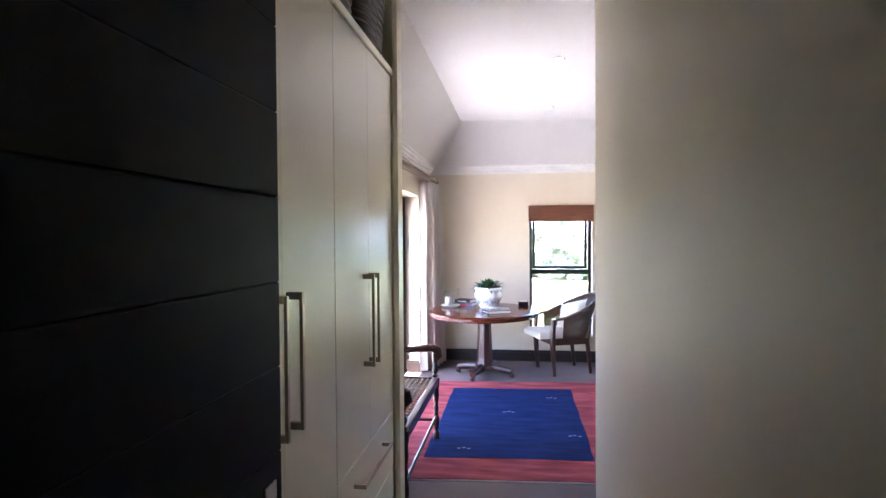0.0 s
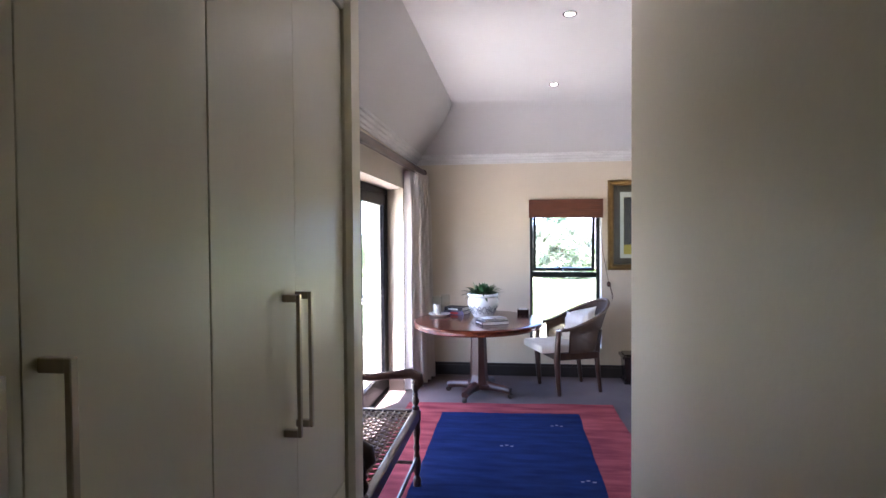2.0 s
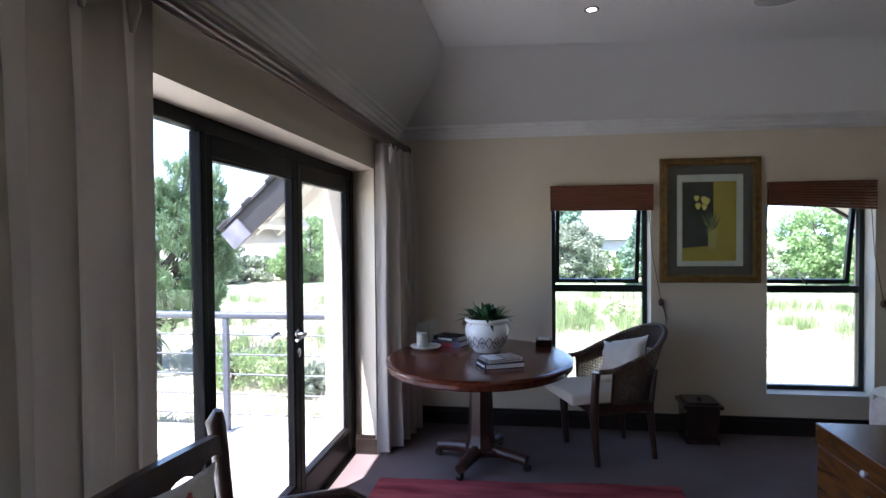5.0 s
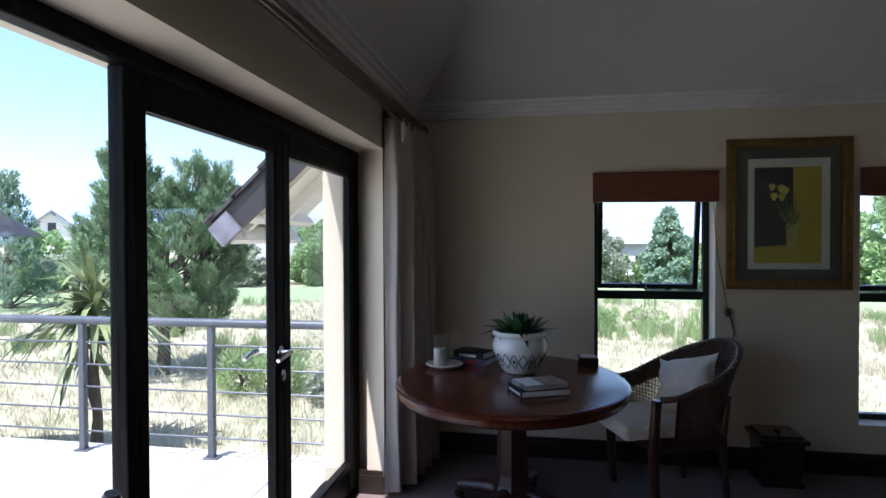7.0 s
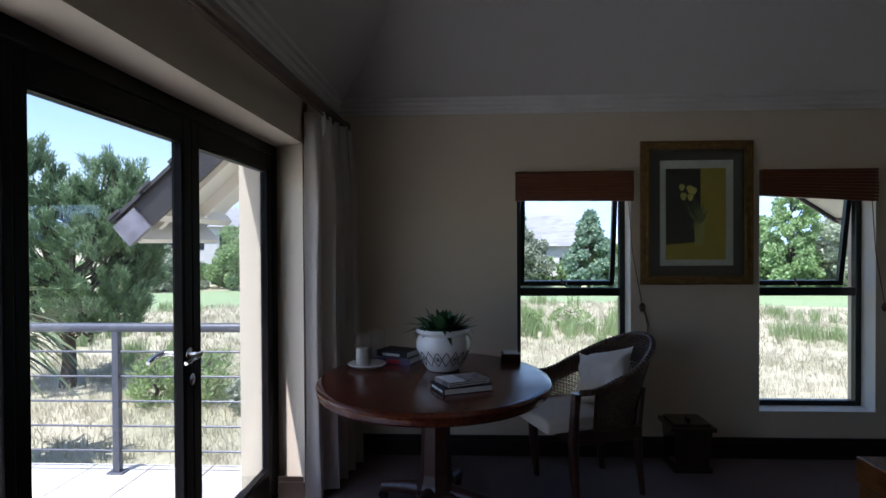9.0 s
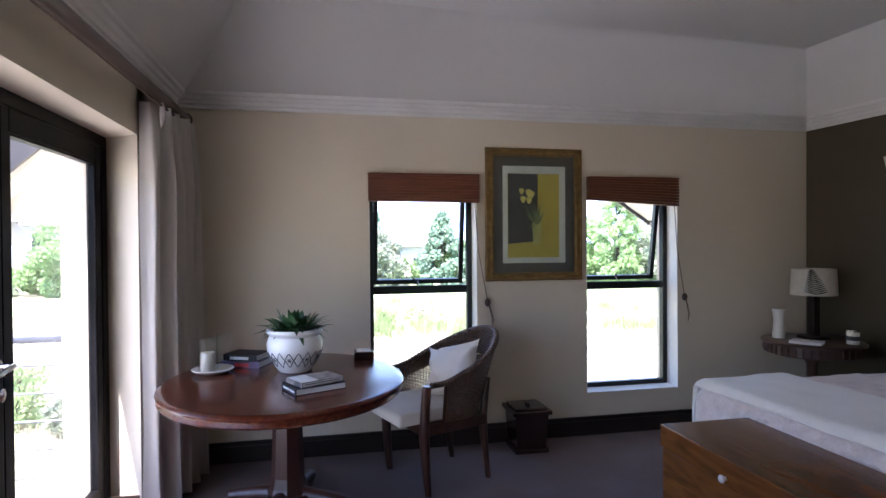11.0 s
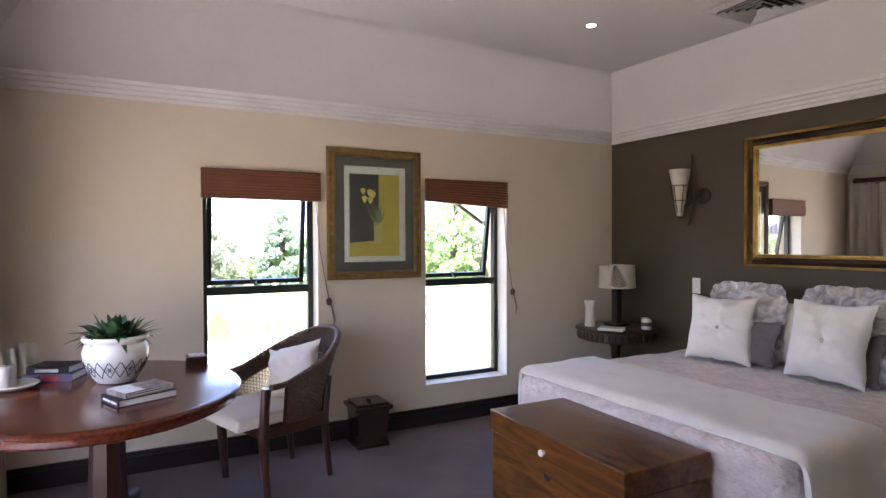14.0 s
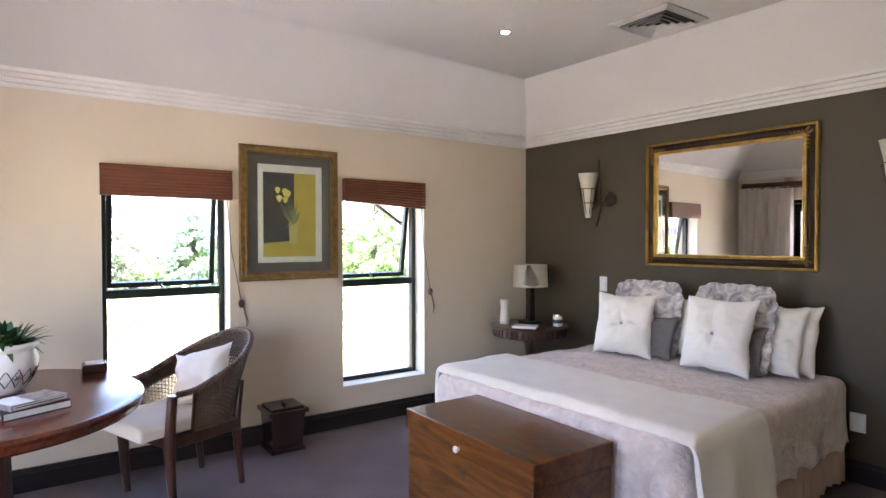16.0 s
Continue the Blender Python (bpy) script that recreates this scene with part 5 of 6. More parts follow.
# ---- chest at the foot of the bed ----
ch = thing("blanket_chest", (1.94, 5.15, 0.0), "polished brown wooden blanket chest at the foot of the bed", "chest")
c0, c1, d0, d1 = 1.70, 2.175, 4.685, 5.625
part("chest_body", box(c0 + 0.012, c1 - 0.004, d0 + 0.012, d1 - 0.012, 0.05, 0.445, 0.004, 1), CHESTWOOD, ch)
part("plinth", box(c0, c1, d0, d1, 0.0, 0.055, 0.006, 2), CHESTWOOD, ch)
part("lid", box(c0 + 0.004, c1, d0 + 0.004, d1 - 0.004, 0.449, 0.552, 0.008, 3), CHESTWOOD, ch, "thick polished lid")
part("knob", turn(lathe(bmesh.new(), [(0, 0), (0.009, 0), (0.008, 0.006), (0.015, 0.012), (0.016, 0.020), (0.010, 0.026), (0, 0.027)], 16), pose(c0 + 0.004, 5.17, 0.475, 0, -90, 0)), PORCELAIN, ch, "white porcelain knob", True)
part("keyhole_plate", box(c0 + 0.009, c0 + 0.0125, 5.135, 5.18, 0.355, 0.38, 0.001, 1), IRON, ch)
part("dovetail_edge", box(c0 + 0.0095, c0 + 0.013, d0 + 0.014, d0 + 0.018, 0.06, 0.44), DARKWOOD, ch)

# ---- bed ----
bed = thing("bed", (3.0, 5.18, 0.0), "double bed with a pale pink quilted bedspread", "bed")
BX0, BX1, BY0, BY1, BZ = 2.12, 3.90, 4.485, 6.15, 0.60
part("bed_base", box(BX0 + 0.10, BX1, BY0 + 0.10, BY1 - 0.10, 0.05, 0.34, 0.01, 1), PILLOWGREY, bed)
part("mattress", box(BX0 + 0.085, BX1, BY0 + 0.085, BY1 - 0.085, 0.34, BZ - 0.014, 0.05, 4), PILLOW, bed, "", True)


def drape(x0, x1, y0, y1, ztop, hang, hang_y1, r, amp, seed, step=0.03, flare=0.05, soft=0.05, hang_x=None, thick=0.008, hem=0.0):
    """A cover lying on the bed and hanging over its foot and sides, in soft folds; r rounds the corners in plan, soft the top edge."""
    bm = bmesh.new()
    hx = hang if hang_x is None else hang_x

    def axis(a, b):
        n = max(2, int((b - a) / step))
        return [a + (b - a) * i / n for i in range(n + 1)]

    xs, ys = axis(x0 - hx, x1), axis(y0 - hang, y1 + hang_y1)
    cy, hy = (y0 + y1) / 2, (y1 - y0) / 2
    grid = []
    for x in xs:
        row = []
        for y in ys:
            qx, qy = x0 + r - x, abs(y - cy) - (hy - r)
            ax, ay = max(qx, 0.0), max(qy, 0.0)
            d = math.hypot(ax, ay) + min(max(qx, qy), 0.0) - r      # distance outside the rounded edge
            ln = math.hypot(ax, ay)
            nx, ny = (-ax / ln, math.copysign(ay / ln, y - cy)) if ln > 1e-6 else (0.0, 0.0)
            n1 = noise.noise(Vector((x * 5, y * 5, seed)))
            n2 = noise.noise(Vector((x * 13, y * 13, seed)))
            along = y if abs(nx) > abs(ny) else x
            s = d + soft
            if s <= 0:
                out, drop = 0.0, 0.0
                px, py = x, y
            else:
                arc = soft * math.pi / 2
                if s < arc:
                    t = s / soft
                    out, drop = soft * math.sin(t), soft * (1 - math.cos(t))
                else:
                    out, drop = soft, soft + s - arc
                k = min(1.0, drop / 0.25)
                fold = amp * k * (math.sin(along * 19 + 3.5 * noise.noise(Vector((x * 1.5, y * 1.5, seed + 3)))) + n1)
                out += flare * drop + fold
                bx_, by_ = x - nx * s, y - ny * s
                px, py = bx_ + nx * out, by_ + ny * out
            pz = ztop + 0.010 * n1 + 0.004 * n2 - drop
            if hem and (x == xs[0] or y in (ys[0], ys[-1])):
                pz += hem * abs(math.sin(along * 16))
            row.append(bm.verts.new((px, py, max(0.03, pz))))
        grid.append(row)
    for a, b in zip(grid, grid[1:]):
        for i in range(len(ys) - 1):
            bm.faces.new((a[i], b[i], b[i + 1], a[i + 1]))
    thicken(bm, thick)
    return bm


BEDTURN = Matrix.Translation((E, 5.28, 0)) @ pose(0, 0, 0, 0, 0, 2.4) @ Matrix.Translation((-E + 0.06, -5.28, 0))
part("bedspread", drape(BX0, BX1, BY0, BY1, BZ, 0.36, 0.36, 0.16, 0.014, 1, hang_x=0.42, hem=0.03), QUILT, bed, "pale pink quilted bedspread", True)
bm = bmesh.new()
nn = 150
for z, s in ((0.36, 0.6), (0.20, 1.0), (0.02, 1.25)):
    for i in range(nn + 1):
        x = BX0 + 0.1 + (BX1 - BX0 - 0.1) * i / nn
        bm.verts.new((x, BY0 + 0.02 - 0.014 * s * math.sin(i * 0.95) - 0.01 * s * math.sin(i * 0.23), z))
bm.verts.ensure_lookup_table()
for r_ in range(2):
    for i in range(nn):
        a = r_ * (nn + 1) + i
        bm.faces.new([bm.verts[j] for j in (a, a + 1, a + nn + 2, a + nn + 1)])
thicken(bm, 0.004)
part("valance", bm, VALANCE, bed, "gathered pink valance", True)
th = thing("throw_blanket", (2.5, 5.1, BZ), "cream fleece throw folded across the foot of the bed", "blanket")
part("blanket", drape(BX0 + 0.040, BX0 + 0.64, BY0 - 0.052, BY1 + 0.012, BZ + 0.038, 0.52, 0.26, 0.05, 0.014, 7, hang_x=0.005, soft=0.06, thick=0.022, flare=0.09), THROW, th, "", True)


def pillow(name, y, x, w, h, t, lean, material, label, seed, pinch=0.0, rz=0.0, frill=0.0, button=False):
    """A pillow standing on the bed, leaning back to the wall."""
    o = thing(name, (x, y, BZ), label, "pillow" if name == "bed_pillow" else "cushion", group="pillows on the bed")
    m = Matrix.Translation((x, y, BZ + 0.012 + h / 2 * math.sin(radians(lean)))) @ pose(0, 0, 0, 0, 0, rz) @ pose(0, 0, 0, 0, 0, -90) @ pose(0, 0, 0, lean, 0, 0)
    part("cover", turn(cushion(w, h, t, 40, 40, pinch, 0.012, seed, 0.16), m), material, o, "", True)
    if frill:
        bm = bmesh.new()
        n = 120
        ring = []
        for i in range(n):
            a = 2 * math.pi * i / n
            c, s = math.cos(a), math.sin(a)
            q = (abs(c) ** 6 + abs(s) ** 6) ** (1 / 6)
            k = 1 + frill * (0.5 + 0.5 * math.sin(a * 16))
            ring.append((bm.verts.new(m @ Vector((w / 2 * 0.80 * c / q, h / 2 * 0.80 * s / q, 0.006))), bm.verts.new(m @ Vector((w / 2 * (0.98 + k * 0.10) * c / q, h / 2 * (0.98 + k * 0.10) * s / q, 0.012 * math.sin(i * 1.7))))))
        for i in range(n):
            a, b = ring[i], ring[(i + 1) % n]
            bm.faces.new((a[0], b[0], b[1], a[1]))
        thicken(bm, 0.006)
        part("scalloped_edge", bm, material, o, "", True)
    if button:
        part("button", turn(lathe(bmesh.new(), [(0, 0), (0.012, 0.0), (0.013, 0.004), (0.008, 0.009), (0, 0.010)], 14), m @ Matrix.Translation((0, 0, t / 2 - pinch * 0.95))), CHROME, o, "round shiny button", True)


pillow("bed_pillow", 4.79, 3.78, 0.42, 0.42, 0.16, 74, PILLOW, "plain white pillow propped against the wall", 1)
pillow("bed_pillow", 4.815, 3.69, 0.38, 0.42, 0.15, 70, PILLOW, "plain white pillow in front of another", 2)
pillow("bed_pillow", 5.36, 3.74, 0.60, 0.42, 0.16, 72, PILLOW, "plain white pillow propped against the wall", 3)
pillow("scatter_cushion", 5.62, 3.62, 0.46, 0.50, 0.13, 76, PILLOWPAT, "grey and white patterned cushion with a scalloped edge", 5, 0, 6, 0.35)
pillow("scatter_cushion", 5.02, 3.62, 0.48, 0.51, 0.13, 76, PILLOWPAT, "grey and white patterned cushion with a scalloped edge", 6, 0, -4, 0.35)
pillow("scatter_cushion", 5.54, 3.54, 0.38, 0.30, 0.10, 70, PILLOWGREY, "dark grey linen cushion", 11)
pillow("scatter_cushion", 4.97, 3.54, 0.38, 0.30, 0.10, 70, PILLOWGREY, "dark grey linen cushion", 12)
pillow("scatter_cushion", 5.68, 3.46, 0.42, 0.44, 0.19, 74, PILLOW, "white square cushion with a shiny centre button", 7, 0.045, 14, 0, True)
pillow("scatter_cushion", 5.02, 3.46, 0.45, 0.46, 0.20, 76, PILLOW, "white square cushion with a shiny centre button", 8, 0.045, -4, 0, True)

for _o in [o for o in scene.objects if o.parent is None and (o.name == "bed" or o.name == "throw_blanket" or o.get("group") == "pillows on the bed")]:
    _o.matrix_basis = BEDTURN @ _o.matrix_basis

# ---- wall mirror ----
mi = thing("wall_mirror", (E, 5.19, 1.67), "large mirror in a dark and gilded frame above the bed", "mirror")
_m = Matrix(((0, 1, 0, E - N), (-1, 0, 0, 0), (0, 0, 1, 0), (0, 0, 0, 1)))   # a wall along x turned to the east wall
y0_, y1_, z0_, z1_ = 4.652, 5.815, 1.218, 2.126


def east(bm):
    return turn(turn(bm, _m), SKEW)


part("outer_moulding", east(rect_frame(-y1_, -y0_, z0_, z1_, 0.016, N, N - 0.036)), GOLD, mi, "gilded outer moulding")
part("dark_band", east(rect_frame(-y1_ + 0.015, -y0_ - 0.015, z0_ + 0.015, z1_ - 0.015, 0.050, N, N - 0.036, ((0, 0.2), (0.5, 1.0), (1.0, 0.3)))), FRAMEDARK, mi, "dark painted band")
part("inner_moulding", east(rect_frame(-y1_ + 0.063, -y0_ - 0.063, z0_ + 0.063, z1_ - 0.063, 0.025, N, N - 0.034)), GOLD, mi, "gilded inner moulding")
part("mirror_glass", turn(box(E - 0.014, E - 0.008, y0_ + 0.085, y1_ - 0.085, z0_ + 0.085, z1_ - 0.085), SKEW), MIRROR, mi)
for yc in (y0_ + 0.05, y1_ - 0.05):
    for zc in (z0_ + 0.05, z1_ - 0.05):
        bm = bmesh.new()
        sy, sz = (1 if yc < 5.2 else -1), (1 if zc < 1.6 else -1)
        for k in range(5):
            for dy_, dz_ in ((1, 0), (0, 1)):
                o_ = 0.024 * k - 0.02
                q0 = Vector((E - 0.036, yc + sy * o_ * dy_, zc + sz * o_ * dz_))
                tube(bm, [q0, q0 + Vector((-0.007, sy * (0.016 * dy_ + 0.012 * dz_), sz * (0.016 * dz_ + 0.012 * dy_))), q0 + Vector((0.0, sy * (0.034 * dy_ - 0.006 * dz_), sz * (0.034 * dz_ - 0.006 * dy_)))], [0.010 - 0.001 * k, 0.009 - 0.001 * k, 0.002], 7)
        part("corner_ornament", turn(bm, SKEW), GOLDWOOD, mi, "gilded leaf ornament", True)


# ---- wall lamps ----
def sconce(y, side):
    s = thing("wall_lamp", (E, y, 1.74), "wrought iron wall lamp with a frosted glass cone shade", "wall lamp", group="wall lamps")
    part("back_plate", turn(lathe(bmesh.new(), [(0, 0), (0.058, 0), (0.060, 0.010), (0.046, 0.022), (0.030, 0.030), (0, 0.034)], 26), pose(E, y - side * 0.06, 1.74, 0, -90, 0)), IRON, s, "", True)
    cy = y + side * 0.085
    part("glass_shade", lathe(bmesh.new(), [(0.022, -0.31), (0.040, -0.20), (0.060, -0.05), (0.080, 0.045), (0.084, 0.050), (0.078, 0.046), (0.057, -0.05), (0.036, -0.20), (0.018, -0.305), (0.0, -0.305)], 26, (E - 0.10, cy, 1.90)), ALAB, s, "frosted white glass cone", True)
    part("stem", tube(bmesh.new(), [(E - 0.06, y + side * 0.01, 2.06), (E - 0.05, y + side * 0.018, 1.95), (E - 0.05, y, 1.80), (E - 0.05, y - side * 0.005, 1.68), (E - 0.06, y + side * 0.02, 1.57), (E - 0.05, y + side * 0.045, 1.52)], 0.008, 8), IRON, s, "", True)
    part("arm", tube(bmesh.new(), [(E - 0.03, y - side * 0.06, 1.74), (E - 0.07, y - side * 0.02, 1.70), (E - 0.09, cy - side * 0.03, 1.66), (E - 0.10, cy, 1.60)], 0.007, 8), IRON, s, "", True)
    for k in range(6):
        a = k * math.pi / 3
        part("cage_wire", tube(bmesh.new(), [(E - 0.10 + 0.012 * math.cos(a), cy + 0.012 * math.sin(a), 1.575), (E - 0.10 + 0.046 * math.cos(a), cy + 0.046 * math.sin(a), 1.70), (E - 0.10 + 0.072 * math.cos(a), cy + 0.072 * math.sin(a), 1.83)], 0.0035, 6), IRON, s)
    for rr, zz in ((0.072, 1.825), (0.05, 1.71)):
        part("cage_ring", tube(bmesh.new(), [(E - 0.10 + rr * math.cos(2 * math.pi * k / 24), cy + rr * math.sin(2 * math.pi * k / 24), zz) for k in range(25)], 0.0035, 6, False), IRON, s)


for _y in (6.215, 4.165):
    sconce(_y, 1)
for _o in [o for o in scene.objects if o.name.startswith("wall_lamp")]:
    _o.matrix_basis = SKEW @ _o.matrix_basis

sw = thing("light_switch", (E, 6.18, 1.055), "white light switch plate on the olive wall", "light switch")
part("plate", turn(box(E - 0.009, E, 6.185, 6.255, 0.99, 1.11, 0.003, 2), SKEW), SWITCH, sw)
part("rocker", turn(box(E - 0.014, E - 0.009, 6.205, 6.235, 1.025, 1.075, 0.002, 1), SKEW), SWITCH, sw)
so = thing("wall_socket", (E, 4.40, 0.38), "white wall socket above the skirting board", "socket")
part("plate", turn(box(E - 0.010, E, 4.405, 4.485, 0.295, 0.405, 0.003, 2), SKEW), SWITCH, so)
part("switch_rocker", turn(box(E - 0.014, E - 0.010, 4.42, 4.44, 0.37, 0.39, 0.001, 1), SKEW), SWITCH, so)

# ---- bedside table and what stands on it ----
NX, NY, NZ = 3.55, 6.66, 0.70
ns = thing("bedside_table", (NX, NY, 0), "small round dark wooden bedside table with a carved rim", "bedside table")
part("tabletop", lathe(bmesh.new(), [(0, 0), (0.315, 0), (0.325, -0.008), (0.322, -0.018), (0.30, -0.022), (0, -0.022)], 44, (NX, NY, NZ)), DARKWOOD, ns, "", True)
part("apron", lathe(bmesh.new(), [(0.295, -0.022), (0.295, -0.085), (0.285, -0.095), (0.275, -0.085), (0.275, -0.022)], 44, (NX, NY, NZ)), DARKWOOD, ns, "", True)
for k in range(40):
    a = 2 * math.pi * k / 40
    part("carved_flute", tube(bmesh.new(), [(NX + 0.297 * math.cos(a), NY + 0.297 * math.sin(a), NZ - 0.026), (NX + 0.302 * math.cos(a), NY + 0.302 * math.sin(a), NZ - 0.06), (NX + 0.296 * math.cos(a), NY + 0.296 * math.sin(a), NZ - 0.09)], [0.006, 0.012, 0.006], 6), DARKWOOD, ns)
part("column", lathe(bmesh.new(), [(0, 0.08), (0.06, 0.08), (0.05, 0.14), (0.028, 0.20), (0.045, 0.34), (0.03, 0.42), (0.04, 0.54), (0.09, 0.60), (0, 0.61)], 20, (NX, NY, 0)), DARKWOOD, ns, "", True)
for a in (30, 150, 270):
    c, s = math.cos(radians(a)), math.sin(radians(a))
    part("foot", tube(bmesh.new(), [(NX + c * 0.03, NY + s * 0.03, 0.14), (NX + c * 0.14, NY + s * 0.14, 0.09), (NX + c * 0.24, NY + s * 0.24, 0.022)], [0.028, 0.024, 0.022], 8), DARKWOOD, ns, "", True)
LX, LY = 3.60, 6.70
lp = thing("table_lamp", (LX, LY, NZ), "bedside lamp with a linen drum shade printed with a fern", "lamp")
part("lamp_base", box(LX - 0.075, LX + 0.075, LY - 0.075, LY + 0.075, NZ, NZ + 0.022, 0.004, 1), IRON, lp)
part("stem", box(LX - 0.028, LX + 0.028, LY - 0.028, LY + 0.028, NZ + 0.022, NZ + 0.34, 0.004, 1), IRON, lp)
part("shade", lathe(bmesh.new(), [(0.148, 0.0), (0.140, 0.185), (0.138, 0.185), (0.146, 0.002)], 44, (LX, LY, 1.015)), SHADE, lp, "cream linen drum shade", True)
bm = bmesh.new()
A0 = math.atan2(3.1 - LY, 0.16 - LX)
for k in range(13):
    for sgn in (1, -1):
        t = k / 12
        z = 1.03 + 0.155 * t
        ln = 0.062 * (1 - t) ** 0.7 + 0.010
        pts = []
        for u, wv in ((0.0, 0.004), (0.5, 0.006), (1.0, 0.001)):
            a = A0 + (sgn * ln * u + 0.015 - 0.03 * t) / 0.149
            r = 0.1498 - 0.008 * (z - 1.015) / 0.185
            pts.append((LX + r * math.cos(a), LY + r * math.sin(a), z + 0.018 * u))
        tube(bm, pts, [0.0040, 0.0058, 0.002], 4)
part("fern_print", bm, FERN, lp, "dark printed fern frond")
va = solid("vase", lathe(bmesh.new(), [(0, 0), (0.040, 0), (0.043, 0.02), (0.036, 0.09), (0.034, 0.14), (0.042, 0.195), (0.046, 0.21), (0.040, 0.208), (0.028, 0.14), (0, 0.13)], 28, (3.40, 6.80, NZ)), CERAMIC, "slim white ceramic vase on the bedside table", "vase", smooth=True)
book(3.40, 6.55, NZ, 0.13, 0.19, 0.018, 35, PAPER, "pale paperback book on the bedside table")
jar = thing("candle_jar", (3.68, 6.46, NZ), "small white candle jar with a label on the bedside table", "candle")
part("jar", lathe(bmesh.new(), [(0, 0), (0.036, 0), (0.038, 0.006), (0.038, 0.082), (0, 0.082)], 24, (3.68, 6.46, NZ)), CERAMIC, jar, "", True)
part("label_band", lathe(bmesh.new(), [(0.0385, 0.025), (0.0385, 0.055)], 24, (3.68, 6.46, NZ)), ARTDARK, jar, "dark printed band")
part("lid", lathe(bmesh.new(), [(0, 0.082), (0.040, 0.082), (0.040, 0.096), (0, 0.098)], 24, (3.68, 6.46, NZ)), CHROME, jar, "metal lid", True)

# ---- ceiling fittings ----
for x, y in ((0.664, 5.98), (0.656, 4.37), (2.74, 6.04), (2.74, 4.37)):
    dl = thing("downlight", (x, y, FLAT), "lit recessed downlight with a dark metal rim in the ceiling", "downlight", group="downlights")
    part("rim", lathe(bmesh.new(), [(0.027, -0.001), (0.031, -0.006), (0.041, -0.005), (0.042, -0.0005), (0.041, 0.0), (0.027, 0.0)], 28, (x, y, FLAT)), IRON, dl, "", True)
    part("bulb", lathe(bmesh.new(), [(0, -0.003), (0.026, -0.002), (0.026, -0.0005), (0, -0.0005)], 24, (x, y, FLAT)), BULB, dl, "lit bulb")
sp = thing("ceiling_speaker", (1.67, 5.96, FLAT), "round off-white loudspeaker grille in the ceiling", "loudspeaker")
part("rim", lathe(bmesh.new(), [(0.125, 0.0), (0.128, -0.010), (0.142, -0.008), (0.145, 0.0)], 40, (1.67, 5.96, FLAT)), WHITE_TRIM, sp, "", True)
part("grille", lathe(bmesh.new(), [(0, -0.006), (0.127, -0.006), (0.127, -0.001), (0, -0.001)], 40, (1.67, 5.96, FLAT)), SPEAKERC, sp)
VX0, VX1, VY0, VY1 = 3.19, 3.63, 5.12, 5.56
vt = thing("ceiling_vent", ((VX0 + VX1) / 2, (VY0 + VY1) / 2, FLAT), "square grey louvred air vent in the ceiling", "air vent")
vx, vy = (VX0 + VX1) / 2, (VY0 + VY1) / 2
# Black sheet standing in for the shaded hollow behind the louvres.
part("shade_sheet", box(VX0 + 0.03, VX1 - 0.03, VY0 + 0.03, VY1 - 0.03, FLAT - 0.004, FLAT - 0.001), BLACK, vt)


def square_ring(bm, r0, z0, r1, z1, t=0.003):
    ring = []
    for r, z in ((r0, z0), (r1, z1), (r1, z1 + t), (r0, z0 + t)):
        ring.append([bm.verts.new((vx + sx_ * r, vy + sy_ * r, z)) for sx_, sy_ in ((-1, -1), (1, -1), (1, 1), (-1, 1))])
    for a in range(4):
        for i in range(4):
            bm.faces.new((ring[a][i], ring[a][(i + 1) % 4], ring[(a + 1) % 4][(i + 1) % 4], ring[(a + 1) % 4][i]))
    bmesh.ops.recalc_face_normals(bm, faces=bm.faces[:])
    return bm


part("vent_frame", square_ring(bmesh.new(), 0.2175, FLAT - 0.006, 0.175, FLAT - 0.022, 0.005), VENTGREY, vt)
for k in range(4):
    r = 0.166 - k * 0.038
    part("slat", square_ring(bmesh.new(), r, FLAT - 0.034, max(0.004, r - 0.022), FLAT - 0.014, 0.002), VENTGREY, vt)

# ---- balcony ----
GZ = -2.8
DZ = -0.06
solid("balcony_floor", box(-5.6, WO, 1.2, 7.04, -0.40, DZ - 0.012), DECK, "pale concrete balcony slab", "balcony", kind="structure")
rail = thing("balcony_railing", (-3.3, 6.88, DZ), "charcoal steel balcony railing with thin horizontal bars", "railing")
part("handrail", tube(bmesh.new(), [(-5.5, 6.87, 0.878), (-1.16, 6.87, 0.878)], 0.030, 12), RAIL, rail, "", True)
for x in (-5.13, -4.12, -3.117, -2.11):
    p = part("post", box(x - 0.022, x + 0.022, 6.848, 6.892, DZ, 0.855, 0.003, 1), RAIL, rail)
    part("base_plate", box(x - 0.055, x + 0.055, 6.83, 6.91, DZ, DZ + 0.010, 0.002, 1), RAIL, p)
for k in range(5):
    z = 0.082 + k * 0.160
    part("bar", tube(bmesh.new(), [(-5.5, 6.87, z), (-1.16, 6.87, z)], 0.0075, 6), RAIL, rail)

# ---- own roof: the west slope beyond the balcony, with its barge board ----
roof = thing("roof_overhang", (-1.9, 7.7, 2.0), "steep dark tiled roof overhang with a cream boarded soffit", "roof", kind="structure")
ex, ez, slope = -2.13, 1.58, 0.90      # lower edge, and rise for each metre to the east
RY0, RY1 = 7.05, 8.30
L_ = 2.4


def on_slope(d, y, up):
    c = 1 / math.hypot(1, slope)
    return (ex + d * c - up * slope * c, y, ez + d * slope * c + up * c)


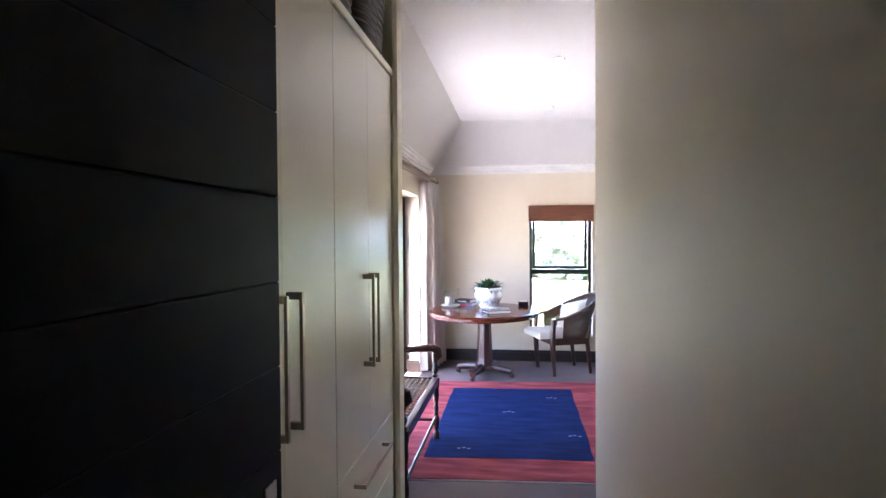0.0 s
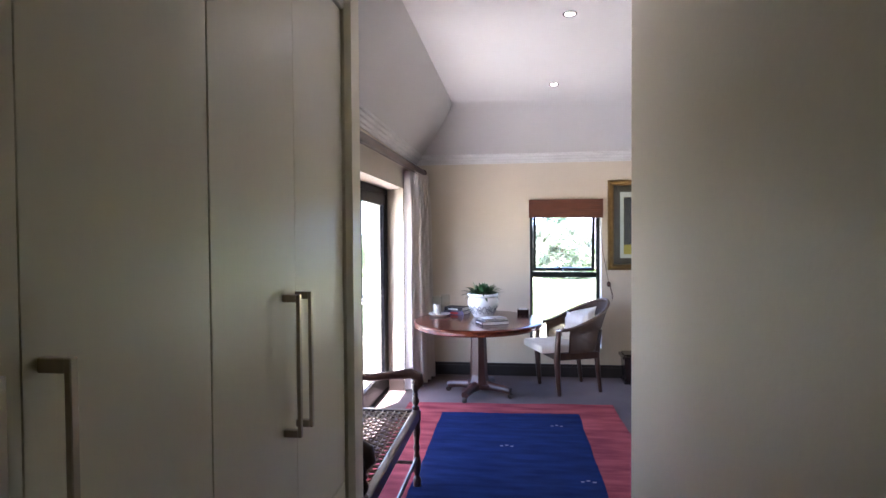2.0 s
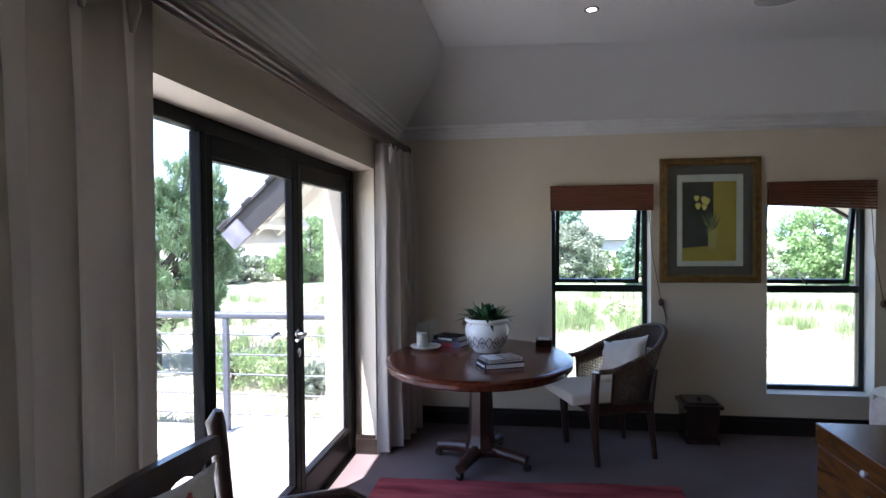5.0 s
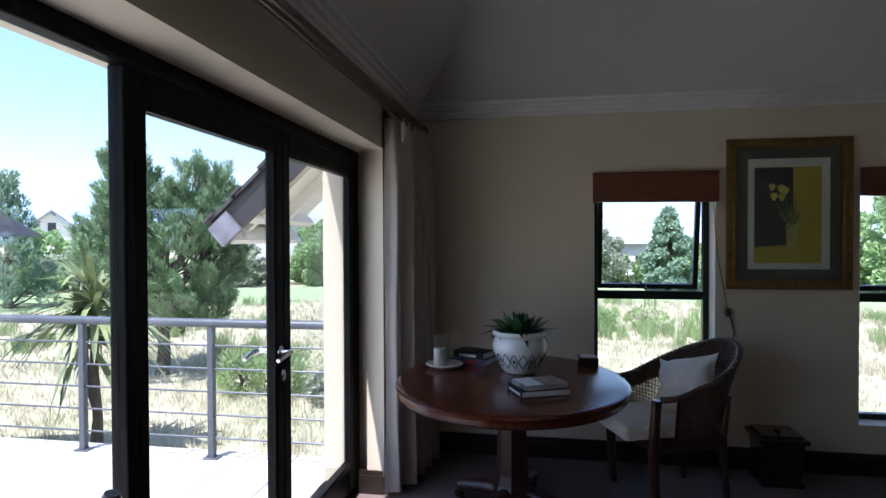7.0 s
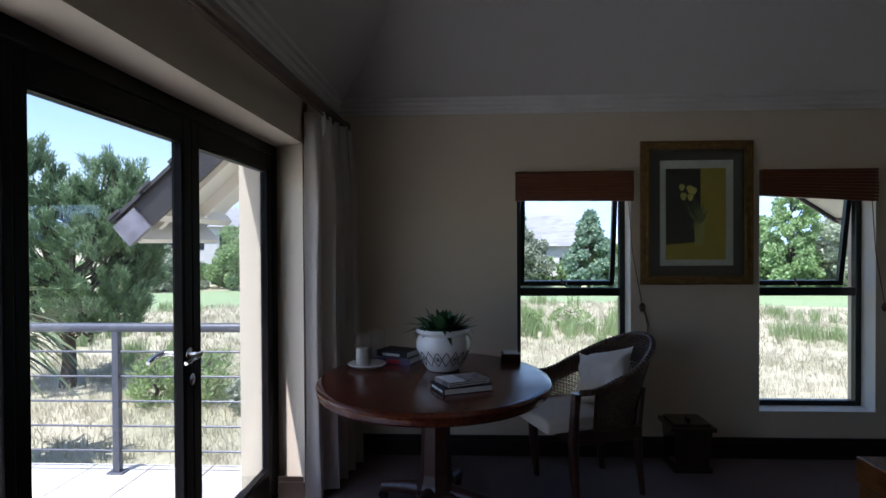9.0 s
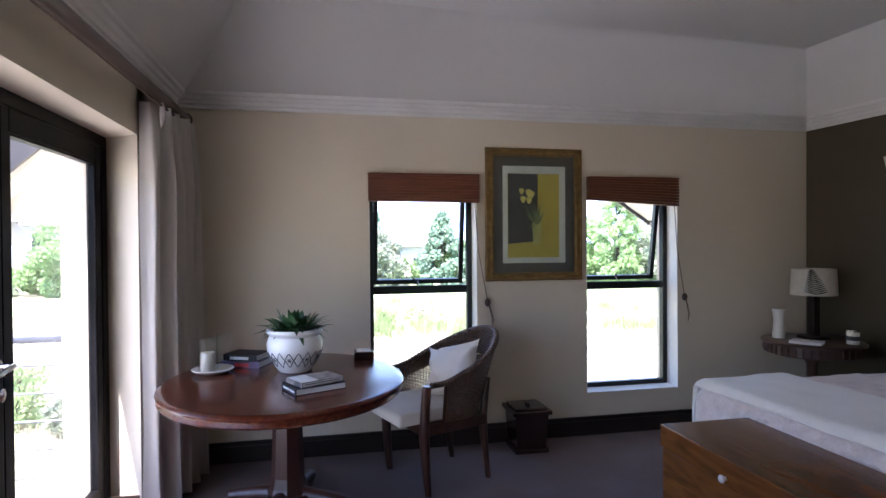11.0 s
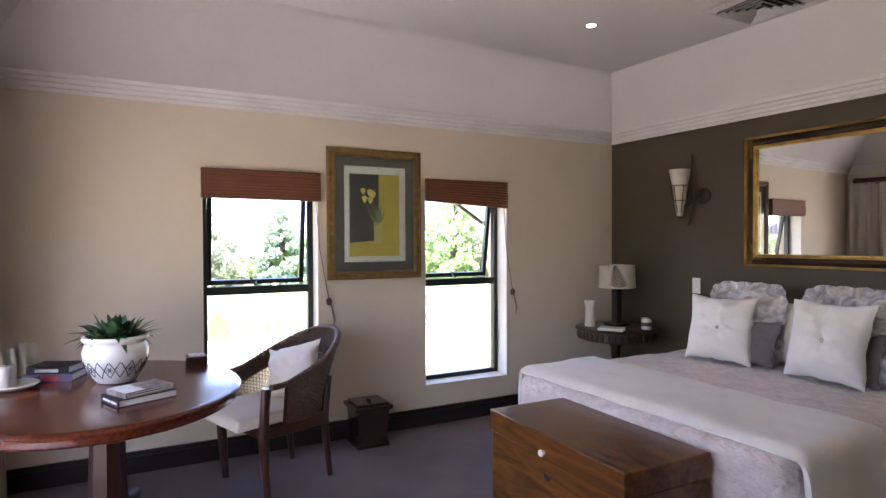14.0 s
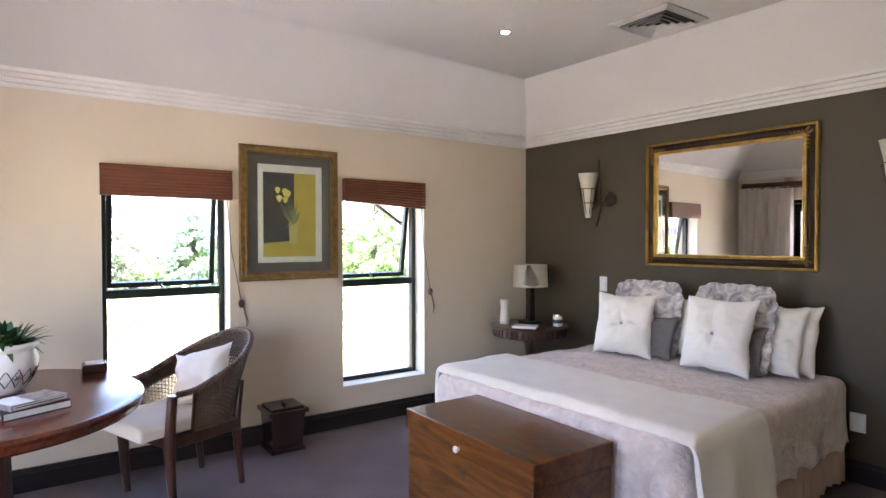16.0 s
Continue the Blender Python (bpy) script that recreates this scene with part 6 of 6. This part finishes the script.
def slope_box(d0, d1, y0, y1, u0, u1):
    bm = bmesh.new()
    vs = [bm.verts.new(on_slope(d, y, u)) for u in (u0, u1) for y in (y0, y1) for d in (d0, d1)]
    for f in ((0, 2, 3, 1), (4, 5, 7, 6), (0, 1, 5, 4), (2, 6, 7, 3), (0, 4, 6, 2), (1, 3, 7, 5)):
        bm.faces.new([vs[i] for i in f])
    bmesh.ops.recalc_face_normals(bm, faces=bm.faces[:])
    return bm


part("soffit", slope_box(0.05, L_, RY0 + 0.03, RY1 - 0.03, -0.02, 0.0), SOFFIT, roof, "cream boarded soffit")
for k in range(4):
    d = 0.12 + k * 0.62
    part("purlin", slope_box(d, d + 0.055, RY0 + 0.03, RY1 - 0.035, -0.12, -0.02), SOFFIT, roof, "cream beam")
for y in (RY0 + 0.22, RY0 + 0.68):
    part("rafter", slope_box(0.02, L_, y, y + 0.055, -0.10, -0.02), SOFFIT, roof, "cream rafter")
part("barge_board", slope_box(-0.05, L_, RY0 - 0.03, RY0 + 0.0, -0.15, 0.05), BARGE, roof, "dark barge board")
part("fascia", slope_box(-0.06, -0.02, RY0 + 0.01, RY1 - 0.04, -0.16, 0.03), SOFFIT, roof, "cream fascia")
part("flashing", slope_box(-0.09, 0.10, RY0 - 0.06, RY0 - 0.032, -0.16, 0.01), FLASH, roof, "grey metal corner piece")
for k in range(9):
    d = -0.08 + k * 0.28
    part("tile_course", slope_box(d, d + 0.30, RY0 - 0.06, RY1 + 0.05, 0.035, 0.058), ROOFDARK, roof)
    part("tile_edge", slope_box(d, d + 0.10, RY0 - 0.07, RY1 + 0.06, 0.055, 0.075), ROOFDARK, roof)


def house(name, x, y, z0, w, d, h, rh, rz, wall_m, roof_m, label, wins, gable=True, ov=0.5):
    """A far house with gables over its short ends, its windows let into the front."""
    e = thing(name, (x, y, z0), label, "house", rz)
    part("wall", box(-w / 2, w / 2, -d / 2, d / 2, 0, h), wall_m, e, "", False, False)
    bm = bmesh.new()
    if gable:      # ridge along y: the gable shows to the front
        for sx in (-1, 1):
            vs = [bm.verts.new(p) for p in ((sx * (w / 2 + ov), -d / 2 - ov, h - 0.25), (0, -d / 2 - ov, h + rh), (0, d / 2 + ov, h + rh), (sx * (w / 2 + ov), d / 2 + ov, h - 0.25))]
            bm.faces.new(vs)
        thicken(bm, 0.25)
        part("roof", bm, roof_m, e, "", False, False)
        bm = bmesh.new()
        for yy in (-d / 2, d / 2 - 0.2):
            a = [bm.verts.new(p) for p in ((-w / 2, yy, h), (w / 2, yy, h), (0, yy, h + rh - 0.15))]
            b = [bm.verts.new((v.co.x, yy + 0.2, v.co.z)) for v in a]
            bm.faces.new(a)
            bm.faces.new(b[::-1])
            for i in range(3):
                bm.faces.new((a[i], a[(i + 1) % 3], b[(i + 1) % 3], b[i]))
        part("gable", bm, wall_m, e, "", False, False)
    else:
        r = w * 0.22
        vs = [bm.verts.new(p) for p in ((-w / 2 - ov, -d / 2 - ov, h - 0.2), (w / 2 + ov, -d / 2 - ov, h - 0.2), (w / 2 + ov, d / 2 + ov, h - 0.2), (-w / 2 - ov, d / 2 + ov, h - 0.2), (-r, 0, h + rh), (r, 0, h + rh))]
        for f in ((0, 1, 5, 4), (1, 2, 5), (2, 3, 4, 5), (3, 0, 4), (3, 2, 1, 0)):
            bm.faces.new([vs[i] for i in f])
        part("roof", bm, roof_m, e, "", False, False)
    for wx, wz, ww, wh in wins:
        part("window", box(wx - ww / 2, wx + ww / 2, -d / 2 - 0.03, -d / 2 + 0.05, wz, wz + wh), FARWIN, e, "", False, False)
    return e


def place(az, dist):
    """A plan position by compass angle (right of north) and distance from the bedroom."""
    return 0.15 + dist * math.sin(radians(az)), 3.2 + dist * math.cos(radians(az))


hx, hy = place(-43.5, 95)
house("house", hx, hy, GZ, 7, 9, 5.2, 3.0, 40, EXTWHITE, FARROOF, "far white gabled house with a dark roof among trees", ((0.2, 5.2, 0.9, 1.5),))
hx, hy = place(-25.5, 70)
house("house", hx, hy, GZ, 17, 9, 6.2, 2.2, 24, EXTWHITE, FARROOF, "far white two-storey house with dark windows", [(x, z, 1.5, 1.7) for x in (-6, -3, 0, 3, 6) for z in (0.6, 3.6)], False)
hx, hy = place(7.5, 66)
house("house", hx, hy, GZ, 9.5, 9, 4.0, 3.2, -6, EXTWHITE, FARROOF, "far house with a broad grey tiled roof", ((-2, 1.0, 1.6, 1.6), (2, 1.0, 1.6, 1.6)), False)
east_eave = thing("roof_eave", (2.4, 7.9, 2.2), "dark edged roof overhang with a cream soffit above the window", "roof", kind="structure")


def eave_box(d0, d1, y0, y1, u0, u1):
    bm = bmesh.new()
    c = 1 / math.hypot(1, 0.65)
    vs = [bm.verts.new((3.36 - d * c + u * 0.65 * c, y, 1.61 + d * 0.65 * c + u * c)) for u in (u0, u1) for y in (y0, y1) for d in (d0, d1)]
    for f in ((0, 2, 3, 1), (4, 5, 7, 6), (0, 1, 5, 4), (2, 6, 7, 3), (0, 4, 6, 2), (1, 3, 7, 5)):
        bm.faces.new([vs[i] for i in f])
    bmesh.ops.recalc_face_normals(bm, faces=bm.faces[:])
    return bm


part("soffit", eave_box(0.0, 2.6, 7.9, 8.45, 0.0, 0.03), SOFFIT, east_eave, "cream soffit")
part("barge_board", eave_box(-0.03, 2.6, 8.45, 8.48, -0.03, 0.10), BARGE, east_eave)
part("gutter", eave_box(-0.09, 0.0, 7.9, 8.48, -0.02, 0.06), BARGE, east_eave, "dark gutter")
hx, hy = place(-53.0, 11.0)
house("house", hx - 2.4, hy + 0.3, GZ, 2.4, 2.4, 4.55, 1.6, 18, EXTWHITE, ROOFDARK, "white house wing with a dark tiled hipped roof", (), False, 1.2)

# ---- distance ----
bm = bmesh.new()
pts = []
for i in range(161):
    a = -100 + 200 * i / 160
    d = 1500
    h = 128 + 40 * noise.noise(Vector((a * 0.05, 3, 0))) + 22 * noise.noise(Vector((a * 0.16, 7, 0))) + 7 * noise.noise(Vector((a * 0.6, 9, 0)))
    h *= 1.0 - 0.35 * math.exp(-((a + 18) / 16) ** 2)
    pts.append((d * math.sin(radians(a)), d * math.cos(radians(a)), h))
lo = [bm.verts.new((x * 0.8, y * 0.8, GZ - 1)) for x, y, h in pts]
mid = [bm.verts.new((x * 0.92, y * 0.92, h * (0.5 + 0.12 * noise.noise(Vector((x * 0.01, y * 0.01, 4)))))) for x, y, h in pts]
hi = [bm.verts.new((x, y, h)) for x, y, h in pts]
for r0, r1 in ((lo, mid), (mid, hi)):
    for i in range(160):
        bm.faces.new((r0[i], r0[i + 1], r1[i + 1], r1[i]))
solid("backdrop_mountains", bm, MOUNT, "mountain range on the horizon, with blue distance haze in its colour", "mountains", kind="structure", smooth=True)
solid("ground", box(-2500, 2500, -1200, 2500, GZ - 0.5, GZ), GROUND, "dry veld grassland running to the horizon", "ground", kind="structure")
solid("fairway", prism([place(a, d) for a, d in [(-75, 44), (-60, 42), (-45, 43), (-30, 40), (-18, 42), (-5, 44), (8, 41), (20, 43), (35, 45), (50, 44), (50, 56), (30, 58), (10, 56), (-10, 58), (-30, 55), (-50, 57), (-75, 58)]], GZ - 0.1, GZ + 0.02), FAIRWAY, "mown green golf fairway", "lawn", kind="structure")


def blades(name, material, label, pts, hmin, hmax, wide, lean, per, seed, kind="stuff", category="grass"):
    """Many grass blades in one mesh, tuft by tuft."""
    rs = np.random.RandomState(seed)
    n = len(pts) * per
    base = np.repeat(np.array(pts), per, axis=0)
    sc = base[:, 2]
    xy = base[:, :2] + rs.normal(0, 1, (n, 2)) * (0.06 + 0.10 * sc[:, None])
    a = rs.uniform(0, 2 * np.pi, n)
    h = rs.uniform(hmin, hmax, n) * sc
    ln = lean * h * rs.uniform(0.2, 1.0, n)
    w = wide * rs.uniform(0.6, 1.3, n)
    b = rs.uniform(0, np.pi, n)
    v = np.zeros((n, 5, 3))
    z0 = GZ
    for k, (f, g) in enumerate(((0, 1), (0, -1), (0.55, 0.75), (0.55, -0.75), (1, 0))):
        v[:, k, 0] = xy[:, 0] + np.cos(a) * ln * f * f + np.cos(b) * w * g
        v[:, k, 1] = xy[:, 1] + np.sin(a) * ln * f * f + np.sin(b) * w * g
        v[:, k, 2] = z0 + h * f
    i = np.arange(n) * 5
    faces = [f for k in i.tolist() for f in ((k, k + 1, k + 3, k + 2), (k + 2, k + 3, k + 4))]
    me = bpy.data.meshes.new(name)
    me.from_pydata(v.reshape(-1, 3).tolist(), [], faces)
    me.materials.append(material)
    return tagged(new(name, me), label, category, kind=kind)


def scatter(n, az0, az1, d0, d1, seed, s0, s1, clump=0.0):
    rnd = random.Random(seed)
    out = []
    while len(out) < n:
        az, d = rnd.uniform(az0, az1), d0 + (d1 - d0) * rnd.random() ** 0.8
        x, y = place(az, d)
        if clump and noise.noise(Vector((x * 0.22, y * 0.22, seed))) < clump:
            continue
        if x > -5.9 and y < 8.6:
            continue
        out.append((x, y, rnd.uniform(s0, s1)))
    return out


blades("dry_grass", DRYGRASS, "tall dry straw-coloured veld grass", scatter(7600, -72, 40, 6, 25, 1, 0.4, 1.0), 0.14, 0.42, 0.008, 0.9, 9, 1)
blades("dry_grass_far", DRYGRASS, "dry straw-coloured grass further off", scatter(5200, -72, 40, 22, 42, 2, 0.5, 1.0), 0.16, 0.45, 0.018, 0.8, 7, 2)
blades("reeds", REED, "clumps of green reeds in the dry grass", scatter(330, -50, 36, 22, 41, 3, 0.7, 1.05, 0.14), 0.5, 0.95, 0.014, 0.4, 40, 3, category="reeds")


def foliage_mesh(centres, leaf, n, seed, flat=0.6, spiky=False):
    """Leaves as small faces about clump centres (x, y, z, r)."""
    rs = np.random.RandomState(seed)
    c = np.array(centres)
    w = c[:, 3] ** 2
    idx = rs.choice(len(c), n, p=w / w.sum())
    d = rs.normal(0, 1, (n, 3))
    d /= np.linalg.norm(d, axis=1)[:, None]
    r = rs.uniform(0.35, 1.0, n) ** 0.5
    p = c[idx, :3] + d * (r * c[idx, 3])[:, None] * np.array([1, 1, flat + 0.2])
    u = rs.normal(0, 1, (n, 3))
    if spiky:
        u = d * 0.8 + np.array([0, 0, 0.9]) + u * 0.35
    u /= np.linalg.norm(u, axis=1)[:, None]
    q = np.cross(u, rs.normal(0, 1, (n, 3)))
    q /= np.linalg.norm(q, axis=1)[:, None]
    s = leaf * rs.uniform(0.6, 1.4, n)[:, None]
    ww = 0.16 if spiky else 0.5
    v = np.stack([p - u * s * 0.1, p + u * s * 0.5 + q * s * ww, p + u * s * 1.1, p + u * s * 0.5 - q * s * ww], axis=1)
    i = (np.arange(n) * 4).tolist()
    return v.reshape(-1, 3).tolist(), [(k, k + 1, k + 2, k + 3) for k in i]


def crown_part(name, parent, material, centres, leaf, n, seed, spiky=False):
    v, f = foliage_mesh(centres, leaf, n, seed, 0.6, spiky)
    me = bpy.data.meshes.new(name)
    me.from_pydata(v, [], f)
    me.materials.append(material)
    o = new(name, me)
    o.parent = parent
    o.matrix_parent_inverse = parent.matrix_basis.inverted()
    return tagged(o, kind="stuff")


def tree(name, x, y, height, width, material, label, seed, leaf=0.2, n=5000, shape="round", spiky=False, trunk=0.35, bare=0.2):
    rnd = random.Random(seed)
    e = thing(name, (x, y, GZ), label, "tree")
    bm = bmesh.new()
    tr = max(0.05, 0.03 * height)
    lean = [(x + rnd.uniform(-0.1, 0.1) * k * trunk, y + rnd.uniform(-0.1, 0.1) * k * trunk, GZ + height * 0.9 * k / 6) for k in range(7)]
    tube(bm, lean, [tr * (1 - k / 7.0) + 0.015 for k in range(7)], 8)
    part("trunk", bm, BARK, e, "", True)
    cs = []
    m = 46
    bm = bmesh.new()
    for k in range(m):
        t = (k + rnd.random()) / m
        if shape == "cone":
            rr = width / 2 * (1 - t) ** 0.8 * (0.75 + 0.5 * rnd.random())
            z = GZ + height * (bare + (1 - bare) * t)
        elif shape == "pine":
            rr = width / 2 * (math.sin(math.pi * min(1, 0.20 + 0.80 * t ** 1.15)) ** 0.6) * (0.55 + 0.5 * rnd.random())
            z = GZ + height * (bare + (1 - bare) * t)
        else:
            rr = width / 2 * math.sin(math.pi * (0.12 + 0.80 * t)) ** 0.6 * rnd.uniform(0.3, 1.0)
            z = GZ + height * (bare + (1 - bare) * t)
        a = k * 2.4 + rnd.uniform(-0.5, 0.5)
        px, py = x + rr * math.cos(a), y + rr * math.sin(a)
        r = (0.13 + 0.08 * rnd.random()) * min(width, height) * (1 - 0.35 * t)
        cs.append((px, py, z, r))
        if k % 3 == 0:
            j = min(6, int(6 * max(0.0, (z - GZ) / height - 0.08)))
            b0 = Vector(lean[j])
            tube(bm, [b0, b0.lerp(Vector((px, py, z)), 0.5) + Vector((0, 0, -0.05 * rr)), (px, py, z)], [tr * 0.35, tr * 0.22, 0.012], 5)
    part("limbs", bm, BARK, e, "", True)
    crown_part("crown", e, material, cs, leaf, n, seed, spiky)
    return e


def pine(x, y, label, seed):
    """A pine with two leading stems: tufts of upright needles round several swells of the crown."""
    e = thing("pine_tree", (x, y, GZ), label, "tree")
    rs = np.random.RandomState(seed)
    side, deep = np.array([0.81, 0.58, 0.0]), np.array([-0.58, 0.81, 0.0])
    root = np.array([x, y, GZ])
    swells = (((0.0, 0.0, 3.7), (2.5, 2.3, 2.1), 300), ((-0.95, 0.1, 5.5), (0.85, 0.9, 1.75), 110), ((1.25, -0.1, 5.2), (1.05, 1.0, 1.65), 120),
              ((0.15, 0.0, 4.9), (1.35, 1.2, 1.15), 110), ((1.1, -0.9, 2.2), (0.95, 0.8, 0.65), 45), ((-1.5, 0.2, 3.1), (1.1, 1.0, 1.3), 70), ((1.7, 0.3, 3.9), (0.95, 1.0, 1.1), 60))
    tuft, way = [], []
    limbs = bmesh.new()
    for (cu, cv, cz), (ru, rv, rz_), n in swells:
        c = root + side * cu + deep * cv + np.array([0, 0, cz])
        for k in range(n):
            d = rs.normal(0, 1, 3)
            d /= np.linalg.norm(d)
            r = rs.uniform(0.45, 1.0) ** 0.5 * (0.88 + 0.2 * rs.rand())
            p = c + (side * d[0] * ru + deep * d[1] * rv + np.array([0, 0, d[2] * rz_])) * r
            tuft.append(p)
            u = d * 0.6 + np.array([0, 0, 0.85])
            way.append(u / np.linalg.norm(u))
            if k % 6 == 0:
                b0 = root + side * cu * 0.5 + np.array([0, 0, max(1.0, (p[2] - GZ) * 0.72)])
                tube(limbs, [Vector(b0), Vector((b0 * 0.45 + p * 0.55) - np.array([0, 0, 0.15])), Vector(p)], [0.05, 0.03, 0.01], 5)
    bm = bmesh.new()
    tube(bm, [Vector(root + side * a + np.array([0, 0, b])) for a, b in ((0, 0), (0.05, 0.8), (0.0, 1.8), (0.1, 3.2), (0.1, 4.2))], [0.24, 0.19, 0.17, 0.13, 0.10], 9)
    for top, h in ((-0.95, 7.0), (1.3, 6.6)):
        tube(bm, [Vector(root + side * a + np.array([0, 0, b])) for a, b in ((0.05, 2.6), (top * 0.5, 3.9), (top * 0.9, 5.2), (top, h))], [0.12, 0.09, 0.06, 0.015], 7)
    part("trunk", bm, BARK, e, "dark forked trunk", True)
    part("limbs", limbs, BARK, e, "", True)
    per = 120
    c, w = np.repeat(np.array(tuft), per, axis=0), np.repeat(np.array(way), per, axis=0)
    n = len(c)
    u = w + rs.normal(0, 0.42, (n, 3))
    u /= np.linalg.norm(u, axis=1)[:, None]
    p = c + w * rs.uniform(-0.1, 0.34, (n, 1)) + rs.normal(0, 0.06, (n, 3))
    q = np.cross(u, rs.normal(0, 1, (n, 3)))
    q /= np.linalg.norm(q, axis=1)[:, None]
    ln = rs.uniform(0.13, 0.24, (n, 1))
    v = np.stack([p - q * 0.018, p + q * 0.018, p + u * ln], axis=1).reshape(-1, 3)
    me = bpy.data.meshes.new("crown")
    me.from_pydata(v.tolist(), [], [(k, k + 1, k + 2) for k in range(0, 3 * n, 3)])
    me.materials.append(PINE)
    o = new("crown", me)
    o.parent = e
    o.matrix_parent_inverse = e.matrix_basis.inverted()
    tagged(o, kind="stuff")


tx, ty = place(-35.5, 20.5)
pine(tx, ty, "bushy green pine tree with two tops in the dry grass", 21)
tx, ty = place(-46.5, 46)
tree("conifer_tree", tx, ty, 8.3, 4.2, FIRLEAF, "dark blue-green conifer across the fairway", 22, 0.3, 6000, "cone", True, bare=0.05)
for az, d, h, w, m, sd in ((-21, 57, 6.0, 7.0, TREELEAF, 31), (-17, 59, 4.5, 6, TREELEAF, 32), (-29, 58, 4.0, 6, GREYLEAF, 33), (-40, 50, 5.5, 6, GREYLEAF, 34), (-44, 60, 5.0, 7, TREELEAF, 35), (-50, 55, 4.5, 7, TREELEAF, 36), (-56, 52, 5.5, 7, TREELEAF, 37),
                             (5.0, 56, 5.2, 5.5, GREYLEAF, 41), (2.0, 60, 5.0, 6, GREYLEAF, 42), (12.8, 53, 4.2, 4, TREELEAF, 44), (28.5, 55, 8.6, 4.6, TREELEAF, 45), (32, 57, 6.5, 6, GREYLEAF, 46), (36, 56, 7.0, 6, TREELEAF, 47), (25, 58, 6.2, 6, TREELEAF, 48), (19, 60, 6, 6, TREELEAF, 49), (-3, 60, 5, 6, GREYLEAF, 50), (-10, 60, 5, 7, TREELEAF, 51), (40, 58, 7, 7, TREELEAF, 52)):
    tx, ty = place(az, d)
    lab = "broad green tree beyond the fairway" if m is TREELEAF else "grey-green bushy tree beyond the fairway"
    tree("tree", tx, ty, h, w, m, lab, sd, 0.19, 13000, "round", bare=0.06)
tx, ty = place(11.6, 52)
tree("tree", tx, ty, 6.7, 4.2, FIRLEAF, "pointed green tree beyond the fairway", 43, 0.20, 15000, "cone", bare=0.05)
tx, ty = place(4.3, 62)
tree("tree", tx, ty, 8.2, 3.0, FIRLEAF, "round dark tree behind the far house", 53, 0.3, 3500, "round", bare=0.5)
for k, (az, d, h, w) in enumerate(((-53, 58, 2.6, 9), (-47, 58, 2.4, 8), (-36, 60, 2.6, 9), (-27, 60, 2.4, 8), (-22, 60, 2.4, 8), (-8, 62, 2.6, 9), (0, 60, 2.6, 9), (8, 59, 2.4, 8), (15, 60, 2.6, 8), (22, 60, 2.6, 9), (30, 59, 2.8, 9), (38, 59, 2.8, 9))):
    tx, ty = place(az, d)
    tree("hedge_shrub", tx, ty, h, w, GREYLEAF if k % 3 == 0 else TREELEAF, "low green shrub along the fairway", 60 + k, 0.28, 2600, "round", bare=0.02)
for k, (az, d, h, w, m) in enumerate(((9.6, 29, 1.0, 2.6, REED), (6.0, 28, 0.9, 1.4, REED), (-29, 17, 1.2, 1.6, REED), (-24.5, 16.5, 1.3, 1.7, REED), (-21, 15.5, 0.8, 1.2, GREYLEAF), (-55, 9.8, 1.9, 1.2, FIRLEAF))):
    tx, ty = place(az, d)
    tree("shrub", tx, ty, h, w, m, "small bright green shrub in the dry grass", 80 + k, 0.10, 2600, "round", m is REED, bare=0.02)

# strap-leaved tree beside the balcony
dx, dy = place(-40.7, 13.2)
dr = thing("dragon_tree", (dx, dy, GZ), "strap-leaved dragon tree with a thin leaning trunk", "tree")
part("trunk", tube(bmesh.new(), [(dx, dy, GZ), (dx + 0.05, dy, GZ + 0.8), (dx - 0.02, dy, GZ + 1.7), (dx + 0.02, dy, GZ + 2.95)], [0.13, 0.09, 0.08, 0.07], 10), BARK, dr, "", True)
part("trunk", tube(bmesh.new(), [(dx + 0.03, dy, GZ + 0.9), (dx - 0.22, dy + 0.05, GZ + 1.5), (dx - 0.32, dy + 0.1, GZ + 2.5)], [0.07, 0.06, 0.05], 8), BARK, dr, "", True)
rnd = random.Random(77)
for cx, cy, cz, m in ((dx + 0.02, dy, GZ + 2.95, 105), (dx - 0.33, dy + 0.1, GZ + 2.5, 45)):
    for k in range(m):
        bm = bmesh.new()
        az = rnd.uniform(0, 2 * math.pi)
        leaf_blade(bm, (cx, cy, cz + rnd.uniform(-0.25, 0.2)), az, radians(rnd.uniform(-25, 85)), rnd.uniform(1.2, 1.9), rnd.uniform(0.095, 0.140), rnd.uniform(0.25, 0.85), 5)
        part("leaf", bm, DRACA, dr, "", True)

# ---- balcony tiles ----
TS = 0.40
tile_bm = box(0.004, TS - 0.004, 0.004, TS - 0.004, 0.0, 0.012, 0.002, 1)
tile_me = bpy.data.meshes.new("floor_tile")
tile_bm.to_mesh(tile_me)
tile_bm.free()
tile_me.materials.append(DECK)
bf = bpy.data.objects["balcony_floor"]
for i in range(11):
    for j in range(14):
        o = new("floor_tile", tile_me)
        o.parent = bf
        o.matrix_basis = Matrix.Translation((WO - TS * (i + 1), 7.02 - TS * (j + 1), DZ - 0.012))
